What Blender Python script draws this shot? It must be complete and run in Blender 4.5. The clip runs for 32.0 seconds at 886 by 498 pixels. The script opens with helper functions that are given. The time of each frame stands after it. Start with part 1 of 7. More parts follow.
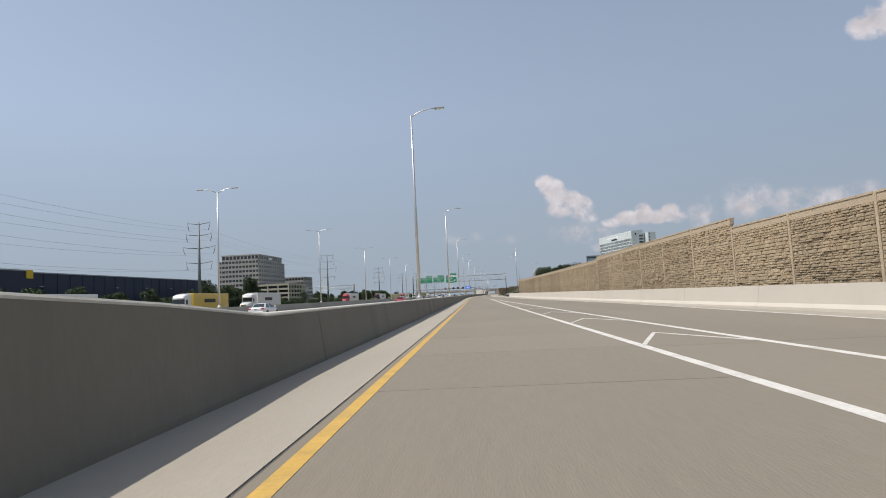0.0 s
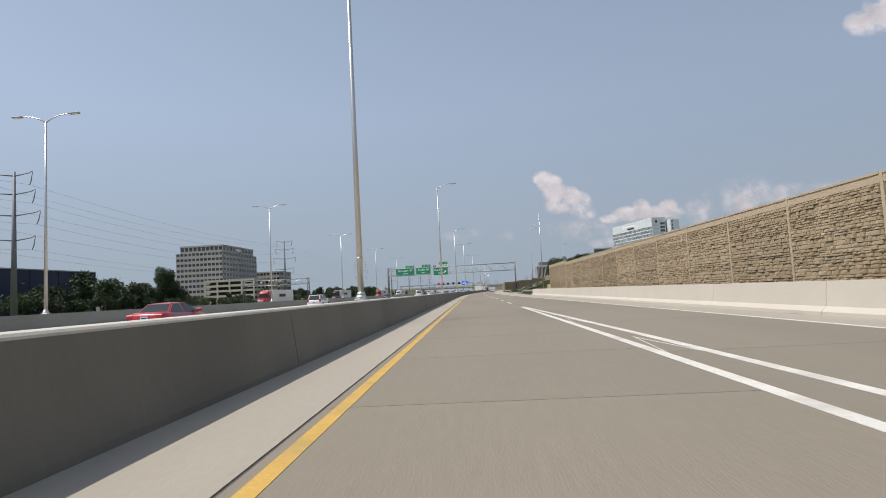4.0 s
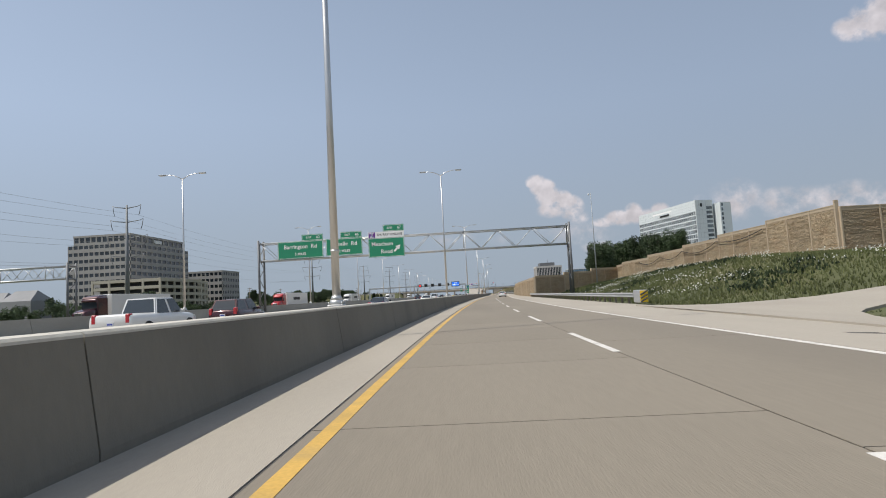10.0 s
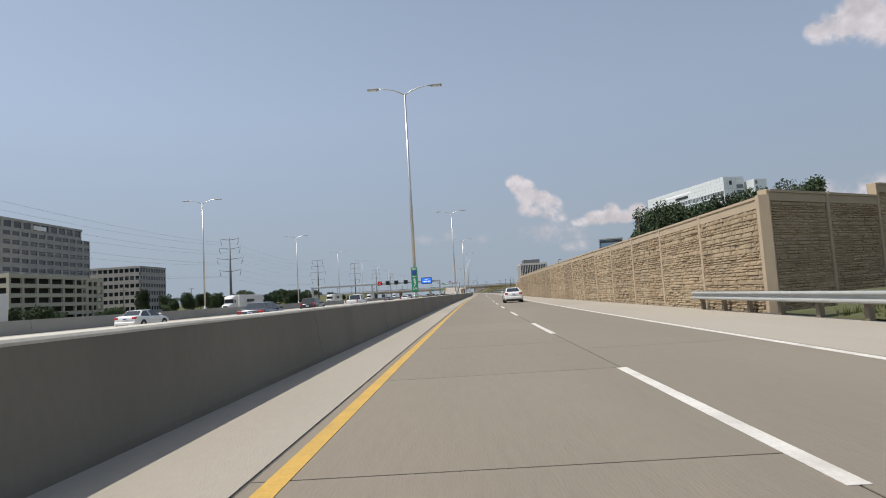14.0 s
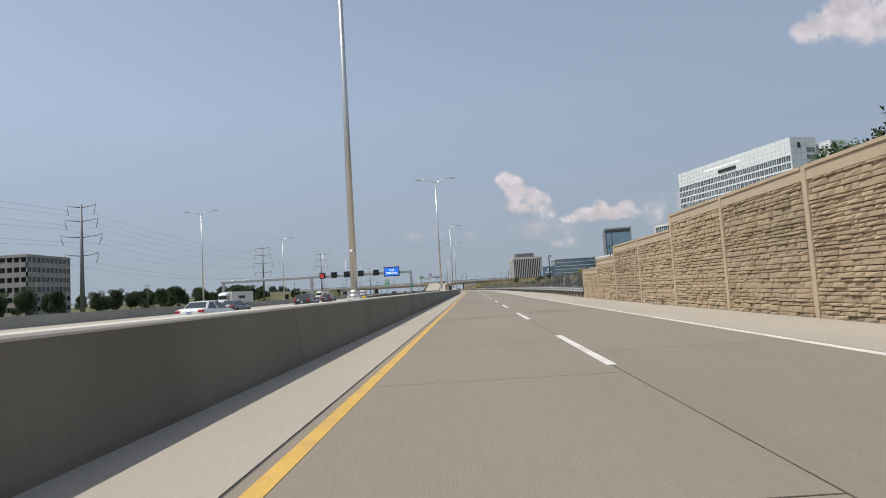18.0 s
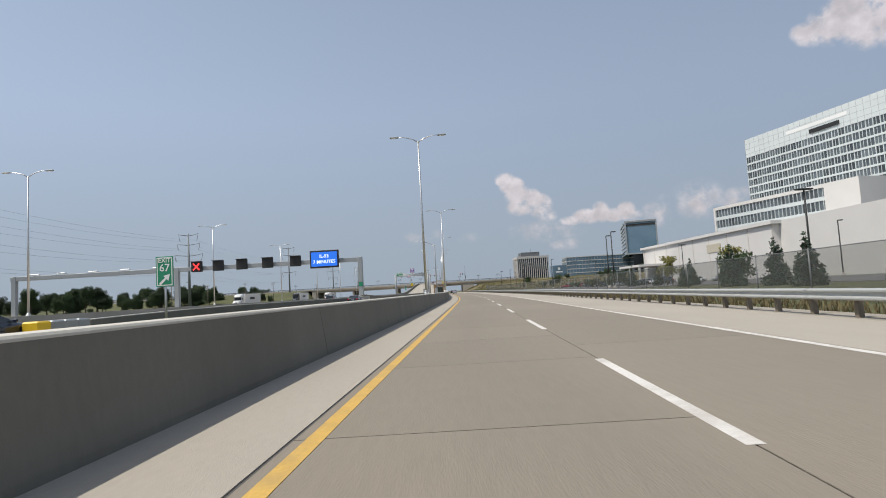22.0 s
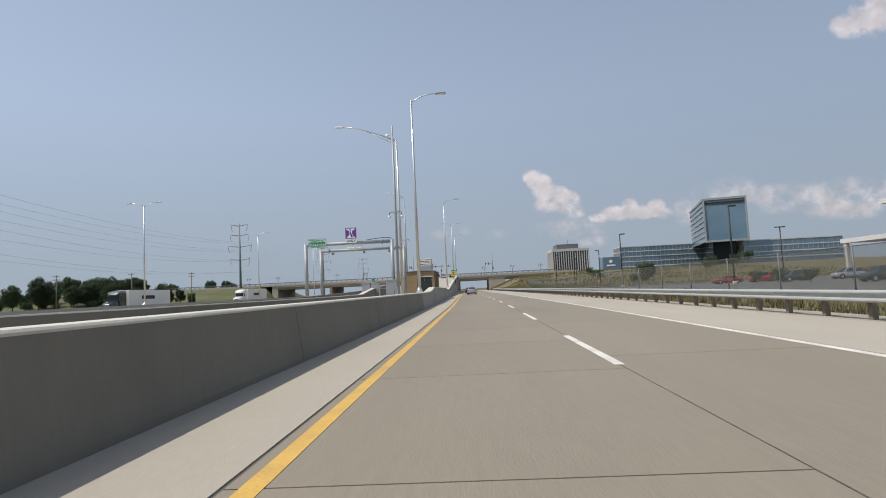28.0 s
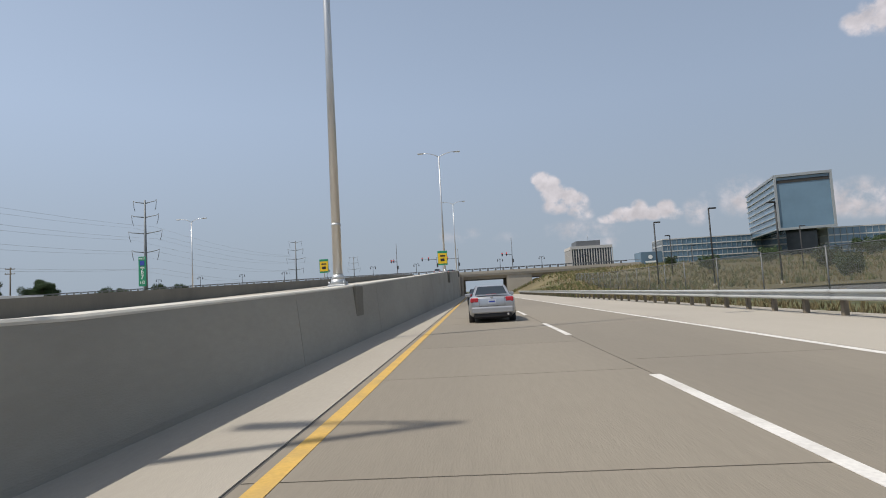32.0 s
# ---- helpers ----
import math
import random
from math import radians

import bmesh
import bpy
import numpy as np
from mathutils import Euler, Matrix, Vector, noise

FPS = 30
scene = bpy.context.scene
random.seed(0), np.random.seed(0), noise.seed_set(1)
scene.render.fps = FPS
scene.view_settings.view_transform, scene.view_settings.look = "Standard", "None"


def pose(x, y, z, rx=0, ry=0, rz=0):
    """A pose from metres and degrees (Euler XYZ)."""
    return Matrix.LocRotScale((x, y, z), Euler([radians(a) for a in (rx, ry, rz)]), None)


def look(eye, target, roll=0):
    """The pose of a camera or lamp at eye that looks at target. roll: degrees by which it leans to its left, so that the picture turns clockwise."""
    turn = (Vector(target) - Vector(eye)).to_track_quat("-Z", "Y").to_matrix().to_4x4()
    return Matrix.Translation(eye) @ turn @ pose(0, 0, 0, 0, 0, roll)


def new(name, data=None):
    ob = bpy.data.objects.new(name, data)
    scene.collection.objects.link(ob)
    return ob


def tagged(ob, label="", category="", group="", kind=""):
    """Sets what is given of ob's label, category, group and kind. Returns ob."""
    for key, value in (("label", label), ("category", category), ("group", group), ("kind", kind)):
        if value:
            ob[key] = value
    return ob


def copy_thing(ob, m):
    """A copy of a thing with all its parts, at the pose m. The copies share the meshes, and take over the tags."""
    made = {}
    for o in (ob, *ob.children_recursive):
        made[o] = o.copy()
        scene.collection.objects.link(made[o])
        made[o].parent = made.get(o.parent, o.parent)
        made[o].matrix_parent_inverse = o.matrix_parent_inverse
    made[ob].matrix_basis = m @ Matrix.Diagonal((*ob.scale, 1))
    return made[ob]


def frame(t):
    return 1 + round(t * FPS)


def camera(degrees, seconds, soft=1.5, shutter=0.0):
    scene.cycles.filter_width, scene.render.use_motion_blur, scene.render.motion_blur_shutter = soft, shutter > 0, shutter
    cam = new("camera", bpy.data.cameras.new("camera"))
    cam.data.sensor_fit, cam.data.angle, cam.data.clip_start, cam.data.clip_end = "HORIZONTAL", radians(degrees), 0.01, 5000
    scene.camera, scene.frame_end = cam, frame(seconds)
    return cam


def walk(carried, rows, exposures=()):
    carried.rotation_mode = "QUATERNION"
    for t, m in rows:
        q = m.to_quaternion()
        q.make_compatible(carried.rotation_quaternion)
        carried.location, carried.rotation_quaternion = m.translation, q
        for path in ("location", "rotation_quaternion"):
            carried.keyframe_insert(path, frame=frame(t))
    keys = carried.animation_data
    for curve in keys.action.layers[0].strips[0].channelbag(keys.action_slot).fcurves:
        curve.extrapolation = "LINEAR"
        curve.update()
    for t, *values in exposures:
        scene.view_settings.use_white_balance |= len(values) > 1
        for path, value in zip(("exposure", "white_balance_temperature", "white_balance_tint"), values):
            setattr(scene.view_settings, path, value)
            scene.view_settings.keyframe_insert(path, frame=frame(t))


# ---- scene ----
EYE = 1.26
ROWS = [  # seconds, x, y, yaw to the left, pitch up, roll
    (0.0, 0.000, 0.000, 3.718, 4.703, -2.947),
    (0.5, -0.174, 10.732, 3.434, 4.597, -2.993),
    (1.0, -0.305, 21.351, 3.271, 4.354, -2.976),
    (1.5, -0.418, 31.863, 3.245, 4.308, -2.955),
    (2.0, -0.520, 42.284, 3.172, 4.426, -2.982),
    (2.5, -0.609, 52.636, 3.096, 4.290, -2.969),
    (3.0, -0.696, 62.952, 3.166, 4.085, -2.998),
    (3.5, -0.816, 73.282, 3.457, 4.285, -3.005),
    (4.0, -0.972, 83.686, 3.556, 4.330, -3.066),
    (4.5, -1.141, 94.216, 3.570, 4.376, -3.108),
    (5.0, -1.313, 104.905, 3.560, 4.421, -3.136),
    (5.5, -1.484, 115.765, 3.538, 4.467, -3.156),
    (6.0, -1.649, 126.786, 3.469, 4.200, -3.163),
    (6.5, -1.806, 137.935, 3.433, 4.488, -3.169),
    (7.0, -1.968, 149.172, 3.514, 4.178, -3.146),
    (7.5, -2.134, 160.455, 3.458, 4.509, -3.124),
    (8.0, -2.290, 171.759, 3.412, 4.306, -3.181),
    (8.5, -2.413, 183.079, 3.122, 3.929, -3.126),
    (9.0, -2.508, 194.428, 3.131, 4.282, -3.135),
    (9.5, -2.609, 205.832, 3.177, 4.420, -3.119),
    (10.0, -2.683, 217.314, 2.846, 4.677, -3.182),
    (10.5, -2.711, 228.888, 2.728, 4.473, -3.212),
    (11.0, -2.675, 240.540, 2.208, 4.384, -3.196),
    (11.5, -2.524, 252.224, 1.604, 3.856, -3.261),
    (12.0, -2.294, 263.901, 1.427, 4.324, -3.479),
    (12.5, -2.033, 275.555, 1.299, 4.334, -3.543),
    (13.0, -1.741, 287.188, 1.118, 4.306, -3.506),
    (13.5, -1.418, 298.799, 0.980, 4.256, -3.467),
    (14.0, -1.067, 310.388, 0.843, 4.529, -3.479),
    (14.5, -0.683, 321.964, 0.650, 4.357, -3.441),
    (15.0, -0.272, 333.537, 0.571, 4.359, -3.398),
    (15.5, 0.152, 345.113, 0.519, 4.360, -3.383),
    (16.0, 0.593, 356.692, 0.418, 4.362, -3.394),
    (16.5, 1.065, 368.267, 0.198, 4.364, -3.433),
    (17.0, 1.600, 379.826, -0.202, 4.186, -3.463),
    (17.5, 2.180, 391.358, -0.268, 4.015, -3.493),
    (18.0, 2.761, 402.852, -0.227, 4.093, -3.466),
    (18.5, 3.324, 414.294, -0.124, 4.094, -3.463),
    (19.0, 3.876, 425.670, -0.140, 3.875, -3.436),
    (19.5, 4.424, 436.973, -0.123, 3.941, -3.391),
    (20.0, 4.981, 448.198, -0.260, 3.851, -3.348),
    (20.5, 5.549, 459.347, -0.284, 4.000, -3.368),
    (21.0, 6.112, 470.429, -0.246, 4.086, -3.339),
    (21.5, 6.666, 481.451, -0.222, 4.160, -3.363),
    (22.0, 7.215, 492.423, -0.210, 4.259, -3.347),
    (22.5, 7.778, 503.355, -0.401, 3.927, -3.375),
    (23.0, 8.353, 514.256, -0.345, 3.846, -3.406),
    (23.5, 8.928, 525.128, -0.421, 3.864, -3.409),
    (24.0, 9.507, 535.969, -0.407, 4.127, -3.395),
    (24.5, 10.047, 546.773, -0.015, 4.061, -3.360),
    (25.0, 10.515, 557.512, 0.308, 3.760, -3.299),
    (25.5, 10.913, 568.168, 0.704, 3.740, -3.220),
    (26.0, 11.233, 578.788, 1.134, 3.883, -3.156),
    (26.5, 11.477, 589.440, 1.534, 4.026, -3.085),
    (27.0, 11.653, 600.175, 1.880, 4.168, -2.997),
    (27.5, 11.769, 611.025, 2.185, 4.311, -2.882),
    (28.0, 11.827, 622.006, 2.501, 4.084, -2.833),
    (28.5, 11.870, 633.121, 2.346, 5.278, -2.900),
    (29.0, 11.946, 644.368, 2.172, 4.211, -3.159),
    (29.5, 12.019, 655.745, 2.377, 4.221, -3.317),
    (30.0, 12.050, 667.237, 2.605, 4.228, -3.311),
    (30.5, 12.030, 678.805, 2.881, 4.178, -3.173),
    (31.0, 11.961, 690.388, 3.098, 4.212, -3.184),
    (31.5, 11.863, 701.923, 3.162, 4.465, -3.215),
    (32.0, 11.739, 713.372, 3.367, 4.412, -3.233),
]


def aim(x, y, yaw, pitch, roll):
    a, b = radians(yaw), radians(pitch)
    way = Vector((-math.sin(a) * math.cos(b), math.cos(a) * math.cos(b), math.sin(b)))
    eye = Vector((x, y, EYE))
    return look(eye, eye + way * 10, roll)


cam = camera(76.0, 32.0, soft=1.0)
walk(cam, [(t, aim(*r)) for t, *r in ROWS], exposures=[(0.0, 0.0), (32.0, 0.0)])

# ---- sky, sun ----
SUN_EL, SUN_AZ = radians(58), math.atan2(-0.93, -0.36)  # elevation; direction to the sun over the ground, from +y towards +x
world = bpy.data.worlds.new("sky")
scene.world = world
world.use_nodes = True
wn, wl = world.node_tree.nodes, world.node_tree.links
wn.clear()


def wmath(op, a, b=None, c=None):
    n = wn.new("ShaderNodeMath")
    n.operation = op
    for i, v in enumerate((a, b, c)):
        if v is None:
            continue
        if isinstance(v, (int, float)):
            n.inputs[i].default_value = v
        else:
            wl.new(v, n.inputs[i])
    return n.outputs[0]


sky = wn.new("ShaderNodeTexSky")
sky.sky_type, sky.sun_disc = "NISHITA", False
sky.sun_elevation, sky.sun_rotation = SUN_EL, SUN_AZ
sky.altitude, sky.air_density, sky.dust_density, sky.ozone_density = 200, 1.0, 3.2, 1.6
coords = wn.new("ShaderNodeTexCoord").outputs["Generated"]
sep = wn.new("ShaderNodeSeparateXYZ")
wl.new(coords, sep.inputs[0])
ahead = wmath("MAXIMUM", sep.outputs["Y"], 0.05)
across, above = wmath("DIVIDE", sep.outputs["X"], ahead), wmath("DIVIDE", sep.outputs["Z"], ahead)
fluff = wn.new("ShaderNodeTexNoise")
fluff.inputs["Scale"].default_value, fluff.inputs["Detail"].default_value, fluff.inputs["Roughness"].default_value = 34, 8, 0.6
wl.new(coords, fluff.inputs["Vector"])
soft_noise = wn.new("ShaderNodeTexNoise")
soft_noise.inputs["Scale"].default_value, soft_noise.inputs["Detail"].default_value = 40, 4
wl.new(coords, soft_noise.inputs["Vector"])
# heaps of cumulus and of painted reflection: across, above, half width, half height, density
HEAPS = [
    (0.1217, 0.1910, 0.014, 0.010, 1.0), (0.1331, 0.1802, 0.017, 0.013, 1.1), (0.1450, 0.1611, 0.020, 0.015, 1.15), (0.1626, 0.1540, 0.017, 0.015, 1.15),
    (0.1456, 0.1408, 0.022, 0.012, 0.8), (0.1809, 0.1408, 0.017, 0.017, 1.0), (0.1908, 0.1240, 0.016, 0.011, 0.6),
    (0.2341, 0.1113, 0.018, 0.007, 0.8), (0.2647, 0.1176, 0.022, 0.011, 1.0), (0.2874, 0.1244, 0.013, 0.014, 1.0), (0.3101, 0.1180, 0.015, 0.010, 0.9),
    (0.3327, 0.1238, 0.014, 0.013, 1.0), (0.3471, 0.1149, 0.014, 0.009, 0.7), (0.3853, 0.1147, 0.024, 0.020, 0.5), (0.4032, 0.1359, 0.016, 0.012, 0.38),
    (0.1878, 0.0959, 0.060, 0.018, 0.38), (0.2211, 0.0708, 0.025, 0.010, 0.38), (0.4629, 0.1375, 0.040, 0.030, 0.5),
    # faint heaps, painted mostly for a reflection in a windscreen
    (0.560, 0.128, 0.060, 0.022, 0.55), (0.660, 0.122, 0.080, 0.028, 0.6), (0.790, 0.125, 0.080, 0.035, 0.6),
    (0.690, 0.425, 0.026, 0.018, 0.9), (0.730, 0.440, 0.032, 0.030, 1.0), (0.780, 0.452, 0.045, 0.045, 1.05), (0.850, 0.460, 0.055, 0.048, 1.0),
    (-0.028, 0.100, 0.034, 0.013, 0.30), (0.060, 0.092, 0.030, 0.010, 0.22),
]
cover = None
for hx, hz, rx, rz, dense in HEAPS:
    dx = wmath("MULTIPLY", wmath("SUBTRACT", across, hx), 0.8 / rx)
    dz = wmath("MULTIPLY", wmath("SUBTRACT", above, hz), 0.8 / rz)
    far = wmath("ADD", wmath("MULTIPLY", dx, dx), wmath("MULTIPLY", dz, dz))
    heap = wmath("MULTIPLY", wmath("MAXIMUM", wmath("SUBTRACT", 1.6, far), 0.0), dense * 0.62)
    cover = heap if cover is None else wmath("MAXIMUM", cover, heap)
puff = wmath("MULTIPLY", cover, wmath("MULTIPLY_ADD", fluff.outputs[0], 3.4, -0.86))
puff_n = wn.new("ShaderNodeMapRange")
puff_n.interpolation_type = "SMOOTHSTEP"
puff_n.inputs["From Min"].default_value, puff_n.inputs["From Max"].default_value = 0.08, 0.72
puff_n.inputs["To Max"].default_value = 0.82
wl.new(puff, puff_n.inputs["Value"])
cloud_tint = wn.new("ShaderNodeMapRange")
cloud_tint.inputs["From Min"].default_value, cloud_tint.inputs["From Max"].default_value = 0.35, 0.65
cloud_tint.inputs["To Min"].default_value, cloud_tint.inputs["To Max"].default_value = 0.72, 1.0
wl.new(soft_noise.outputs[0], cloud_tint.inputs["Value"])
cloud_col = wn.new("ShaderNodeVectorMath")
cloud_col.operation = "SCALE"
cloud_col.inputs[0].default_value = (9.0, 8.3, 8.5)
wl.new(cloud_tint.outputs[0], cloud_col.inputs["Scale"])
haze = wn.new("ShaderNodeMix")
haze.data_type = "RGBA"
thin = wn.new("ShaderNodeMapRange")  # haze thins towards the zenith
thin.inputs["From Min"].default_value, thin.inputs["From Max"].default_value = 0.30, 1.0
thin.inputs["To Min"].default_value, thin.inputs["To Max"].default_value = 0.82, 0.25
wl.new(sep.outputs["Z"], thin.inputs["Value"])
wl.new(thin.outputs[0], haze.inputs["Factor"])
# and is brighter on the sun's side
glow = wmath("ADD", wmath("ADD", wmath("MULTIPLY", sep.outputs["X"], -0.93 * 0.26), wmath("MULTIPLY", sep.outputs["Y"], -0.36 * 0.26)), 1.07)
haze_col = wn.new("ShaderNodeVectorMath")
haze_col.operation = "SCALE"
haze_col.inputs[0].default_value = (4.65, 5.72, 7.45)
wl.new(glow, haze_col.inputs["Scale"])
wl.new(haze_col.outputs[0], haze.inputs[7])
wl.new(sky.outputs[0], haze.inputs[6])
low_haze = wn.new("ShaderNodeMix")  # pale grey summer haze along the horizon
low_haze.data_type = "RGBA"
low = wn.new("ShaderNodeMapRange")
low.interpolation_type = "SMOOTHSTEP"
low.inputs["From Min"].default_value, low.inputs["From Max"].default_value = 0.0, 0.34
low.inputs["To Min"].default_value, low.inputs["To Max"].default_value = 0.8, 0.0
wl.new(sep.outputs["Z"], low.inputs["Value"])
wl.new(low.outputs[0], low_haze.inputs["Factor"])
wl.new(haze.outputs[2], low_haze.inputs[6])
low_haze.inputs[7].default_value = (3.85, 4.5, 5.2, 1)
blend = wn.new("ShaderNodeMix")
blend.data_type = "RGBA"
wl.new(puff_n.outputs[0], blend.inputs["Factor"])
wl.new(low_haze.outputs[2], blend.inputs[6])
wl.new(cloud_col.outputs[0], blend.inputs[7])
background = wn.new("ShaderNodeBackground")
background.inputs["Strength"].default_value = 0.088
wl.new(blend.outputs[2], background.inputs["Color"])
wl.new(background.outputs[0], wn.new("ShaderNodeOutputWorld").inputs["Surface"])

sun = new("sun", bpy.data.lights.new("sun", "SUN"))
sun.data.energy, sun.data.angle, sun.data.color = 3.8, radians(0.6), (1.0, 0.95, 0.87)
to_sun = Vector((math.sin(SUN_AZ) * math.cos(SUN_EL), math.cos(SUN_AZ) * math.cos(SUN_EL), math.sin(SUN_EL)))
sun.matrix_world = look((0, 0, 60), Vector((0, 0, 60)) - to_sun)


# ---- materials ----
def material(name, colour, rough=0.8, metal=0.0, vary=0.15, scale=3.0, fine=0.08, fine_scale=60.0, bump=0.0, bump_scale=80.0, spread=0.0,
             stain=None, stain_amount=0.0, stretch=(1, 1, 1), spec=0.5):
    """Colour with variation at two scales, relief, a shift from piece to piece, and stains of another colour."""
    m = bpy.data.materials.new(name)
    m.use_nodes = True
    n, l = m.node_tree.nodes, m.node_tree.links
    b = n["Principled BSDF"]
    b.inputs["Roughness"].default_value, b.inputs["Metallic"].default_value = rough, metal
    b.inputs["Specular IOR Level"].default_value = spec
    g = n.new("ShaderNodeNewGeometry")
    mp = n.new("ShaderNodeMapping")
    mp.inputs["Scale"].default_value = stretch
    l.new(g.outputs["Position"], mp.inputs["Vector"])

    def tex(s, d):
        t = n.new("ShaderNodeTexNoise")
        t.inputs["Scale"].default_value, t.inputs["Detail"].default_value = s, d
        l.new(mp.outputs[0], t.inputs["Vector"])
        return t.outputs[0]

    def mth(op, a, c):
        k = n.new("ShaderNodeMath")
        k.operation = op
        l.new(a, k.inputs[0])
        if isinstance(c, (int, float)):
            k.inputs[1].default_value = c
        else:
            l.new(c, k.inputs[1])
        return k.outputs[0]

    big, small = tex(scale, 3), tex(fine_scale, 4)
    v = mth("ADD", mth("MULTIPLY", mth("SUBTRACT", big, 0.5), 2 * vary), mth("MULTIPLY", mth("SUBTRACT", small, 0.5), 2 * fine))
    if spread:
        o = n.new("ShaderNodeObjectInfo")
        v = mth("ADD", v, mth("MULTIPLY", mth("SUBTRACT", o.outputs["Random"], 0.5), spread))
        v = mth("ADD", v, mth("MULTIPLY", mth("SUBTRACT", g.outputs["Random Per Island"], 0.5), spread))
    v = mth("ADD", v, 1.0)
    mul = n.new("ShaderNodeVectorMath")
    mul.operation = "SCALE"
    mul.inputs[0].default_value = colour
    l.new(v, mul.inputs["Scale"])
    out = mul.outputs[0]
    if stain:
        s = n.new("ShaderNodeMapRange")
        s.inputs["From Min"].default_value, s.inputs["From Max"].default_value = 0.48, 0.75
        s.inputs["To Max"].default_value = stain_amount
        l.new(tex(scale * 0.6, 6), s.inputs["Value"])
        x = n.new("ShaderNodeMix")
        x.data_type = "RGBA"
        l.new(s.outputs[0], x.inputs["Factor"])
        l.new(out, x.inputs[6])
        x.inputs[7].default_value = (*stain, 1)
        out = x.outputs[2]
    l.new(out, b.inputs["Base Color"])
    if bump:
        bp = n.new("ShaderNodeBump")
        bp.inputs["Strength"].default_value, bp.inputs["Distance"].default_value = bump, 0.02
        l.new(tex(bump_scale, 5), bp.inputs["Height"])
        l.new(bp.outputs[0], b.inputs["Normal"])
    return m


def glowing(name, colour, strength):
    m = material(name, colour, 0.5)
    b = m.node_tree.nodes["Principled BSDF"]
    b.inputs["Emission Color"].default_value, b.inputs["Emission Strength"].default_value = (*colour, 1), strength
    return m


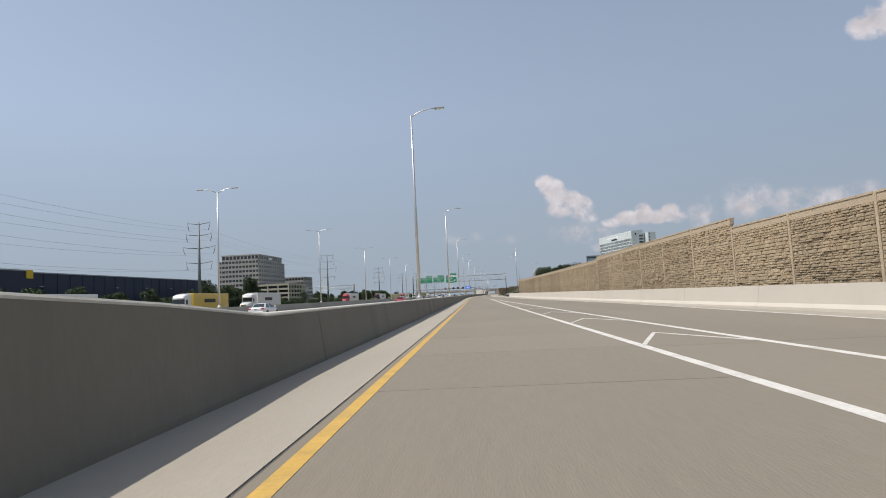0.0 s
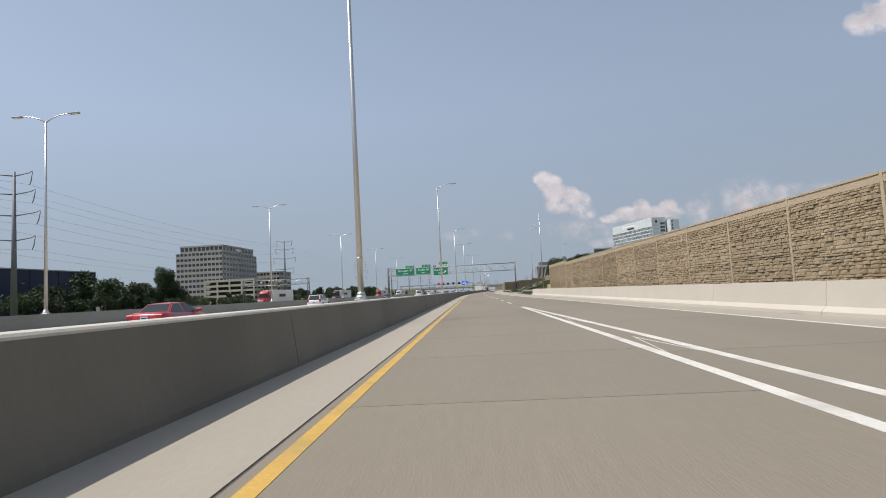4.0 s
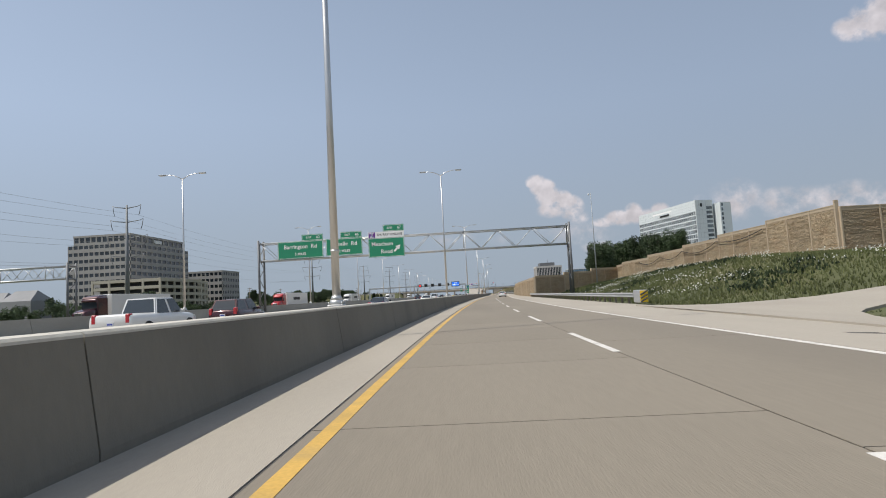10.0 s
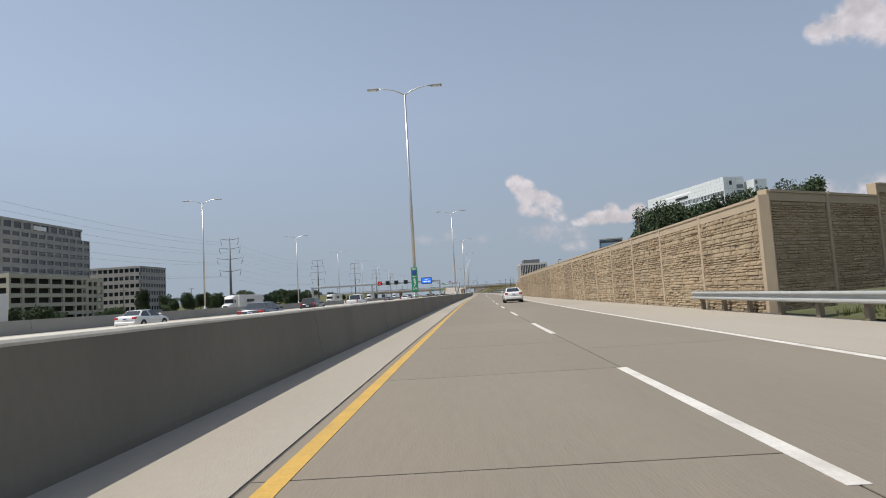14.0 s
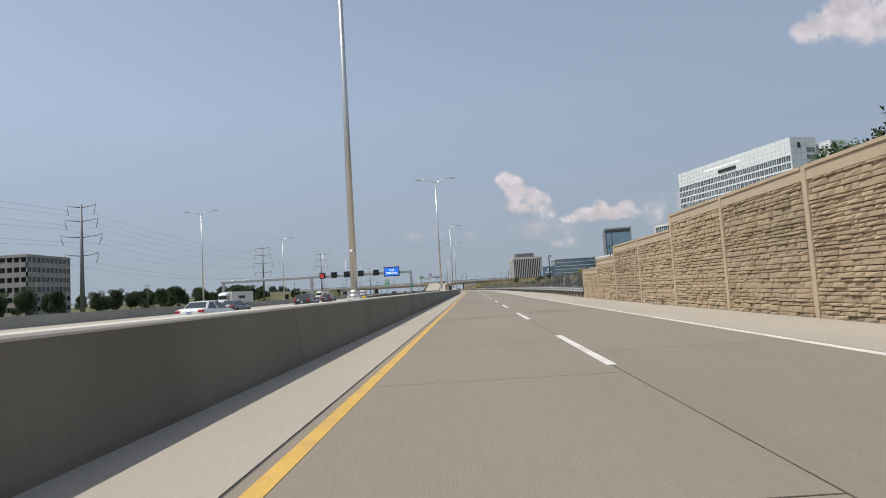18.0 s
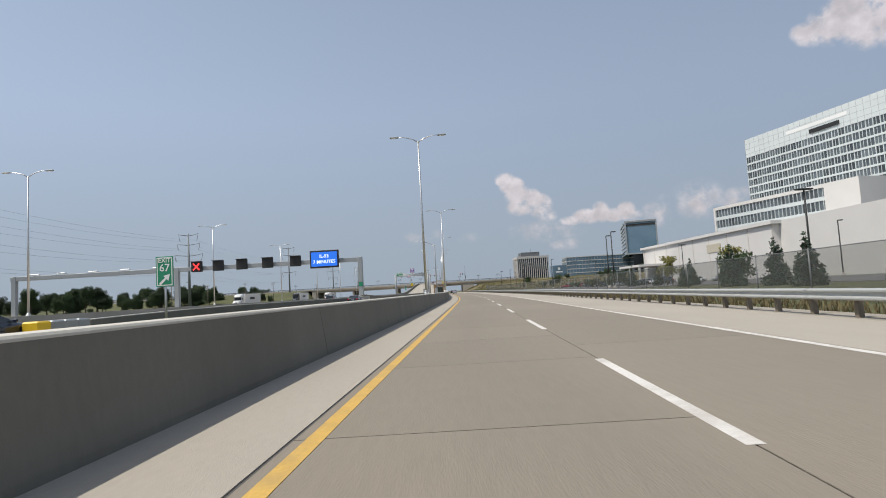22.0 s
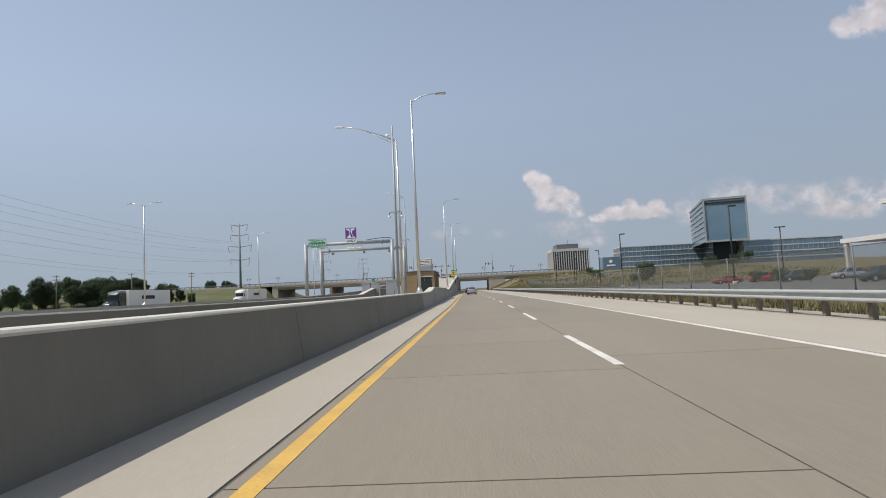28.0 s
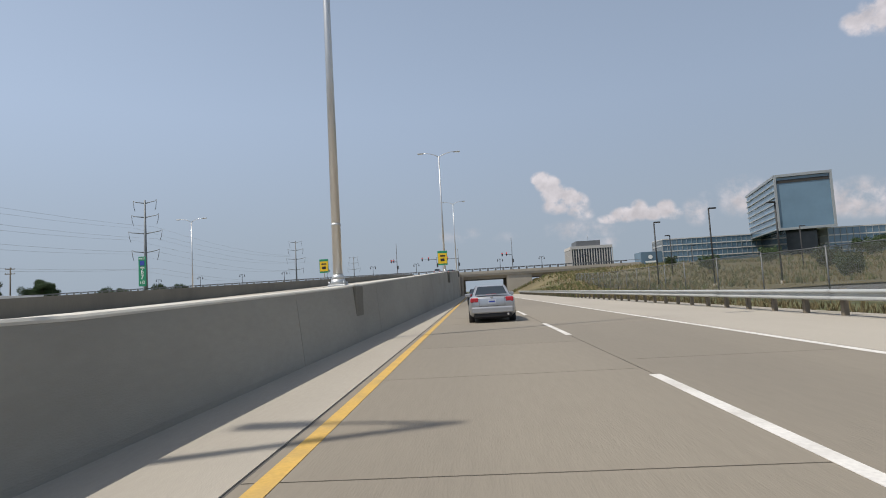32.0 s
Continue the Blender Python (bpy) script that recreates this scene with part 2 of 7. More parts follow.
M = {
    "pavement": material("concrete_pavement", (0.240, 0.207, 0.160), 0.85, vary=0.10, scale=0.35, fine=0.10, fine_scale=14, bump=0.25, bump_scale=60, spread=0.07,
                         stain=(0.155, 0.135, 0.110), stain_amount=0.4, stretch=(1, 0.12, 1)),
    "shoulder": material("shoulder_concrete", (0.385, 0.345, 0.285), 0.88, vary=0.10, scale=0.5, fine=0.08, fine_scale=20, bump=0.25, spread=0.06,
                         stain=(0.27, 0.23, 0.19), stain_amount=0.3, stretch=(1, 0.25, 1)),
    "gravel": material("pale_gravel", (0.33, 0.295, 0.245), 0.95, vary=0.2, scale=0.8, fine=0.35, fine_scale=22, bump=0.7, bump_scale=40, stain=(0.16, 0.15, 0.08), stain_amount=0.5),
    "joint": material("joint_filler", (0.10, 0.09, 0.08), 0.95, vary=0.2),
    # darker concrete: the shade on the barrier faces is put into the colour
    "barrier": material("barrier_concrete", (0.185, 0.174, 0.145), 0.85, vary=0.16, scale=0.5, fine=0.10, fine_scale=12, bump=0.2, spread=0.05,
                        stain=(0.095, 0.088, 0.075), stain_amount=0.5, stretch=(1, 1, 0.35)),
    "new_barrier": material("newer_barrier_concrete", (0.31, 0.30, 0.265), 0.85, vary=0.16, scale=0.6, fine=0.10, fine_scale=12, bump=0.2, spread=0.05,
                            stain=(0.20, 0.19, 0.165), stain_amount=0.55, stretch=(1, 0.3, 1)),
    # paler than the faces: sunlight on the barrier tops is put into the colour
    "cap": material("sunlit_barrier_cap", (0.56, 0.53, 0.46), 0.85, vary=0.12, scale=0.8, fine=0.10, fine_scale=14, bump=0.2, stain=(0.28, 0.26, 0.22), stain_amount=0.5),
    "parapet": material("parapet_concrete", (0.53, 0.485, 0.42), 0.85, vary=0.08, scale=0.5, fine=0.06, fine_scale=14, bump=0.15, spread=0.04),
    "stone": material("cast_stone_panel", (0.40, 0.315, 0.21), 0.9, vary=0.22, scale=0.9, fine=0.16, fine_scale=16, bump=0.8, bump_scale=26, spread=0.22,
                      stain=(0.33, 0.215, 0.125), stain_amount=0.45),
    "stone_post": material("cast_concrete_post", (0.45, 0.36, 0.255), 0.9, vary=0.10, scale=1.5, fine=0.08, bump=0.3),
    "yellow": material("yellow_road_paint", (0.58, 0.36, 0.085), 0.75, vary=0.18, scale=3, fine=0.22, fine_scale=26, stain=(0.30, 0.23, 0.12), stain_amount=0.5),
    "white_paint": material("white_road_paint", (0.66, 0.63, 0.58), 0.75, vary=0.16, scale=2, fine=0.22, fine_scale=22, stain=(0.34, 0.30, 0.25), stain_amount=0.55),
    "asphalt": material("asphalt_lot", (0.14, 0.135, 0.13), 0.9, vary=0.2, scale=0.3, fine=0.15, fine_scale=20, bump=0.3),
    "grass": material("dry_grass", (0.085, 0.092, 0.034), 0.95, vary=0.45, scale=0.12, fine=0.3, fine_scale=4, bump=0.8, bump_scale=12, stain=(0.15, 0.12, 0.056), stain_amount=0.6),
    "blade": material("grass_blades", (0.105, 0.118, 0.042), 0.8, vary=0.4, scale=0.3, fine=0.2, fine_scale=3, spread=0.6),
    "dry_bank": material("dry_bank_grass", (0.155, 0.125, 0.060), 0.95, vary=0.45, scale=0.10, fine=0.35, fine_scale=3, bump=0.8, bump_scale=8, stain=(0.09, 0.10, 0.04), stain_amount=0.7),
    "dry_blade": material("dry_grass_blades", (0.22, 0.175, 0.085), 0.85, vary=0.4, scale=0.3, fine=0.2, fine_scale=3, spread=0.6),
    "flower": material("white_flowers", (0.75, 0.75, 0.68), 0.8),
    "galv": material("galvanised_steel", (0.56, 0.57, 0.57), 0.45, metal=0.75, vary=0.12, scale=4, fine=0.06, fine_scale=50),
    "pole": material("satin_aluminium_pole", (0.60, 0.59, 0.57), 0.38, metal=0.85, vary=0.06, scale=1, fine=0.05, fine_scale=30),
    "weathered_steel": material("weathered_galvanised_steel", (0.20, 0.21, 0.215), 0.6, metal=0.3, vary=0.1, scale=0.4),
    "grey_paint": material("grey_painted_steel", (0.33, 0.35, 0.36), 0.5, metal=0.2, vary=0.08, scale=1),
    "dark_steel": material("dark_weathered_steel", (0.16, 0.165, 0.17), 0.55, metal=0.4, vary=0.2, scale=2),
    "rail": material("guardrail_steel", (0.40, 0.41, 0.40), 0.55, metal=0.12, vary=0.12, scale=2, fine=0.08),
    "timber": material("weathered_timber_post", (0.19, 0.16, 0.12), 0.9, vary=0.3, scale=4, fine=0.2, stretch=(1, 1, 0.2)),
    "sign_green": material("green_sign_sheeting", (0.015, 0.245, 0.125), 0.55, vary=0.05, scale=1),
    "sign_white": material("white_sign_sheeting", (0.80, 0.80, 0.78), 0.5, vary=0.03),
    "sign_blue": material("blue_sign_sheeting", (0.035, 0.065, 0.36), 0.5, vary=0.06),
    "sign_red": material("red_sign_sheeting", (0.55, 0.045, 0.05), 0.5, vary=0.06),
    "sign_purple": material("purple_sign_sheeting", (0.15, 0.045, 0.27), 0.5, vary=0.05),
    "sign_yellow": material("yellow_sign_sheeting", (0.80, 0.52, 0.02), 0.5, vary=0.05),
    "sign_black": material("black_sign_legend", (0.02, 0.02, 0.02), 0.6),
    "black": material("black_rubber", (0.022, 0.022, 0.024), 0.75, vary=0.2),
    "glass_dark": material("dark_window_glass", (0.030, 0.038, 0.045), 0.12, vary=0.25, scale=0.3, spread=0.5, spec=0.8),
    "glass_blue": material("blue_curtain_wall_glass", (0.13, 0.21, 0.28), 0.10, vary=0.2, scale=0.1, spread=0.35, spec=0.9),
    "office": material("precast_office_wall", (0.36, 0.342, 0.32), 0.85, vary=0.07, scale=0.15, fine=0.05, fine_scale=3),
    "garage": material("garage_precast", (0.47, 0.43, 0.34), 0.88, vary=0.08, scale=0.2, fine=0.05, fine_scale=3),
    # near-black: shade inside buildings and slots is put into the colour
    "void": material("painted_interior_shade", (0.05, 0.048, 0.045), 0.95, vary=0.3, scale=0.4),
    "tower_panel": material("pale_glazed_panel", (0.60, 0.64, 0.635), 0.45, vary=0.05, scale=0.15, fine=0.03, fine_scale=3, spread=0.10),
    "hotel": material("white_hotel_panel", (0.62, 0.60, 0.57), 0.7, vary=0.05, scale=0.2, fine=0.03, fine_scale=3),
    "hotel_glass": material("hotel_window_glass", (0.10, 0.12, 0.13), 0.15, vary=0.3, scale=0.3, spread=0.9, spec=0.8),
    "brown_tower": material("pale_tower_fin", (0.52, 0.49, 0.47), 0.85, vary=0.06, scale=0.1),
    "roofing": material("grey_roofing", (0.28, 0.28, 0.28), 0.9, vary=0.15, scale=0.2),
    "navy": material("navy_metal_cladding", (0.014, 0.022, 0.055), 0.55, vary=0.08, scale=0.1),
    "bridge": material("bridge_concrete", (0.42, 0.375, 0.31), 0.88, vary=0.12, scale=0.3, fine=0.08, fine_scale=6),
    "shed": material("pebble_facing", (0.30, 0.205, 0.115), 0.9, vary=0.08, scale=1.2, fine=0.55, fine_scale=28, bump=0.5, bump_scale=30),
    "shed_panel": material("brown_shed_panel", (0.15, 0.105, 0.066), 0.85, vary=0.06, scale=0.8, fine=0.05, fine_scale=20, bump=0.15),
    "door_green": material("dark_green_steel_door", (0.022, 0.032, 0.028), 0.5, vary=0.06),
    "bark": material("tree_bark", (0.13, 0.10, 0.075), 0.95, vary=0.3, scale=3, fine=0.2, bump=0.6),
    "leaf": material("tree_leaves", (0.040, 0.066, 0.022), 0.7, vary=0.35, scale=0.35, fine=0.2, fine_scale=3, spread=0.7),
    "leaf_dark": material("conifer_needles", (0.030, 0.055, 0.028), 0.75, vary=0.35, scale=0.5, fine=0.2, fine_scale=3, spread=0.6),
    "leaf_gold": material("yellowing_leaves", (0.20, 0.19, 0.05), 0.75, vary=0.35, scale=0.5, spread=0.6),
    "tail_red": material("red_tail_lens", (0.42, 0.02, 0.03), 0.25, spec=0.7),
    "chrome": material("chrome_trim", (0.75, 0.75, 0.76), 0.15, metal=1.0),
    "alloy": material("alloy_wheel", (0.50, 0.50, 0.51), 0.35, metal=0.8),
    "plate": material("licence_plate", (0.60, 0.62, 0.66), 0.5),
    "led_blue": glowing("lit_blue_board", (0.02, 0.16, 0.75), 0.55),
    "led_white": glowing("lit_white_pixels", (0.75, 0.85, 1.0), 0.9),
    "led_red": glowing("lit_red_pixels", (1.0, 0.05, 0.05), 1.4),
    "led_amber": glowing("lit_amber_signal", (1.0, 0.55, 0.05), 1.2),
}
PAINT = {}


def paint(name, colour, rough=0.28, metal=0.35):
    if name not in PAINT:
        m = material(name + "_car_paint", colour, rough, metal=metal, vary=0.03, fine=0.01, spec=0.6)
        m.node_tree.nodes["Principled BSDF"].inputs["Coat Weight"].default_value = 0.6
        m.node_tree.nodes["Principled BSDF"].inputs["Coat Roughness"].default_value = 0.08
        PAINT[name] = m
    return PAINT[name]


# ---- building helpers ----
def box(bm, x0, x1, y0, y1, z0, z1, bevel=0.0):
    vs = [bm.verts.new(p) for p in ((x0, y0, z0), (x1, y0, z0), (x1, y1, z0), (x0, y1, z0), (x0, y0, z1), (x1, y0, z1), (x1, y1, z1), (x0, y1, z1))]
    fs = [bm.faces.new([vs[i] for i in f]) for f in ((3, 2, 1, 0), (4, 5, 6, 7), (0, 1, 5, 4), (1, 2, 6, 5), (2, 3, 7, 6), (3, 0, 4, 7))]
    if bevel:
        bmesh.ops.bevel(bm, geom=list({e for f in fs for e in f.edges}), offset=bevel, segments=1, affect="EDGES")
    return bm


def boxes(*bs, bevel=0.0):
    bm = bmesh.new()
    for b in bs:
        box(bm, *b, bevel=bevel)
    return bm


def rod(bm, p, q, r0, r1=None, n=8, cap=True):
    """A tapered round bar from p to q."""
    r1 = r0 if r1 is None else r1
    p, q = Vector(p), Vector(q)
    turn = (q - p).to_track_quat("Z", "Y")
    rings = []
    for c, r in ((p, r0), (q, r1)):
        rings.append([bm.verts.new(c + turn @ Vector((r * math.cos(2 * math.pi * i / n), r * math.sin(2 * math.pi * i / n), 0))) for i in range(n)])
    for i in range(n):
        f = bm.faces.new((rings[0][i], rings[0][(i + 1) % n], rings[1][(i + 1) % n], rings[1][i]))
        f.smooth = n > 5
    if cap:
        bm.faces.new(rings[0][::-1]), bm.faces.new(rings[1])
    return bm


def tube(bm, points, radii, n=8):
    """One skin through all the points, its rings turned along the way."""
    ps = [Vector(p) for p in points]
    rings = []
    for i, (p, r) in enumerate(zip(ps, radii)):
        way = (ps[min(i + 1, len(ps) - 1)] - ps[max(i - 1, 0)]).normalized()
        ref = Vector((0, 1, 0)) if abs(way.y) < 0.9 else Vector((1, 0, 0))
        side = way.cross(ref).normalized()
        up = side.cross(way)
        rings.append([bm.verts.new(p + side * (r * math.cos(2 * math.pi * k / n)) + up * (r * math.sin(2 * math.pi * k / n))) for k in range(n)])
    for a, b in zip(rings, rings[1:]):
        for k in range(n):
            bm.faces.new((a[k], a[(k + 1) % n], b[(k + 1) % n], b[k])).smooth = n > 5
    bm.faces.new(rings[0][::-1]), bm.faces.new(rings[-1])
    return bm


def rods(*rs, n=8):
    bm = bmesh.new()
    for r in rs:
        rod(bm, *r, n=n)
    return bm


def to_mesh(name, bm, mat):
    me = bpy.data.meshes.new(name)
    bmesh.ops.recalc_face_normals(bm, faces=bm.faces)
    bm.to_mesh(me)
    bm.free()
    me.materials.append(mat)
    return me


def part(name, bm, mat, parent, label="", at=None):
    """One mesh object under a thing or a part; bm may be a mesh that several pieces share."""
    me = bm if isinstance(bm, bpy.types.Mesh) else to_mesh(name, bm, mat)
    ob = new(name, me)
    if parent:
        ob.parent = parent
    if at is not None:
        ob.matrix_basis = at if isinstance(at, Matrix) else Matrix.Translation(at)
    return tagged(ob, label)


def thing(name, at=(0, 0, 0), label="", category="", group="", kind="", turn=0.0):
    ob = new(name)
    ob.empty_display_size = 0.2
    ob.matrix_basis = Matrix.Translation(at) @ Matrix.Rotation(radians(turn), 4, "Z")
    return tagged(ob, label, category, group, kind)


# the road's line: x of the driven line for each y
LINE_Y = (-400, -60, 0, 64, 126, 183, 229, 252, 276, 322, 368, 414, 470, 526, 568, 600, 633, 667, 713, 800, 1000, 2600)
LINE_X = (7.0, 1.1, 0, -0.72, -1.65, -2.41, -2.71, -2.52, -2.03, -0.68, 1.07, 3.32, 6.11, 8.93, 10.91, 11.65, 11.87, 12.05, 11.74, 10.9, 9.0, -7.0)


def cx(y):
    return float(sum(np.interp(y + d, LINE_Y, LINE_X) for d in (-12, -6, 0, 6, 12)) / 5)


def heading(y):
    return math.atan2(cx(y + 2) - cx(y - 2), 4)


def at_road(u, y, z=0.0):
    return Vector((cx(y) + u, y, z))


def placed(u, y, z=0.0, extra=0.0):
    """A pose on the road's line: u metres to the right of the driven line, turned along the road."""
    return Matrix.Translation(at_road(u, y, z)) @ Matrix.Rotation(-heading(y) + extra, 4, "Z")


def steps(y0, y1, step):
    n = max(1, round((y1 - y0) / step))
    return [y0 + (y1 - y0) * i / n for i in range(n + 1)]


def sweep(section, ys, closed=True):
    """A bar with a cross-section of (u, z), given or worked out for each y, along the road's line."""
    bm = bmesh.new()
    rings = []
    for y in ys:
        sec = section(y) if callable(section) else section
        rings.append([bm.verts.new(at_road(u, y, z)) for u, z in sec])
    n = len(rings[0])
    for a, b in zip(rings, rings[1:]):
        for i in range(n if closed else n - 1):
            bm.faces.new((a[i], a[(i + 1) % n], b[(i + 1) % n], b[i]))
    if closed:
        bm.faces.new(rings[0][::-1]), bm.faces.new(rings[-1])
    return bm


def ramp(y, *pairs):
    return float(np.interp(y, [p[0] for p in pairs], [p[1] for p in pairs]))


def lettering(text, size, mat, name="lettering", bold=0.0, align="CENTER"):
    """The built-in font as a mesh in the x-z plane, facing -y."""
    cu = bpy.data.curves.new("text", "FONT")
    cu.body, cu.size, cu.align_x, cu.align_y, cu.extrude, cu.offset, cu.resolution_u = text, size, align, "CENTER", 0.004, bold, 2
    ob = bpy.data.objects.new("text", cu)
    scene.collection.objects.link(ob)
    me = bpy.data.meshes.new_from_object(ob.evaluated_get(bpy.context.evaluated_depsgraph_get()))
    bpy.data.objects.remove(ob)
    me.transform(Matrix.Rotation(radians(90), 4, "X"))
    me.materials.clear()
    me.materials.append(mat)
    me.name = name
    return me

# ---- the corridor's cross-section, by distance along the road ----
def u_dash(y):
    return ramp(y, (0, 3.5), (60, 3.15), (100, 3.3), (150, 3.2), (190, 2.92), (255, 2.48), (340, 2.0), (600, 2.0), (660, 2.35), (740, 2.4))


def u_edge(y):
    return ramp(y, (0, 11.2), (45, 10.9), (90, 8.8), (145, 7.7), (188, 6.6), (255, 5.8), (335, 5.45), (400, 5.55), (485, 5.75), (580, 5.5), (650, 5.9), (740, 6.0))


def u_right(y):
    return ramp(y, (0, 15.6), (23, 15.0), (40, 14.1), (55, 13.6), (85, 12.9), (105, 12.1), (150, 12.0), (180, 11.8), (196, 11.5), (215, 10.9), (255, 10.3), (320, 9.6), (345, 9.25), (400, 8.5), (446, 8.5), (470, 9.4), (600, 9.3), (700, 9.9), (760, 10.2))


def fall(y):
    """How far the outer edge of the right shoulder lies below the lanes."""
    return ramp(y, (198, 0.25), (235, 0.0))


def u_gore(y):
    return ramp(y, (-60, 8.5), (0, 6.3), (14, 5.86), (34, 5.3), (55, 4.9), (69, 4.5), (100, 4.0), (122, 3.35))


def barrier_top(y):
    return ramp(y, (-10, 1.5), (4, 1.5), (9, 1.12), (660, 1.12), (668, 1.13), (671, 1.22), (675, 1.53), (677, 1.54), (706, 1.5), (716.5, 1.2), (727, 1.52), (746, 2.3), (788, 4.0), (852, 6.4), (1000, 6.4))


START, END = -70.0, 960.0
ground = thing("ground", label="dry mown grass verge reaching to the horizon", category="ground", kind="structure")
part("grass_sheet", boxes((-3500, 3500, -1500, 4200, -3.0, -0.30)), M["grass"], ground)

road = thing("road", label="pale tan concrete carriageway with worn wheel tracks", category="road", kind="structure")
part("joint_bed", sweep(lambda y: ((-3.4, -0.28), (u_right(y) + 0.1, -0.28), (u_right(y) + 0.1, -0.012 - fall(y)), (u_edge(y) + 0.22, -0.012), (-3.4, -0.012)), steps(START, END, 10)), M["joint"], road)
part("left_shoulder", sweep(((-3.36, -0.1), (-1.75, -0.1), (-1.75, 0.0), (-3.36, 0.0)), steps(START, END, 8)), M["shoulder"], road, "light concrete left shoulder")
part("right_shoulder", sweep(lambda y: ((u_edge(y) + 0.22, -0.1), (u_right(y), -0.1 - fall(y)), (u_right(y), -fall(y)), (u_edge(y) + 0.22, 0.0)), steps(START, END, 8)), M["shoulder"], road,
     "light concrete right shoulder")

part("rail_strip", sweep(lambda y: ((u_right(y), -0.2), (u_right(y) + 1.5, -0.2), (u_right(y) + 1.4, -0.02), (u_right(y), -0.02)), steps(447, 850, 8)), M["gravel"], road, "pale gravel strip under the guardrail")

# yellow edge line, white edge line, lane dashes and the hatched gore
LINE = 0.004
markings = thing("road_markings", label="worn yellow and white painted lane lines", category="road marking", kind="structure")
part("yellow_edge_line", sweep(((-1.60, 0.0), (-1.43, 0.0), (-1.43, LINE), (-1.60, LINE)), steps(START, END, 8)), M["yellow"], markings, "yellow left edge line")
part("white_edge_line", sweep(lambda y: ((u_edge(y), 0.0), (u_edge(y) + 0.16, 0.0), (u_edge(y) + 0.16, LINE), (u_edge(y), LINE)), steps(START, END, 8)), M["white_paint"], markings,
     "white right edge line")
y = 131.0
while y < 900:
    part("lane_dash", sweep(lambda v: ((u_dash(v) - 0.075, 0.0), (u_dash(v) + 0.075, 0.0), (u_dash(v) + 0.075, LINE), (u_dash(v) - 0.075, LINE)), steps(y, y + 5.2, 2.6)), M["white_paint"], markings)
    y += 12.19
part("gore_line", sweep(lambda v: ((u_dash(v) - 0.10, 0.0), (u_dash(v) + 0.10, 0.0), (u_dash(v) + 0.10, LINE), (u_dash(v) - 0.10, LINE)), steps(START, 122, 6)), M["white_paint"], markings, "solid white gore line")
part("gore_line", sweep(lambda v: ((u_gore(v) - 0.10, 0.0), (u_gore(v) + 0.10, 0.0), (u_gore(v) + 0.10, LINE), (u_gore(v) - 0.10, LINE)), steps(START, 122, 6)), M["white_paint"], markings, "solid white gore line")
for y in steps(-60, 112, 9.1):
    bm = bmesh.new()
    a, b, c = at_road(u_dash(y) + 0.12, y, 0), at_road((u_dash(y) + u_gore(y)) / 2, y + 3.0, 0), at_road(u_gore(y) - 0.12, y, 0)
    for p, q in ((a, b), (b, c)):
        w = Vector((0, 0.30, 0))
        lo = [bm.verts.new(v + Vector((0, 0, 0.0))) for v in (p, q, q + w, p + w)]
        hi = [bm.verts.new(v.co + Vector((0, 0, LINE))) for v in lo]
        bm.faces.new(hi)
        for i in range(4):
            bm.faces.new((lo[i], lo[(i + 1) % 4], hi[(i + 1) % 4], hi[i]))
    part("gore_chevron", bm, M["white_paint"], markings)

# ---- barrier beside the driven lane, cast in lengths ----
barrier = thing("median_barrier", label="grey cast concrete barrier wall with dark stains", category="barrier", kind="structure")
ys = [v for v in steps(START, 852, 9.15)]
for a, b in zip(ys, ys[1:]):
    def sec(v):
        h = barrier_top(v) - 0.05
        return ((-3.30, -0.2), (-3.30, 0.08), (-3.44, h), (-4.04, h), (-4.16, -0.2))

    # added top strip, its pale tone painted for the sun on the wall
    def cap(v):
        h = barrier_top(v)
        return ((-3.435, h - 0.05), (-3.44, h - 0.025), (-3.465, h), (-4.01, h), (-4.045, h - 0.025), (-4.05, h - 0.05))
    part("barrier_cap", sweep(cap, [a + 0.012, *steps(a, b, 3.05)[1:-1], b - 0.012]), M["cap"], barrier, "barrier top with sunlight put into its pale colour")
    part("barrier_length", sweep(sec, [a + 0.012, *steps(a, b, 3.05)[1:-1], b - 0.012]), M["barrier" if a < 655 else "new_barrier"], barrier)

# filled lifting pockets on the tall lengths by the shed
for y in steps(679, 714, 3.1):
    for dz in (0.14, 0.5):
        h = barrier_top(y)
        du = 0.12 * (h - dz - 0.08) / (h - 0.11)
        part("pocket_patch", boxes((-0.004, 0.003, -0.045, 0.045, -0.05, 0.05)), M["joint"], barrier, at=at_road(-3.30 - du, y + 0.2 * math.sin(y * 7), h - dz))

# ---- main carriageways on the far side of the barrier ----
def x_median(y):
    return ramp(y, (-300, -36), (0, -36.5), (250, -37.5), (455, -40.0), (716, -41.5), (905, -43), (1500, -48))


def u_second(y):
    """The wall between the exit ramp and the strip of ground beside the driven lanes."""
    return ramp(y, (526, -22.7), (548, -21.5), (600, -19.5), (640, -13.0), (660, -10.2), (700, -9.95))


def lanes_right(y):
    if y < 500:
        return -4.1
    return ramp(y, (500, -4.1), (526, -22.6), (548, -21.4), (600, -19.4), (640, -13.0), (660, -10.1), (700, -14.5), (760, -16), (1500, -16))


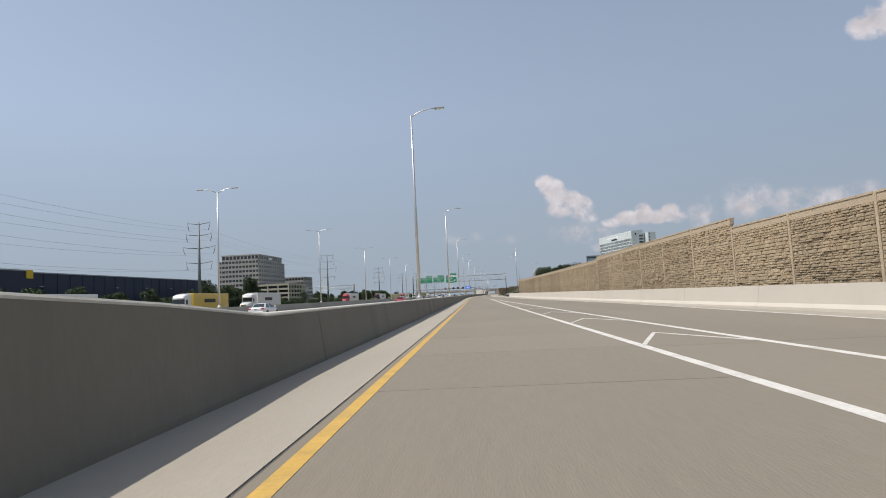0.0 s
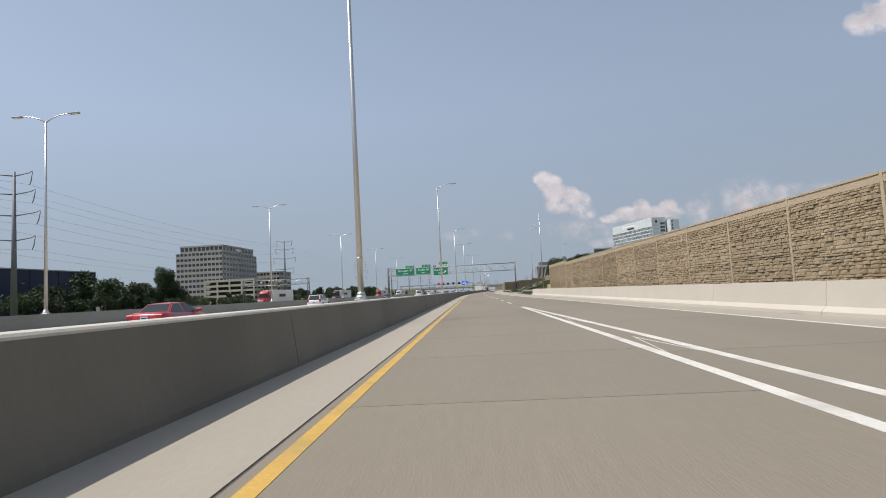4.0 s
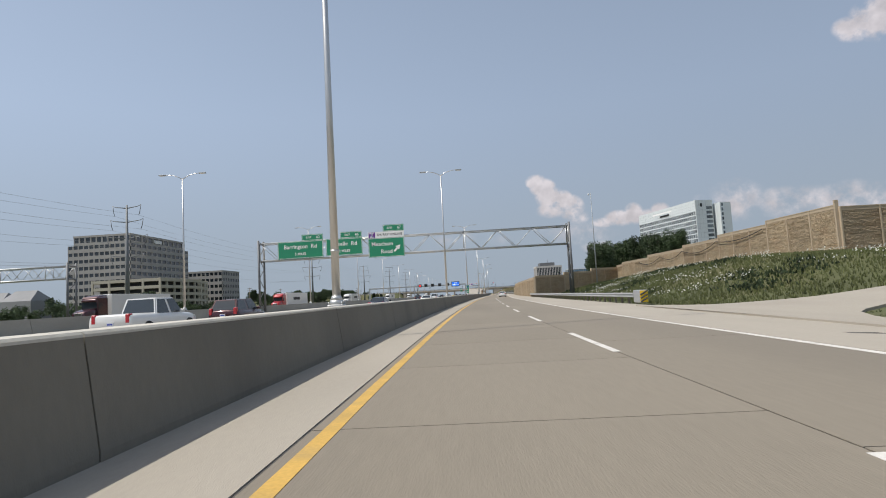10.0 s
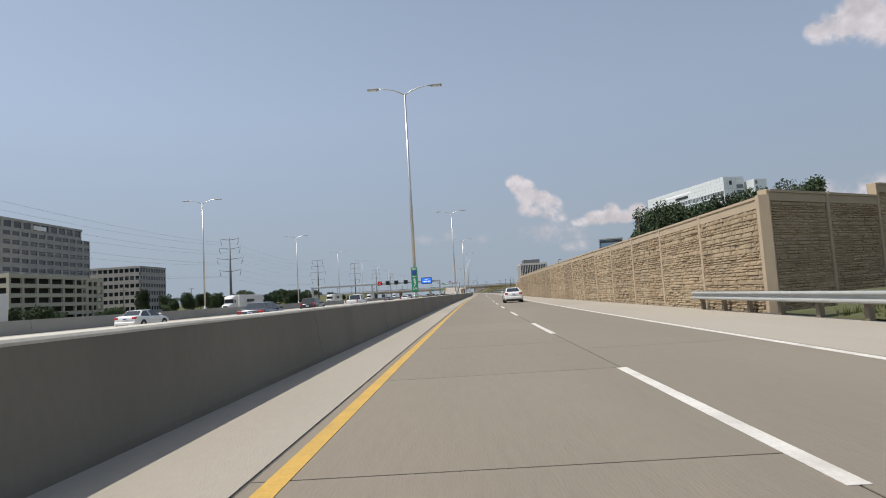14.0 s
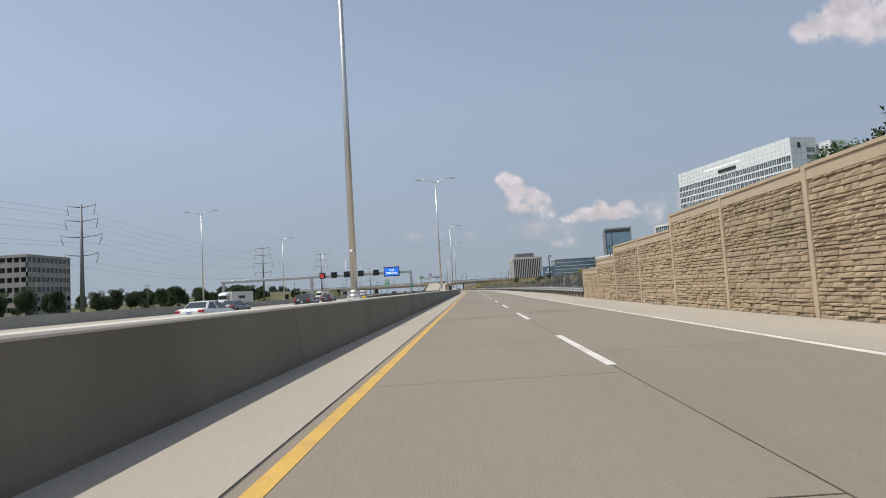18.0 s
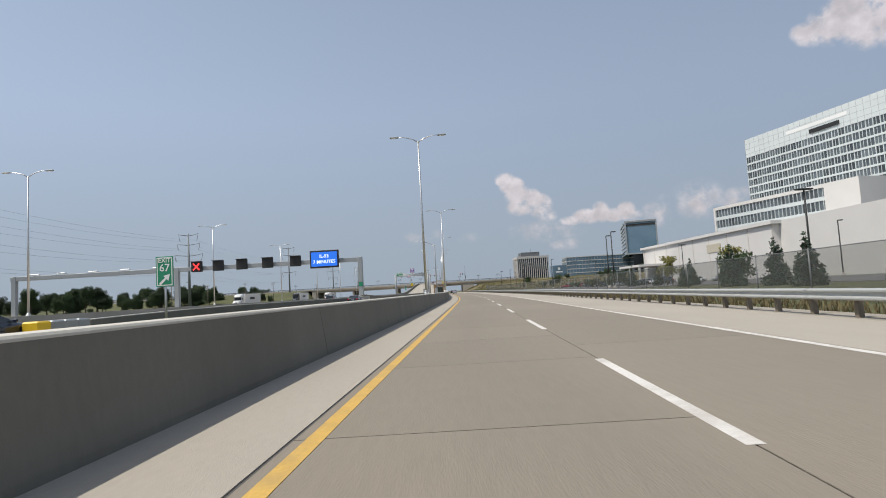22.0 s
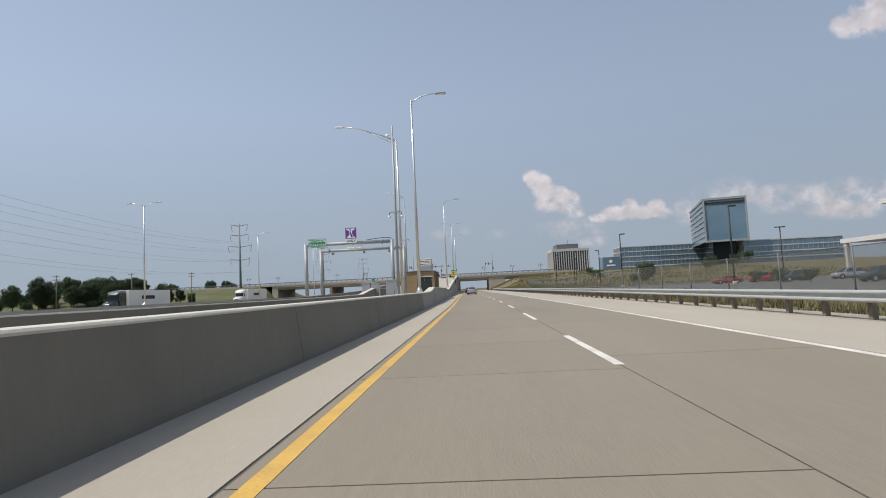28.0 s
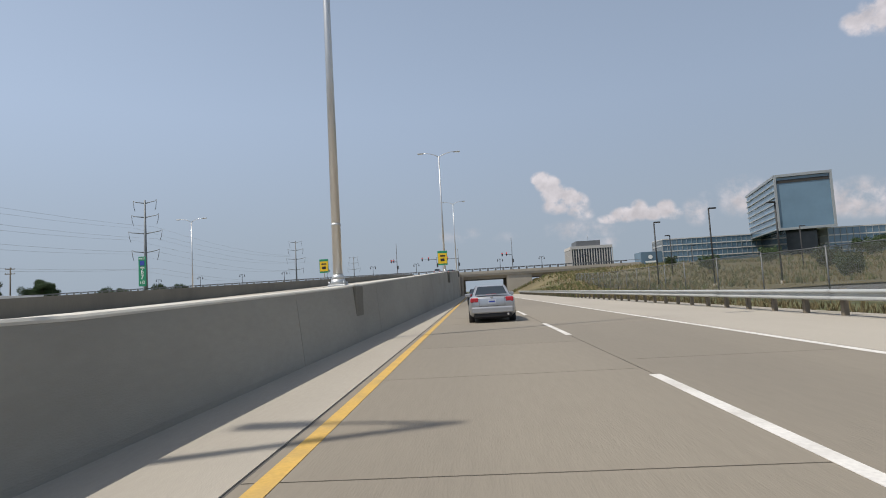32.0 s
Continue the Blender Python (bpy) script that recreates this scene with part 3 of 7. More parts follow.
mainline = thing("main_carriageway", label="wide pale concrete motorway lanes beyond the barrier", category="road", kind="structure")
# paler slab than the far lanes: grazing-angle glare is put into the colour
part("lanes", sweep(lambda v: ((x_median(v) + 0.6 - cx(v), -0.25), (lanes_right(v), -0.25), (lanes_right(v), -0.02), (x_median(v) + 0.6 - cx(v), -0.02)), steps(-300, 1500, 12)), M["shoulder"], mainline)
part("lanes", sweep(lambda v: ((x_median(v) - 30 - cx(v), -0.25), (x_median(v) - 0.6 - cx(v), -0.25), (x_median(v) - 0.6 - cx(v), -0.02), (x_median(v) - 30 - cx(v), -0.02)), steps(-300, 1500, 24)), M["pavement"], mainline)
for k in (1.2, 4.9, 8.6, 12.3, 16.0, 19.7):
    for y in steps(-40, 640, 24.38):
        u = x_median(y) + 3.0 + k - cx(y)
        if u < lanes_right(y) - 2:
            part("lane_dash", sweep(lambda v: ((u - 0.08, -0.02), (u + 0.08, -0.02), (u + 0.08, -0.014), (u - 0.08, -0.014)), [y, y + 4]), M["white_paint"], mainline)
far_barrier = thing("far_median_barrier", label="low grey concrete barrier between opposing motorway lanes", category="barrier", kind="structure")
ys = steps(-200, 1400, 20)
for a, b in zip(ys, ys[1:]):
    part("barrier_length", sweep(lambda v: tuple((x_median(v) - cx(v) + d, z) for d, z in ((0.6, -0.2), (0.3, 1.2), (-0.3, 1.2), (-0.6, -0.2))), [a + 0.02, (a + b) / 2, b - 0.02]), M["new_barrier"], far_barrier)
far_edge = thing("far_edge_barrier", label="low grey concrete barrier along the opposing lanes' outer edge", category="barrier", kind="structure")
ys = steps(-200, 1400, 40)
for a, b in zip(ys, ys[1:]):
    part("barrier_length", sweep(lambda v: tuple((x_median(v) - 30.4 - cx(v) + d, z) for d, z in ((0.4, -0.2), (0.2, 0.9), (-0.2, 0.9), (-0.4, -0.2))), [a + 0.02, (a + b) / 2, b - 0.02]), M["new_barrier"], far_edge)
second = thing("ramp_barrier", label="grey cast concrete wall beside the exit ramp", category="barrier", kind="structure")
ys = steps(526, 692, 9.0)
for a, b in zip(ys, ys[1:]):
    def sec2(v):
        h, u = ramp(v, (526, 0.85), (540, 1.12), (592, 1.12), (597, 1.45), (603, 1.45), (609, 1.12), (673, 1.15), (680, 1.75), (692, 1.75)), u_second(v)
        return ((u + 0.30, -0.3), (u + 0.18, h - 0.05), (u - 0.28, h - 0.05), (u - 0.40, -0.3))

    # same added strip, sunlight put into the tone of the top
    def cap2(v):
        u, h = u_second(v), sec2(v)[1][1] + 0.05
        return ((u + 0.19, h - 0.05), (u + 0.16, h), (u - 0.26, h), (u - 0.29, h - 0.05))
    part("barrier_cap", sweep(cap2, [a + 0.012, *[v for v in (597, 603, 680) if a < v < b], b - 0.012]), M["cap"], second, "barrier top with sunlight put into its pale colour")
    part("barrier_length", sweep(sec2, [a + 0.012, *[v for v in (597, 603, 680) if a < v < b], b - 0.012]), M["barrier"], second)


# ---- sound walls: precast posts and panels faced with split ledge stone ----
def ledge_panel(width, height, seed, depth=0.07, size=1.0):
    """A panel in the x-z plane, its courses of split stone standing out towards -y."""
    rng = random.Random(seed)
    bm = boxes((0, width, 0.0, 0.16, 0, height))
    box(bm, 0, width, -0.05, -0.001, height / 2 - 0.012, height / 2 + 0.03)
    z = 0.0
    while z < height - 0.05:
        h = min(size * rng.choice((0.065, 0.08, 0.10, 0.13)), height - z)
        if z < height / 2 < z + h + 0.06:  # the joint between two stacked panels
            h = max(0.06, height / 2 - z)
        x = -rng.random() * 0.4
        while x < width:
            w = rng.uniform(0.16, 0.62)
            x0, x1 = max(x, 0.0), min(x + w, width)
            if x1 - x0 > 0.06:
                d = depth * rng.uniform(0.25, 1.0)
                e = rng.uniform(0, 0.035)
                vs = [bm.verts.new(p) for p in ((x0, 0, z), (x1, 0, z), (x1, 0, z + h), (x0, 0, z + h), (x0 + 0.02, -d, z + 0.02), (x1 - 0.02, -d + e, z + 0.018), (x1 - 0.02, -d, z + h - 0.02), (x0 + 0.02, -d + e, z + h - 0.015))]
                for f in ((4, 5, 6, 7), (0, 1, 5, 4), (1, 2, 6, 5), (2, 3, 7, 6), (3, 0, 4, 7)):
                    bm.faces.new([vs[i] for i in f])
            x += w
        z += h
        if abs(z - height / 2) < 0.001:
            z += 0.045
    return to_mesh("stone_panel", bm, M["stone"])


def sound_wall(name, points, base, top, label, cope=0.38, bay=3.66, stone=1.0):
    """points: corners (x, y); base and top: height at a share of the length. Panels step from post to post."""
    wall = thing(name, label=label, category="sound wall", kind="structure")
    lens = [(Vector(q) - Vector(p)).length for p, q in zip(points, points[1:])]
    run, whole, kinds = 0.0, sum(lens), {}
    for (p, q), n in zip(zip(points, points[1:]), lens):
        p, q = Vector((*p, 0)), Vector((*q, 0))
        count = max(1, round(n / bay))
        step, way = n / count, (q - p).normalized()
        turn = Matrix.Rotation(math.atan2(way.y, way.x), 4, "Z")
        for i in range(count):
            z0, z1 = base((run + step * (i + 0.5)) / whole), top((run + step * (i + 0.5)) / whole)
            key = (round(step, 2), round(z1 - z0, 1), i % 5)
            if key not in kinds:
                kinds[key] = ledge_panel(step - 0.24, key[1] - cope, int(step * 100) + 37 * int(key[1] * 10) + i % 5, 0.07 * stone, stone)
            m = Matrix.Translation(p + way * (step * i + 0.12) + Vector((0, 0, z0))) @ turn
            part("panel", kinds[key], None, wall, at=m)
            h = key[1]
            part("coping", boxes((-0.02, step - 0.22, -0.05, 0.22, h - cope, h - 0.09), (-0.02, step - 0.22, -0.085, 0.24, h - 0.088, h)), M["stone_post"], wall, at=m)
            part("post", boxes((-0.085, 0.085, -0.075, 0.26, -0.2, h - 0.01), bevel=0.015), M["stone_post"], wall, at=Matrix.Translation(p + way * (step * i) + Vector((0, 0, z0))) @ turn)
        run += n
    part("post", boxes((-0.10, 0.10, -0.09, 0.26, -0.2, top(1.0) - base(1.0) + 0.02)), M["stone_post"], wall, at=Matrix.Translation(q + Vector((0, 0, base(1.0)))) @ turn)
    return wall


def right_run(u_of, y0, y1, step):
    """Corners from far to near, so that the stone faces the road on its left."""
    return [(cx(v) + u_of(v), v) for v in steps(y0, y1, step)][::-1]


u1 = lambda v: ramp(v, (0, 17.2), (36, 16.4), (60, 15.9), (95, 16.0), (150, 15.1), (194, 15.0))
sound_wall("sound_wall_1", right_run(u1, START, 194.0, 18.3), lambda s: -0.25, lambda s: 5.25 if s < 0.06 else 5.0 if s < 0.45 else 5.3 if s < 0.597 else 4.65, "tan split-stone panel sound wall behind a white concrete parapet", cope=0.42, bay=6.1, stone=1.6)
parapet = thing("wall_parapet", label="smooth white concrete parapet at the road's edge", category="parapet", kind="structure")
ys = steps(START, 196.0, 9.15)
for a, b in zip(ys, ys[1:]):
    part("parapet_length", sweep(lambda v: ((u_right(v) - 0.05, -0.3), (u_right(v) - 0.05, -0.12), (u_right(v) + 0.13, 0.06), (u_right(v) + 0.22, 0.93), (u_right(v) + 0.6, 0.93), (u_right(v) + 0.75, -0.3)), [a + 0.012, (a + b) / 2, b - 0.012]), M["parapet"], parapet)
u2 = lambda v: u_right(v) + 0.15
sound_wall("sound_wall_2", right_run(u2, 329.2, 446.4, 19.5), lambda s: -0.05, lambda s: 2.2 if s < 0.04 else 2.65 if s < 0.08 else 3.25 if s < 0.16 else 3.87, "tan split-stone panel sound wall beside the shoulder", bay=4.75, stone=1.35)
x0 = cx(329.2) + u2(329.2)
sound_wall("sound_wall_3", [(x0 + 0.35, 329.4), (28.0, 339.5)], lambda s: round(ramp(s, (0, -0.1), (1, 2.4)) * 2) / 2, lambda s: 4.1 if s < 0.36 else 4.6 if s < 0.75 else 5.2, "tan split-stone panel sound wall turning away from the road")
sound_wall("sound_wall_4", [(28.0, 339.5), (29.4, 305), (31.0, 271)], lambda s: round(ramp(s, (0, 2.4), (1, 3.2)) * 2) / 2, lambda s: round(ramp(s, (0, 5.7), (0.5, 6.6), (1, 7.8)) * 2.5) / 2.5,
           "stepped tan split-stone sound wall climbing a grass bank")
sound_wall("sound_wall_5", [(31.3, 270.8), (72, 274)], lambda s: 3.0, lambda s: 7.4, "tan split-stone panel sound wall along the top of the bank")

# ---- grass bank between the walls ----
bank = thing("grass_bank", label="overgrown grass bank with white wildflowers", category="bank", kind="structure")


def u_bank(y):
    return ramp(y, (184, 11.9), (200, 11.6), (232, 10.7), (240, 10.6), (252, 10.9), (324, 10.3))


def bank_z(u, y):
    """The bank's height: flat by the road, climbing to the walls, with a level service drive across."""
    k = min(1.0, max(0.0, (u - u_bank(y) - 0.4) / 15.0))
    lift = ramp(y, (184, 0.7), (224, 0.9), (244, 0.9), (256, 2.6), (271, 3.3), (300, 3.0), (320, 2.4), (340, 2.3))
    return -0.05 - fall(y) * (1 - k) + lift * (3 * k * k - 2 * k * k * k)


def bank_right(y):
    return ramp(y, (184, 62), (268, 62), (270.6, 33.0), (339, 27.8), (340, 27.8))


bm = bmesh.new()
ys, ks = steps(184, 339, 2.5), [i / 24 for i in range(25)]
grid = []
for v in ys:
    near = u_bank(v) if v < 327 else 9.9 + max(0, v - 327) * 1.45
    row = []
    for k in ks:
        u = near + (bank_right(v) - near) * k ** 1.4
        row.append(bm.verts.new(at_road(u, v, bank_z(u, v) + (noise.noise((v * 0.4, u * 0.4, 0)) * 0.10 if 0 < k < 1 else 0))))
    grid.append(row)
for r, s in zip(grid, grid[1:]):
    for i in range(24):
        bm.faces.new((r[i], r[i + 1], s[i + 1], s[i])).smooth = True
part("bank_surface", bm, M["grass"], bank)


def drive_edges(u):
    return (ramp(u, (9.6, 228), (10.4, 232.5), (12, 236), (17.5, 240.3), (40, 241)), ramp(u, (9.6, 251.5), (10.4, 249), (12, 246.6), (15.5, 244.6), (40, 245)))


drive = thing("service_drive", label="pale concrete service drive leaving the shoulder", category="road", kind="structure")
bm = bmesh.new()
rows_ = []
for u in steps(9.3, 40, 0.8):
    a, b = drive_edges(u)
    rows_.append([bm.verts.new(at_road(u, v, max(0.004, bank_z(u, v) + 0.11))) for v in (a, a + (b - a) / 3, b - (b - a) / 3, b)] + [bm.verts.new(at_road(u, v, -0.3)) for v in (b, a)])
for r, s in zip(rows_, rows_[1:]):
    for i in range(6):
        bm.faces.new((r[i], r[(i + 1) % 6], s[(i + 1) % 6], s[i]))
bm.faces.new(rows_[0]), bm.faces.new(rows_[-1][::-1])
part("drive_slab", bm, M["shoulder"], drive)
# dark cable looped along the climbing wall
cable = thing("draped_cable", label="dark cable looping along the sound wall's face", category="cable")
way = [(28.6, 325), (29.0, 314), (29.4, 305), (29.9, 294), (30.45, 283)]
for (xa, ya), (xb, yb) in zip(way, way[1:]):
    pts = []
    for i in range(13):
        k = i / 12
        yy = ya + (yb - ya) * k
        zz = ramp(yy, (271, 7.4), (305, 6.2), (339, 5.3)) - 0.25 - 3.2 * k * (1 - k) * (1.0 if yb > 290 else 0.6)
        pts.append((xa + (xb - xa) * k - 0.22, yy, zz))
    part("loop", tube(bmesh.new(), pts, [0.045] * 13, 6), M["black"], cable)


def tufts(name, spots, parent_label, mat, height, seed, wide=0.16, blades=4):
    rng = random.Random(seed)
    verts, faces = [], []
    for p in spots:
        for _ in range(blades):
            a, h, w = rng.uniform(0, 6.28), height * rng.uniform(0.5, 1.3), wide * rng.uniform(0.5, 1.2)
            lean = Vector((rng.uniform(-0.4, 0.4), rng.uniform(-0.4, 0.4), 1)) * h
            side = Vector((math.cos(a), math.sin(a), 0)) * w
            i = len(verts)
            verts += [p - side, p + side, p + lean]
            faces.append((i, i + 1, i + 2))
    me = bpy.data.meshes.new(name)
    me.from_pydata([tuple(v) for v in verts], [], faces)
    me.materials.append(mat)
    return tagged(new(name, me), parent_label, "plants", kind="stuff")


rng = random.Random(5)
spots = []
while len(spots) < 30000:
    v = rng.uniform(188, 332)
    u = u_bank(v) + 0.3 + rng.random() * (min(bank_right(v), 34) - u_bank(v) - 0.5)
    if u < 9.9 + max(0, v - 327) * 1.455 or drive_edges(u)[0] - 0.3 < v < drive_edges(u)[1] + 0.3:
        continue
    if v < drive_edges(u)[0] and rng.random() < 0.4:
        continue
    spots.append(at_road(u, v, bank_z(u, v) - 0.04))
tufts("bank_grass", [p for p in spots if p.y > 243], "tall rough grass and weeds on the bank", M["blade"], 0.26, 1, 0.035, 7)
tufts("mown_grass", [p for p in spots if p.y <= 243], "short mown grass beside the service drive", M["blade"], 0.10, 4, 0.03, 6)
spots = []
for _ in range(60):
    v = rng.uniform(252, 306)
    u = rng.uniform(13, 28)
    for _ in range(16):
        a, b = u + rng.gauss(0, 0.6), v + rng.gauss(0, 0.9)
        spots.append(at_road(a, b, bank_z(a, b) + rng.uniform(0.25, 0.5)))
shrub = []
for _ in range(40):
    v, u = rng.uniform(250, 325), rng.uniform(13, 29)
    for _ in range(70):
        a, b = u + rng.gauss(0, 0.7), v + rng.gauss(0, 1.0)
        shrub.append(at_road(a, b, bank_z(a, b) + rng.uniform(-0.05, 0.25)))
tufts("bank_weeds", shrub, "dark broad-leaved weeds in clumps on the bank", M["leaf"], 0.22, 9, 0.09, 3)
tufts("wildflowers", spots, "clumps of small white wildflowers", M["flower"], 0.09, 2, 0.06, 2)
spots = [at_road(rng.uniform(11.6, 16), rng.uniform(450, 850), -0.3) for _ in range(8000)]
tufts("verge_weeds", spots, "dry weeds along the guardrail", M["dry_blade"], 0.34, 3, 0.035, 6)

# ---- light poles on the barrier ----
def light_pole(arms, label, height=16.3, near=True):
    """A tall tapered mast on a steel plinth, with one or two curved arms, each ending in a flat luminaire."""
    t = thing("street_lamp", label=label, category="street lamp", group="street lamps on the barriers")
    part("mast", tube(bmesh.new(), [(0, 0, 0.30), (0, 0, height * 0.5), (0, 0, height)], [0.14, 0.108, 0.072], 16), M["pole"], t)
    base = boxes((-0.26, 0.26, -0.26, 0.26, -0.02, 0.04), bevel=0.012)
    for z0, z1, r0, r1 in ((0.03, 0.20, 0.245, 0.21), (0.20, 0.34, 0.21, 0.155)):
        rod(base, (0, 0, z0), (0, 0, z1), r0, r1, 8)
    part("base_plate", base, M["galv"], t, "tapered galvanised base cover")
    if near:
        part("band", rods(((0, 0, 1.80), (0, 0, 1.86), 0.145), n=16), M["galv"], t, "steel strap round the mast")
        part("pilaster", boxes((-0.36, 0.62, -0.55, 0.55, -1.5, -0.02), bevel=0.03), M["barrier"], t, "concrete pilaster behind the barrier")
        for sx in (-1, 1):
            for sy in (-1, 1):
                part("anchor_bolt", rods(((sx * 0.215, sy * 0.215, 0.03), (sx * 0.215, sy * 0.215, 0.13), 0.022), n=6), M["galv"], t)
    for s in arms:
        pts = [(0, 0, height - 0.12), (s * 0.5, 0, height + 0.20), (s * 1.1, 0, height + 0.42), (s * 1.7, 0, height + 0.53), (s * 2.2, 0, height + 0.56)]
        part("arm", tube(bmesh.new(), pts, [0.055, 0.05, 0.045, 0.04, 0.035], 8), M["pole"], t)
        x0, x1 = sorted((s * 2.1, s * 3.0))
        bm = boxes((x0, x1, -0.17, 0.17, height + 0.47, height + 0.61), bevel=0.04)
        lum = part("luminaire", bm, M["grey_paint"], t)
        x0, x1 = sorted((s * 2.3, s * 2.9))
        part("lens", boxes((x0, x1, -0.13, 0.13, height + 0.445, height + 0.469)), M["sign_white"], lum, "pale lamp lens")
    return t


one = light_pole((1,), "tall satin aluminium street lamp with a single arm")
two = light_pole((-1, 1), "tall satin aluminium street lamp with twin arms")
single_at = ((49.3, -4.9), (108.5, -4.85), (170.6, -4.55), (236.0, -4.60), (669.4, -4.37), (730.0, -3.98))
twin_at = ((354.7, -4.60), (424.8, -4.52), (487.5, -4.47), (552.1, -4.73), (608.3, -4.06), (792.0, -3.74), (850.0, -3.74), (297.0, -5.0))
for model, spots in ((one, single_at), (two, twin_at)):
    for k, (v, u) in enumerate(spots):
        m = placed(u, v, barrier_top(v) - 0.01)
        if k:
            copy_thing(model, m).scale = (1, 1, 1.06 if v == 297.0 else 1.0)
        else:
            model.matrix_basis = m
far_two = light_pole((-1, 1), "very tall aluminium street lamp with twin arms", 16.3, near=False)
far_y = (26, 77.5, 128.7, 180.5, 232.5, 285, 341, 397, 452, 505, 558, 612, 663, 713, 765, 818)
far_two.matrix_basis = Matrix.Translation((x_median(far_y[0]), far_y[0], 1.21))
for v in far_y[1:]:
    copy_thing(far_two, Matrix.Translation((x_median(v), v, 1.21)))


# ---- overhead sign gantry of tubular trusses ----
def truss_gantry(name, xl, xr, y, z_low, z_high, deep, base_l, base_r, label, bays=16):
    t = thing(name, label=label, category="sign gantry")
    chords = [(yy, zz) for yy in (y, y + deep) for zz in (z_low, z_high)]
    for yy, zz in chords:
        part("chord", rods(((xl, yy, zz), (xr, yy, zz), 0.11), n=10), M["galv"], t)
    xs = [xl + (xr - xl) * i / bays for i in range(bays + 1)]
    for i, x in enumerate(xs):
        last = i == bays
        if i in (0, 12, bays) or (bays < 16 and i % 7 == 0):
            for yy in (y, y + deep):
                part("upright", rods(((x, yy, z_low), (x, yy, z_high), 0.075)), M["galv"], t)
            for zz in (z_low, z_high):
                part("flange", boxes((x - 0.05, x + 0.05, y - 0.2, y + 0.2, zz - 0.2, zz + 0.2), bevel=0.03), M["galv"], t)
        for zz in (z_low, z_high):
            part("crossbar", rods(((x, y, zz), (x, y + deep, zz), 0.05), n=6), M["galv"], t)
        if not last:
            a, b = (z_low, z_high) if i % 2 else (z_high, z_low)
            for yy in (y, y + deep):
                part("diagonal", rods(((x, yy, a), (xs[i + 1], yy, b), 0.055), n=6), M["galv"], t)
            part("lacing", rods(((x, y, z_low), (xs[i + 1], y + deep, z_low), 0.04), n=6), M["galv"], t)
            part("lacing", rods(((x, y + deep, z_high), (xs[i + 1], y, z_high), 0.04), n=6), M["galv"], t)
    for x, z0 in ((xl - 0.2, base_l), (xr + 0.2, base_r)):
        for yy in (y - 0.15, y + deep + 0.15):
            part("column", rods(((x, yy, z0), (x, yy, z_high + 0.55), 0.19, 0.17), n=12), M["dark_steel"], t)
            part("footing", boxes((x - 0.45, x + 0.45, yy - 0.45, yy + 0.45, z0 - 0.6, z0 + 0.08), bevel=0.03), M["parapet"], t)
        zz = z0 + 0.5
        flip = False
        while zz < z_high - 1.2:
            a, b = (y - 0.15, y + deep + 0.15) if flip else (y + deep + 0.15, y - 0.15)
            part("column_brace", rods(((x, a, zz), (x, b, zz + 1.7), 0.07), n=6), M["dark_steel"], t)
            zz += 1.7
            flip = not flip
        for zz in (z_low - 0.1, z_high):
            part("saddle", rods(((x, y - 0.15, zz), (x, y + deep + 0.15, zz), 0.1), n=8), M["dark_steel"], t)
    return t


def sign_panel(name, x0, x1, z0, z1, y, mat, label, rows, parent=None, posts=True, border=True):
    """A flat sheet sign facing -y. rows: text, x, z, letter size, material."""
    t = parent or thing(name, label=label, category="road sign")
    panel = part("panel", boxes((x0, x1, y, y + 0.05, z0, z1), bevel=0.01), mat, t)
    if border:
        g, w = 0.06, 0.05
        for b in ((x0 + g, x1 - g, z0 + g, z0 + g + w), (x0 + g, x1 - g, z1 - g - w, z1 - g), (x0 + g, x0 + g + w, z0 + g + w, z1 - g - w), (x1 - g - w, x1 - g, z0 + g + w, z1 - g - w)):
            part("border", boxes((b[0], b[1], y - 0.005, y + 0.002, b[2], b[3])), M["sign_white"], panel)
    for text, x, z, size, m in rows:
        part("lettering", lettering(text, size, m, bold=size * 0.012), None, panel, at=(x, y - 0.006, z))
    return t


gx = cx(308)
gantry = truss_gantry("sign_gantry", gx - 36.2, gx + 14.0, 308.5, 8.5, 11.35, 2.0, 0.0, 0.0, "galvanised tubular truss gantry spanning all the lanes", 18)


def flat(points, y, thick=0.006):
    """A thin plate in the x-z plane with this outline."""
    bm = bmesh.new()
    a, b = [bm.verts.new((x, y, z)) for x, z in points], [bm.verts.new((x, y + thick, z)) for x, z in points]
    bm.faces.new(a), bm.faces.new(b[::-1])
    for i in range(len(a)):
        bm.faces.new((a[i], a[(i + 1) % len(a)], b[(i + 1) % len(a)], b[i]))
    return bm


def road_emblem(parent, x, z, size, y):
    """A white flared roadway shape with a blue sweep, on a purple field."""
    shape = ((0.10, 0.92), (0.88, 0.92), (0.84, 0.80), (0.66, 0.74), (0.60, 0.50), (0.68, 0.28), (0.92, 0.08), (0.16, 0.08), (0.20, 0.20), (0.34, 0.30), (0.40, 0.52), (0.34, 0.72), (0.12, 0.80))
    part("emblem_shape", flat([(x + a * size, z + b * size) for a, b in shape], y), M["sign_white"], parent, "white flared road shape")
    sweep_ = ((0.34, 0.86), (0.50, 0.86), (0.52, 0.50), (0.74, 0.13), (0.52, 0.13), (0.42, 0.46), (0.44, 0.70))
    part("emblem_sweep", flat([(x + a * size, z + b * size) for a, b in sweep_], y - 0.008), M["sign_blue"], parent, "blue sweep")


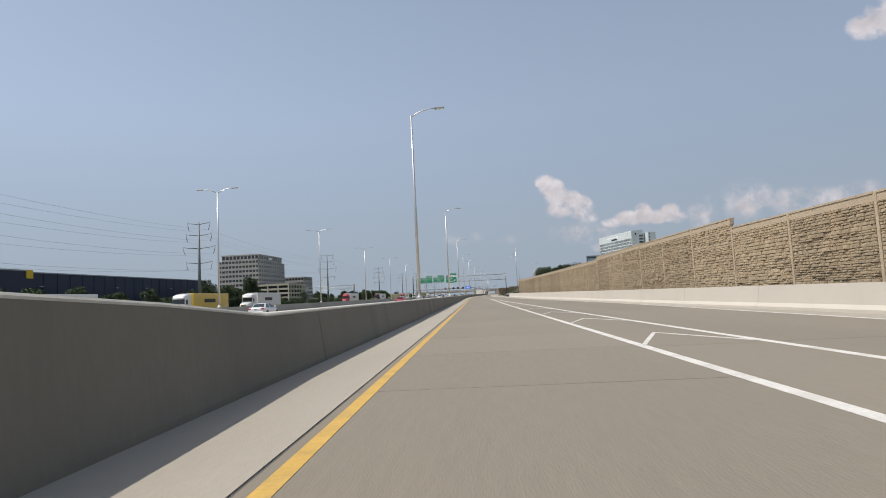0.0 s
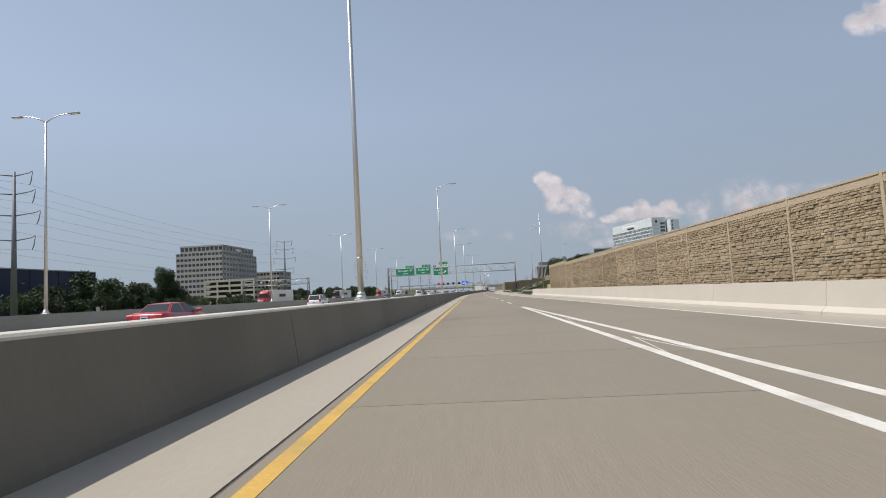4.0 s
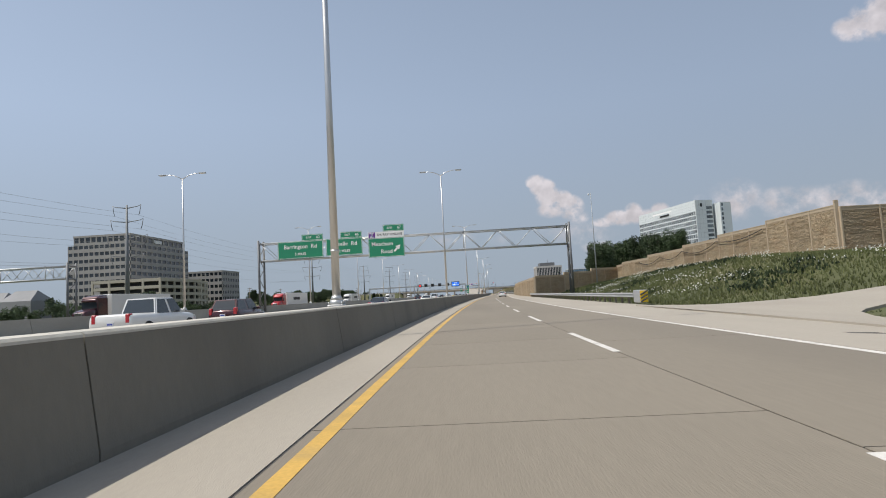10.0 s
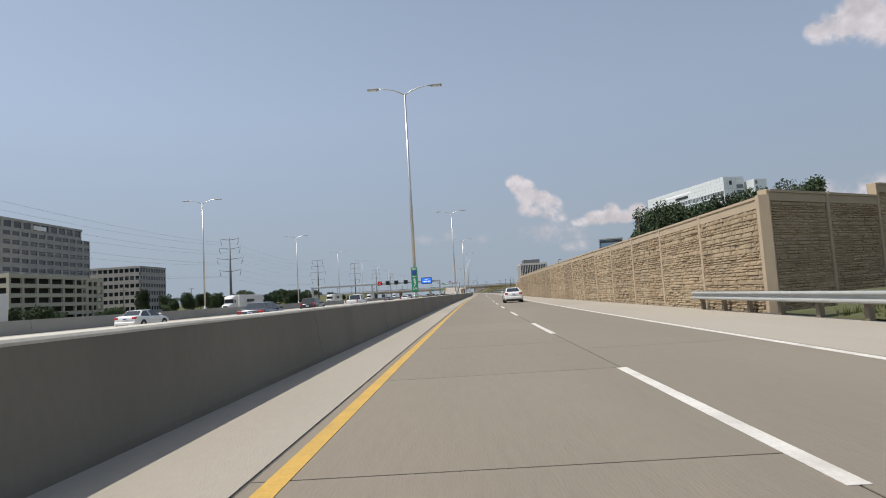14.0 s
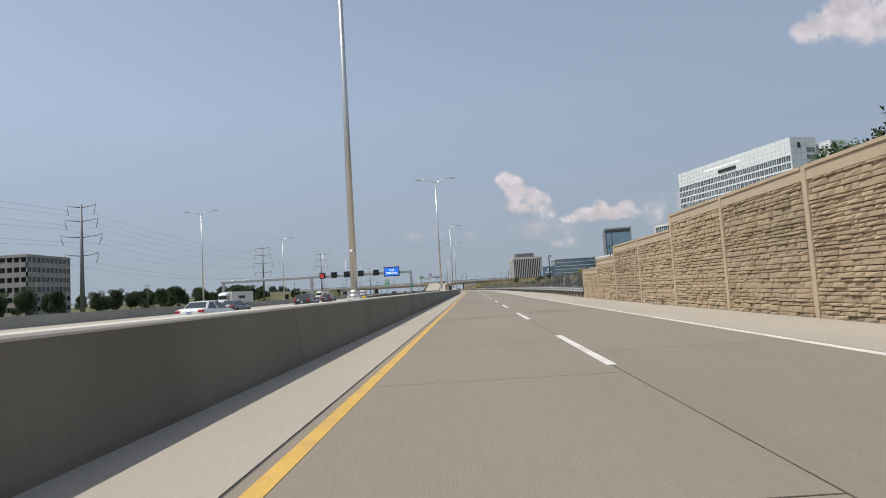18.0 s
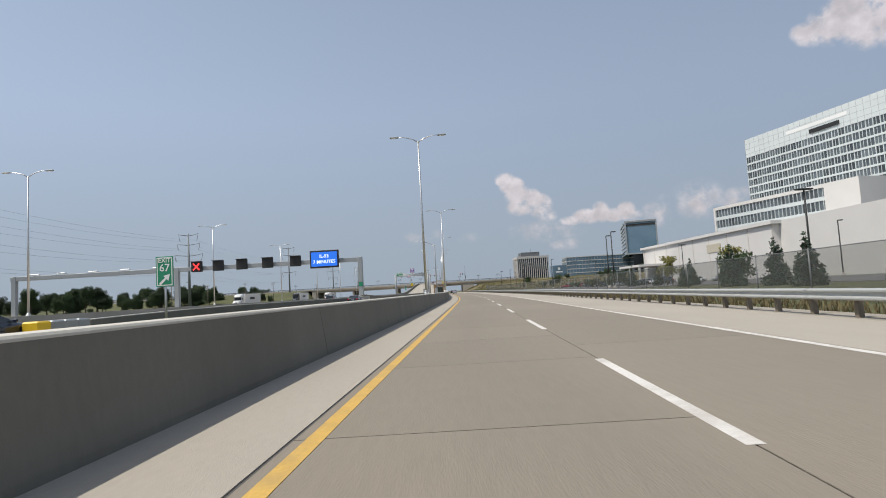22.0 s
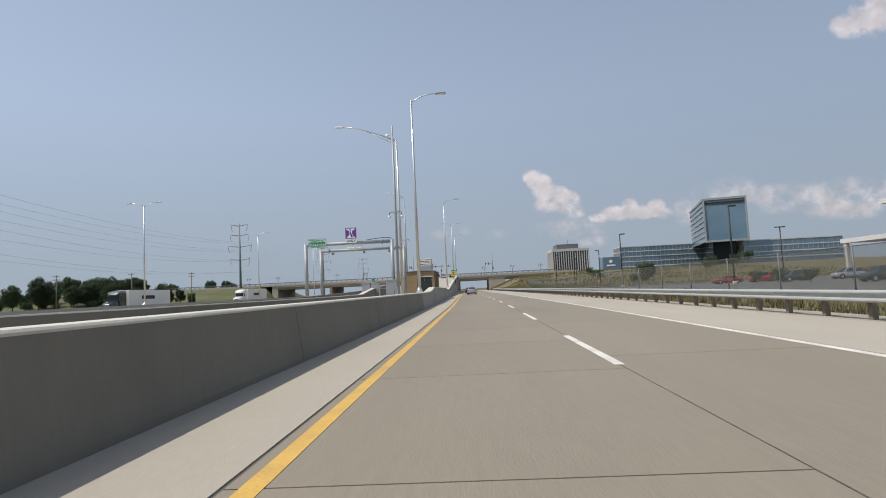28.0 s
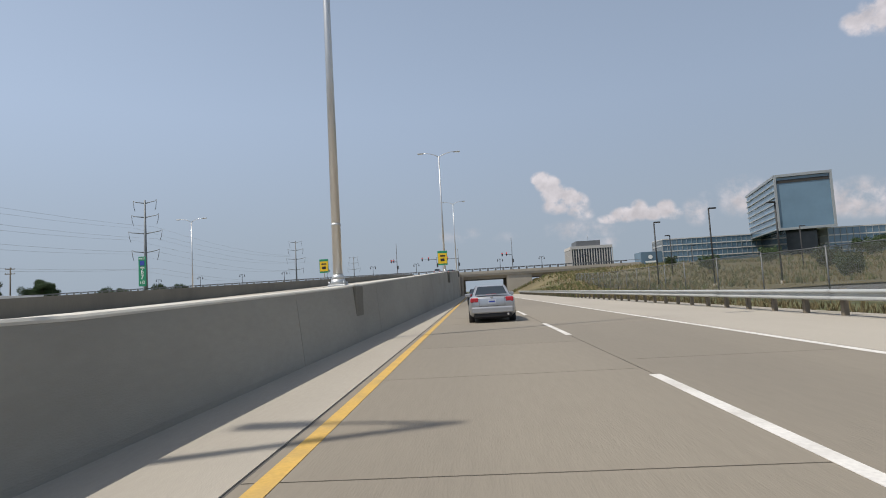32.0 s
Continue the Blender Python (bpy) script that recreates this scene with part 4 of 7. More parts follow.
def exit_tab(x0, x1, z0, z1, number, y):
    sign_panel("exit_tab", x0, x1, z0, z1, y, M["sign_green"], "small green exit number sign", [("EXIT", x0 + (x1 - x0) * 0.33, (z0 + z1) / 2, 0.44, M["sign_white"]), (number, x0 + (x1 - x0) * 0.78, (z0 + z1) / 2, 0.62, M["sign_white"])])


ys_ = 308.1
sign_panel("guide_sign", gx - 33.1, gx - 25.6, 8.55, 11.35, ys_, M["sign_green"], "green overhead guide sign for a road five miles on",
           [("Barrington  Rd", gx - 29.35, 10.45, 0.92, M["sign_white"]), ("5 MILES", gx - 29.35, 9.25, 0.58, M["sign_white"])])
sign_panel("guide_sign", gx - 25.1, gx - 19.15, 8.65, 11.4, ys_, M["sign_green"], "green overhead guide sign for a road two miles on",
           [("Roselle  Rd", gx - 22.1, 10.5, 0.92, M["sign_white"]), ("2 MILES", gx - 22.1, 9.35, 0.58, M["sign_white"])])
meach = sign_panel("exit_guide_sign", gx - 18.15, gx - 12.3, 7.98, 11.1, ys_, M["sign_green"], "green exit sign with an arrow and a white toll strip",
                   [("Meacham", gx - 15.9, 10.1, 0.92, M["sign_white"]), ("Road", gx - 15.2, 8.85, 0.92, M["sign_white"])])
strip = part("toll_strip", boxes((gx - 18.15, gx - 12.3, ys_ - 0.004, ys_ + 0.05, 11.1, 12.1)), M["sign_white"], meach, "white toll notice strip")
part("logo", boxes((gx - 18.05, gx - 17.0, ys_ - 0.02, ys_ - 0.008, 11.15, 12.05)), M["sign_purple"], strip, "purple square emblem field")
road_emblem(strip, gx - 18.0, 11.15, 0.9, ys_ - 0.034)
part("lettering", lettering("OR PAY ONLINE", 0.56, M["sign_black"], bold=0.006), None, strip, at=(gx - 14.65, ys_ - 0.012, 11.6))
bm = flat([(gx - 14.1 + a * 1.15, 8.7 + b * 1.15) for a, b in ((0.0, 0.17), (0.17, 0.0), (0.62, 0.45), (0.80, 0.27), (1.0, 1.0), (0.27, 0.80), (0.45, 0.62))], ys_ - 0.02)
part("arrow", bm, M["sign_white"], meach, "white slanting arrow")
exit_tab(gx - 29.1, gx - 25.6, 11.37, 12.4, "62", ys_)
exit_tab(gx - 22.7, gx - 19.2, 11.42, 12.45, "65", ys_)
exit_tab(gx - 15.7, gx - 12.3, 12.12, 13.2, "67", ys_)

# the truss gantry over the opposing lanes
truss_gantry("far_sign_gantry", -97.0, -70.6, 309, 7.6, 9.7, 1.8, -0.3, -0.3, "white tubular truss gantry over the opposing lanes", 14)

# ---- lane-control gantry: box beam with signal heads and a message board ----
by, bx = 598.7, cx(600)
lane_gantry = thing("lane_control_gantry", label="grey box-beam gantry carrying lane signals and a message board", category="sign gantry")
part("beam", boxes((bx - 85, bx - 19.3, by - 0.35, by + 0.35, 7.75, 8.55), bevel=0.04), M["grey_paint"], lane_gantry)
for x in (-84.4, -54, -19.65):
    part("column", boxes((bx + x - 0.42, bx + x + 0.42, by - 0.4, by + 0.4, -0.2, 8.6), bevel=0.05), M["grey_paint"], lane_gantry)
    part("plinth", sweep(((x - 1.1, -0.3), (x - 0.9, 1.25), (x + 0.9, 1.25), (x + 1.1, -0.3)), [by - 4, by + 4]), M["parapet"], lane_gantry)
for i, x in enumerate((-31.6, -36.8, -41.6, -46.0, -50.0)):
    head = part("lane_signal", boxes((bx + x - 1.0, bx + x + 1.0, by - 0.85, by - 0.36, 7.5, 9.45), bevel=0.05), M["sign_black"], lane_gantry, "black lane signal box")
    part("visor", boxes((bx + x - 1.05, bx + x + 1.05, by - 1.25, by - 0.85, 9.4, 9.47)), M["sign_black"], head)
    if i == 4:
        for s in (-1, 1):
            part("red_cross_bar", rods(((bx + x - 0.55, by - 0.88, 8.45 - s * 0.6), (bx + x + 0.55, by - 0.88, 8.45 + s * 0.6), 0.12), n=6), M["led_red"], head, "lit red cross bar")
for x in (-58, -64, -70, -76, -81):
    part("signal_back", boxes((bx + x - 0.9, bx + x + 0.9, by + 0.36, by + 0.8, 7.9, 8.9), bevel=0.05), M["galv"], lane_gantry)
board = part("message_board", boxes((bx - 28.8, bx - 23.5, by - 1.1, by - 0.36, 6.9, 10.15), bevel=0.06), M["sign_black"], lane_gantry, "large electronic board lit blue")
part("screen", boxes((bx - 28.55, bx - 23.75, by - 1.13, by - 1.09, 7.2, 9.85)), M["led_blue"], board)
part("lettering", lettering("IL-53", 0.85, M["led_white"], bold=0.01), None, board, at=(bx - 26.15, by - 1.14, 9.05))
part("lettering", lettering("7 MINUTES", 0.85, M["led_white"], bold=0.01), None, board, at=(bx - 26.15, by - 1.14, 8.0))
part("marker_plate", boxes((bx - 20.0, bx - 19.3, by - 0.47, by - 0.41, 3.1, 3.9)), M["sign_green"], lane_gantry, "small green location plate")

# ---- exit sign by the diverging lane, mile markers, patrol sign ----
ex = thing("exit_sign", label="green exit 67 sign with an arrow on a steel post", category="road sign")
px_, py_ = -9.3, 526.2
sign_panel("exit_sign", px_ - 0.52, px_ + 0.52, 2.5, 4.3, py_, M["sign_green"], "", [("EXIT", px_, 4.05, 0.36, M["sign_white"]), ("67", px_, 3.6, 0.62, M["sign_white"])], parent=ex)
part("arrow", flat([(px_ + a, 2.62 + b) for a, b in ((-0.34, 0.07), (-0.24, -0.03), (0.12, 0.33), (0.22, 0.22), (0.32, 0.62), (-0.08, 0.52), (0.02, 0.42))], py_ - 0.012), M["sign_white"], ex, "white slanting arrow")
part("post", rods(((px_, py_ + 0.1, -0.3), (px_, py_ + 0.1, 4.1), 0.07), n=8), M["galv"], ex)
crash = thing("crash_cushion", at=(cx(523) - 22.7, 521.5, -0.02), label="yellow and black striped impact barrels at the exit nose", category="crash cushion")
for i in range(4):
    part("cartridge", boxes((-0.45, 0.45, i * 1.1, i * 1.1 + 1.0, 0, 0.95), bevel=0.08), M["sign_yellow"] if i == 0 else M["grey_paint"], crash)


def mile_marker(u, v, z, frac, low):
    t = thing("mile_marker", label="narrow green mile marker plate strapped to a post", category="road sign", group="mile markers")
    x = cx(v) + u
    sign_panel("", x - 0.25, x + 0.25, z, z + 1.9, v, M["sign_green"], "", [("WEST", x, z + 1.76, 0.15, M["sign_white"]), ("MILE", x, z + 1.18, 0.15, M["sign_white"]), ("6", x, z + 0.93, 0.42, M["sign_white"]), ("7", x, z + 0.58, 0.42, M["sign_white"]), (frac, x, z + 0.24, 0.28, M["sign_white"])], parent=t, border=False)
    part("route_shield", boxes((x - 0.15, x + 0.15, v - 0.012, v - 0.006, z + 1.33, z + 1.63), bevel=0.005), M["sign_blue"], t)
    part("post", rods(((x, v + 0.12, low), (x, v + 0.12, z + 1.85), 0.04), n=8), M["galv"], t)


mile_marker(-4.6, 354.3, 1.55, "3/4", barrier_top(354))
mile_marker(-21.0, 748.3, 2.75, "1/2", -0.05)

patrol = thing("patrol_sign", label="blue and red roadside service patrol sign on two posts", category="road sign")
sx, sy = 14.6, 205.5
sw = 3.62
part("panel", boxes((sx, sx + sw, sy, sy + 0.05, 2.85, 4.95), bevel=0.02), M["sign_blue"], patrol)
part("red_band", boxes((sx, sx + sw, sy - 0.006, sy + 0.04, 2.85, 3.6)), M["sign_red"], patrol)
for b in ((sx, sx + sw, 2.82, 2.87), (sx, sx + sw, 4.93, 4.98), (sx - 0.03, sx + 0.02, 2.82, 4.98), (sx + sw - 0.02, sx + sw + 0.03, 2.82, 4.98)):
    part("border", boxes((b[0], b[1], sy - 0.014, sy + 0.03, b[2], b[3])), M["sign_white"], patrol)
part("lettering", lettering("HELP", 0.36, M["sign_white"], bold=0.004), None, patrol, at=(sx + 1.8, sy - 0.012, 4.28))
part("lettering", lettering("SERVICE PATROL", 0.34, M["sign_white"], bold=0.004), None, patrol, at=(sx + 1.8, sy - 0.012, 3.88))
part("emblem", rods(((sx + 0.35, sy - 0.012, 4.5), (sx + 0.6, sy - 0.012, 4.78), 0.05), ((sx + 0.35, sy - 0.012, 4.74), (sx + 0.55, sy - 0.012, 4.55), 0.035), n=4), M["sign_white"], patrol, "white slashed emblem")
part("legend_bar", boxes((sx + 1.3, sx + 2.3, sy - 0.012, sy - 0.007, 3.42, 3.5)), M["sign_white"], patrol)
part("sponsor_mark", boxes((sx + 0.4, sx + 0.8, sy - 0.012, sy - 0.007, 3.02, 3.3)), M["sign_white"], patrol)
part("sponsor_bar", boxes((sx + 0.95, sx + 3.2, sy - 0.012, sy - 0.007, 3.05, 3.3)), M["sign_white"], patrol)
for s in (0.6, 2.9):
    part("post", rods(((sx + s, sy + 0.1, 0.0), (sx + s, sy + 0.1, 4.8), 0.05), n=8), M["galv"], patrol)


# ---- guardrails ----
WAVE = [(0.0, -0.155), (-0.03, -0.15), (-0.085, -0.115), (-0.085, -0.08), (0.0, -0.035), (0.0, 0.035), (-0.085, 0.08), (-0.085, 0.115), (-0.03, 0.15), (0.0, 0.155)]
post_mesh = to_mesh("post", boxes((0.0, 0.15, -0.08, 0.08, -0.4, 0.74), bevel=0.01), M["timber"])
block_mesh = to_mesh("spacer", boxes((-0.13, 0.0, -0.08, 0.08, 0.42, 0.74)), M["timber"])


def guardrail(u_of, y0, y1, label):
    t = thing("guardrail", label=label, category="guardrail", group="guardrails")
    ys = steps(y0, y1, 7.62)
    for a, b in zip(ys, ys[1:]):
        def sec(v):
            outer = [(u_of(v) - 0.15 + du, 0.58 + dz) for du, dz in WAVE]
            return outer + [(u + 0.012, z) for u, z in reversed(outer)]
        part("rail", sweep(sec, [a, (a + b) / 2, b + 0.1]), M["rail"], t)
    for v in steps(y0 + 0.3, y1 - 0.3, 1.905):
        m = placed(u_of(v), v)
        part("post", post_mesh, None, t, at=m)
        part("spacer", block_mesh, None, t, at=m)
    return t


guardrail(lambda v: u_right(v) + 0.35, 447.5, 845, "galvanised wave-beam guardrail on timber posts")
guardrail(lambda v: ramp(v, (196, 12.1), (220, 11.7)), 196.0, 220, "short galvanised wave-beam guardrail past the wall's end")
guardrail(lambda v: ramp(v, (254, 10.6), (300, 9.85), (334, 9.15)), 256, 334, "galvanised wave-beam guardrail along the grass bank")
end = thing("rail_end_terminal", label="guardrail end terminal with yellow and black hazard stripes", category="crash cushion")
m = placed(10.4, 254.0)
part("head", boxes((-0.25, 0.25, -0.35, 1.2, 0.12, 0.92), bevel=0.05), M["galv"], end, at=m)
part("hazard_plate", boxes((-0.24, 0.24, -0.37, -0.355, 0.15, 0.88)), M["sign_yellow"], end, at=m)
for i in range(3):
    part("hazard_stripe", rods(((-0.22, -0.375, 0.18 + i * 0.22), (0.22, -0.375, 0.42 + i * 0.22), 0.05), n=4), M["sign_black"], end, at=m)

# ---- slender poles on the right ----
def slim_pole(u, v, z, h, label, kind):
    t = thing("camera_mast" if kind == "camera" else "side_lamp", label=label, category="pole")
    t.matrix_basis = placed(u, v, z)
    part("mast", rods(((0, 0, 0), (0, 0, h), 0.13, 0.06), n=10), M["pole"] if kind == "camera" else M["grey_paint"], t)
    if kind == "camera":
        part("bracket", rods(((0, 0, h - 2.0), (-1.9, 0, h - 3.4), 0.035), ((-1.9, 0, h - 3.4), (0, 0, h - 3.9), 0.03), ((-0.8, 0, h - 3.5), (-0.7, 0, h - 2.6), 0.03), n=6), M["galv"], t)
        part("camera", boxes((-2.05, -1.6, -0.15, 0.2, h - 3.75, h - 3.45), bevel=0.03), M["sign_white"], t)
    elif kind == "dome":
        part("arm", rods(((0, 0, h - 0.3), (-0.45, 0, h - 0.25), 0.03), n=6), M["galv"], t)
        part("dome", rods(((-0.45, 0, h - 0.5), (-0.45, 0, h - 0.2), 0.12, 0.15), n=10), M["sign_white"], t)
    else:
        part("arm", rods(((0, 0, h - 0.2), (0.5, 0, h), 0.04), n=6), M["grey_paint"], t)
        part("luminaire", boxes((0.35, 0.95, -0.14, 0.14, h - 0.02, h + 0.12), bevel=0.03), M["grey_paint"], t)
    return t


slim_pole(15.9, 214, 0.2, 18.0, "tall slender mast with an aerial and camera bracket", "camera")
slim_pole(25.8, 247, 1.0, 12.0, "grey roadside lamp on a tapered pole", "lamp")
slim_pole(22.2, 331.5, 1.0, 19.2, "tall slender pole with a dome camera", "dome")

# ---- buildings ----
def facade(parent, p, q, z0, floor_h, floors, bays, wall_mat, glass_mat, band=0.42, pier=0.3, sink=0.35, pane_label=""):
    """Windows sunk between floor bands and piers on the wall from p to q; the wall's outside is on the right of p to q."""
    p, q = Vector((*p, 0)), Vector((*q, 0))
    n, way = (q - p).length, (q - p).normalized()
    m = Matrix.Translation(p) @ Matrix.Rotation(math.atan2(way.y, way.x), 4, "Z")
    bay = n / bays
    pane = to_mesh("pane", boxes((pier * bay / 2, bay - pier * bay / 2, sink, sink + 0.06, 0, floor_h * (1 - band))), glass_mat)
    for f in range(floors):
        z = z0 + f * floor_h
        part("floor_band", boxes((0, n, 0.0, sink + 0.2, z, z + floor_h * band)), wall_mat, parent, at=m)
        for b in range(bays):
            part("window", pane, None, parent, pane_label, at=m @ Matrix.Translation((b * bay, 0, z + floor_h * band)))
    for b in range(bays + 1):
        w = pier * bay / 2
        x0, x1 = max(0, b * bay - w), min(n, b * bay + w)
        part("pier", boxes((x0, x1, 0.02, sink + 0.2, z0 + floor_h * band, z0 + floors * floor_h)), wall_mat, parent, at=m)


# ten-storey office building
office = thing("office_building", label="ten-storey beige concrete office block with dark ribbon windows", category="building")
ox0, ox1, oy0, oy1, oh = -285.5, -240, 600, 680, 50.0
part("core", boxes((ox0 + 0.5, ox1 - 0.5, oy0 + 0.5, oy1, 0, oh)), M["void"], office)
fh = oh / 10
facade(office, (ox0, oy0), (ox1, oy0), 0, fh, 10, 12, M["office"], M["glass_dark"], 0.5, 0.22)
facade(office, (ox1, oy0), (ox1, oy1), 0, fh, 10, 12, M["office"], M["glass_dark"], 0.5, 0.22)
top = thing("office_penthouse", label="set-back top storey of the beige office block", category="building")
part("core", boxes((ox0 + 4.5, ox1 - 0.9, oy0 + 0.9, oy1 - 7, oh, oh + 6.0)), M["office"], top)
facade(top, (ox0 + 4, oy0 + 0.4), (ox1 - 0.4, oy0 + 0.4), oh, 5.6, 1, 10, M["office"], M["glass_dark"], 0.35, 0.25)
facade(top, (ox1 - 0.4, oy0 + 0.4), (ox1 - 0.4, oy1 - 8), oh, 5.6, 1, 10, M["office"], M["glass_dark"], 0.35, 0.25)
part("parapet", boxes((ox0 + 3.8, ox1 - 0.2, oy0 + 0.2, oy1 - 7, oh + 5.6, oh + 7.0)), M["office"], top)
part("name_sign", boxes((ox1 - 0.3, ox1 + 0.05, oy0 + 30, oy0 + 40, oh + 2.2, oh + 4.6)), M["sign_white"], top, "plain white name board")

garage = thing("parking_garage", label="open-deck beige precast parking garage", category="building")
for gx0, gx1, gy0, gy1, n in ((-232, -190, 548, 600, 5), (-224, -198, 600, 626, 5)):
    gh = 4.3
    # solid dark block, the shade behind the open decks put into its colour
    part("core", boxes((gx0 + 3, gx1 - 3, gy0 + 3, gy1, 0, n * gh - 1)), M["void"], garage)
    for f in range(n):
        part("deck_rail", boxes((gx0, gx1, gy0, gy1, f * gh + 2.3, f * gh + 4.1)), M["garage"], garage)
    for x in [gx0 + (gx1 - gx0) * i / 4 for i in range(5)]:
        part("pillar", boxes((x - 0.6, x + 0.6, gy0 - 0.1, gy0 + 0.9, 0, n * gh)), M["garage"], garage)
    for yy in [gy0 + (gy1 - gy0) * i / 6 for i in range(1, 7)]:
        part("pillar", boxes((gx1 - 0.9, gx1 + 0.1, yy - 0.6, yy + 0.6, 0, n * gh)), M["garage"], garage)
annex = thing("office_annex", label="six-storey beige office annex with dark windows", category="building")
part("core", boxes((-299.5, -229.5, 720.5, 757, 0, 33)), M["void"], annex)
facade(annex, (-229, 720), (-229, 757), 0, 5.6, 6, 10, M["office"], M["glass_dark"], 0.5, 0.25)
facade(annex, (-300, 720), (-229, 720), 0, 5.6, 6, 18, M["office"], M["glass_dark"], 0.5, 0.25)
part("parapet", boxes((-300.2, -228.8, 719.8, 757, 33.6, 35.2)), M["office"], annex)

# long navy warehouse
ware = thing("warehouse", label="long windowless navy-blue metal warehouse", category="building")
part("wall", boxes((-262, -141, 166, 282, -0.3, 15.0)), M["navy"], ware)
for i in range(20):
    part("cladding_rib", boxes((-141.0, -140.86, 168 + i * 6, 168.3 + i * 6, 0, 14.98)), M["navy"], ware)
for i in range(6):
    part("wall_lamp", boxes((-140.9, -140.3, 172 + i * 19, 173.4 + i * 19, 10.6, 10.9), bevel=0.05), M["grey_paint"], ware)
part("roof_edge", boxes((-262.3, -140.7, 165.8, 282.3, 15.0, 15.35)), M["grey_paint"], ware, "grey metal roof edge")
part("end_block", boxes((-262, -138, 40, 165.7, -0.3, 15.2)), M["navy"], ware, "taller navy-blue block of the warehouse")
part("corner_panel", boxes((-138.6, -137.7, 163.4, 165.9, 13.0, 15.6)), M["sign_yellow"], ware, "yellow corner panel under the roof")
part("roof_edge", boxes((-262.3, -137.7, 39.8, 163.3, 15.2, 15.6)), M["grey_paint"], ware, "grey metal roof edge")
house = thing("low_rise_roofs", label="row of low pitched grey roofs behind the trees", category="building")
for i, (x, y0, w) in enumerate(((-318, 532, 22), (-292, 528, 20), (-266, 519, 19))):
    bm = bmesh.new()
    vs = [bm.verts.new(p) for p in ((x, y0, 0), (x + w, y0, 0), (x + w, y0 + 18, 0), (x, y0 + 18, 0), (x, y0, 11), (x + w, y0, 11), (x + w, y0 + 18, 11), (x, y0 + 18, 11), (x + 3, y0 + 9, 17), (x + w - 3, y0 + 9, 17))]
    for f in ((0, 1, 5, 4), (1, 2, 6, 5), (2, 3, 7, 6), (3, 0, 4, 7), (4, 5, 9, 8), (6, 7, 8, 9), (5, 6, 9), (7, 4, 8)):
        bm.faces.new([vs[k] for k in f])
    part("roofed_block", bm, M["roofing"], house)

# white hotel tower
hotel = thing("hotel_tower", label="pale grey sixteen-storey hotel slab with gridded windows", category="building")
A_, B_ = Vector((159.5, 767.0, 0)), Vector((179.5, 681.5, 0))
along_h = (B_ - A_).normalized()
hm = Matrix.Translation(A_) @ Matrix.Rotation(math.atan2(along_h.y, along_h.x), 4, "Z")
hl = (B_ - A_).length
part("slab", boxes((0.6, hl - 0.6, 0.7, 15, 0, 66.0)), M["void"], hotel, at=hm)
hf = 3.72
facade(hotel, A_.to_2d(), B_.to_2d(), 13, hf, 12, 30, M["tower_panel"], M["hotel_glass"], 0.22, 0.10, 0.30)
for b in range(30):  # a mullion down the middle of every bay
    part("mullion", boxes((hl * (b + 0.42) / 30 - 0.08, hl * (b + 0.42) / 30 + 0.08, 0.16, 0.32, 14, 13 + 12 * hf)), M["tower_panel"], hotel, at=hm)
part("crown", boxes((0, hl, 0.0, 15.5, 13 + 12 * hf, 66.6)), M["tower_panel"], hotel, "pale glazed top band", at=hm)
for b in range(31):
    part("crown_joint", boxes((hl * b / 30 - 0.05, hl * b / 30 + 0.05, -0.03, 0.01, 13 + 12 * hf, 66.5)), M["grey_paint"], hotel, at=hm)
for z in (59.4, 61.8, 64.2):
    part("crown_joint", boxes((0, hl, -0.03, 0.01, z - 0.05, z + 0.05)), M["grey_paint"], hotel, at=hm)
part("crown_slot", boxes((hl * 0.28, hl * 0.62, -0.06, 0.02, 62.2, 63.6)), M["sign_white"], hotel, "pale recessed crown slot", at=hm)
part("sign_bar", boxes((hl * 0.42, hl * 0.58, -0.5, -0.1, 59.3, 61.0)), M["sign_black"], hotel, "plain dark lettering bar", at=hm)
part("end_wall", boxes((hl - 0.05, hl + 0.6, 0, 15.5, 0, 66.6)), M["tower_panel"], hotel, at=hm)
for f in range(14):
    part("end_joint", boxes((hl + 0.59, hl + 0.63, 0, 15.5, 14 + f * hf - 0.06, 14 + f * hf + 0.06)), M["grey_paint"], hotel, at=hm)
for yy in (3.0, 6.1, 9.2):
    part("end_joint", boxes((hl + 0.59, hl + 0.63, yy - 0.05, yy + 0.05, 0, 66.5)), M["grey_paint"], hotel, at=hm)
for f in range(13):
    part("end_window", boxes((hl + 0.55, hl + 0.66, 9.5, 14.8, 14.4 + f * hf, 16.8 + f * hf)), M["hotel_glass"], hotel, at=hm)
part("end_emblem", boxes((hl + 0.6, hl + 0.7, 4.2, 6.0, 61.2, 64.0)), M["sign_black"], hotel, "plain dark emblem", at=hm)
core2 = thing("hotel_core_tower", label="narrow white service tower beside the hotel slab", category="building")
part("shaft", boxes((hl - 3, hl + 7.0, 17.5, 27, 0, 63.6)), M["tower_panel"], core2, at=hm)
for f in range(14):
    part("slot_window", boxes((hl + 6.9, hl + 7.06, 18.5, 20.0, 12 + f * hf, 14.4 + f * hf)), M["hotel_glass"], core2, at=hm)
wing = thing("hotel_wing", label="lower white hotel wing with ribbon windows", category="building")
wm = hm @ Matrix.Translation((0, -17, 0))
part("slab", boxes((-4, hl * 0.72, 0.7, 16, 0, 32.6)), M["void"], wing, at=wm)
pw, qw = wm @ Vector((-4, 0, 0)), wm @ Vector((hl * 0.72, 0, 0))
facade(wing, pw.to_2d(), qw.to_2d(), 12, 5.2, 4, 34, M["tower_panel"], M["hotel_glass"], 0.30, 0.10, 0.4)
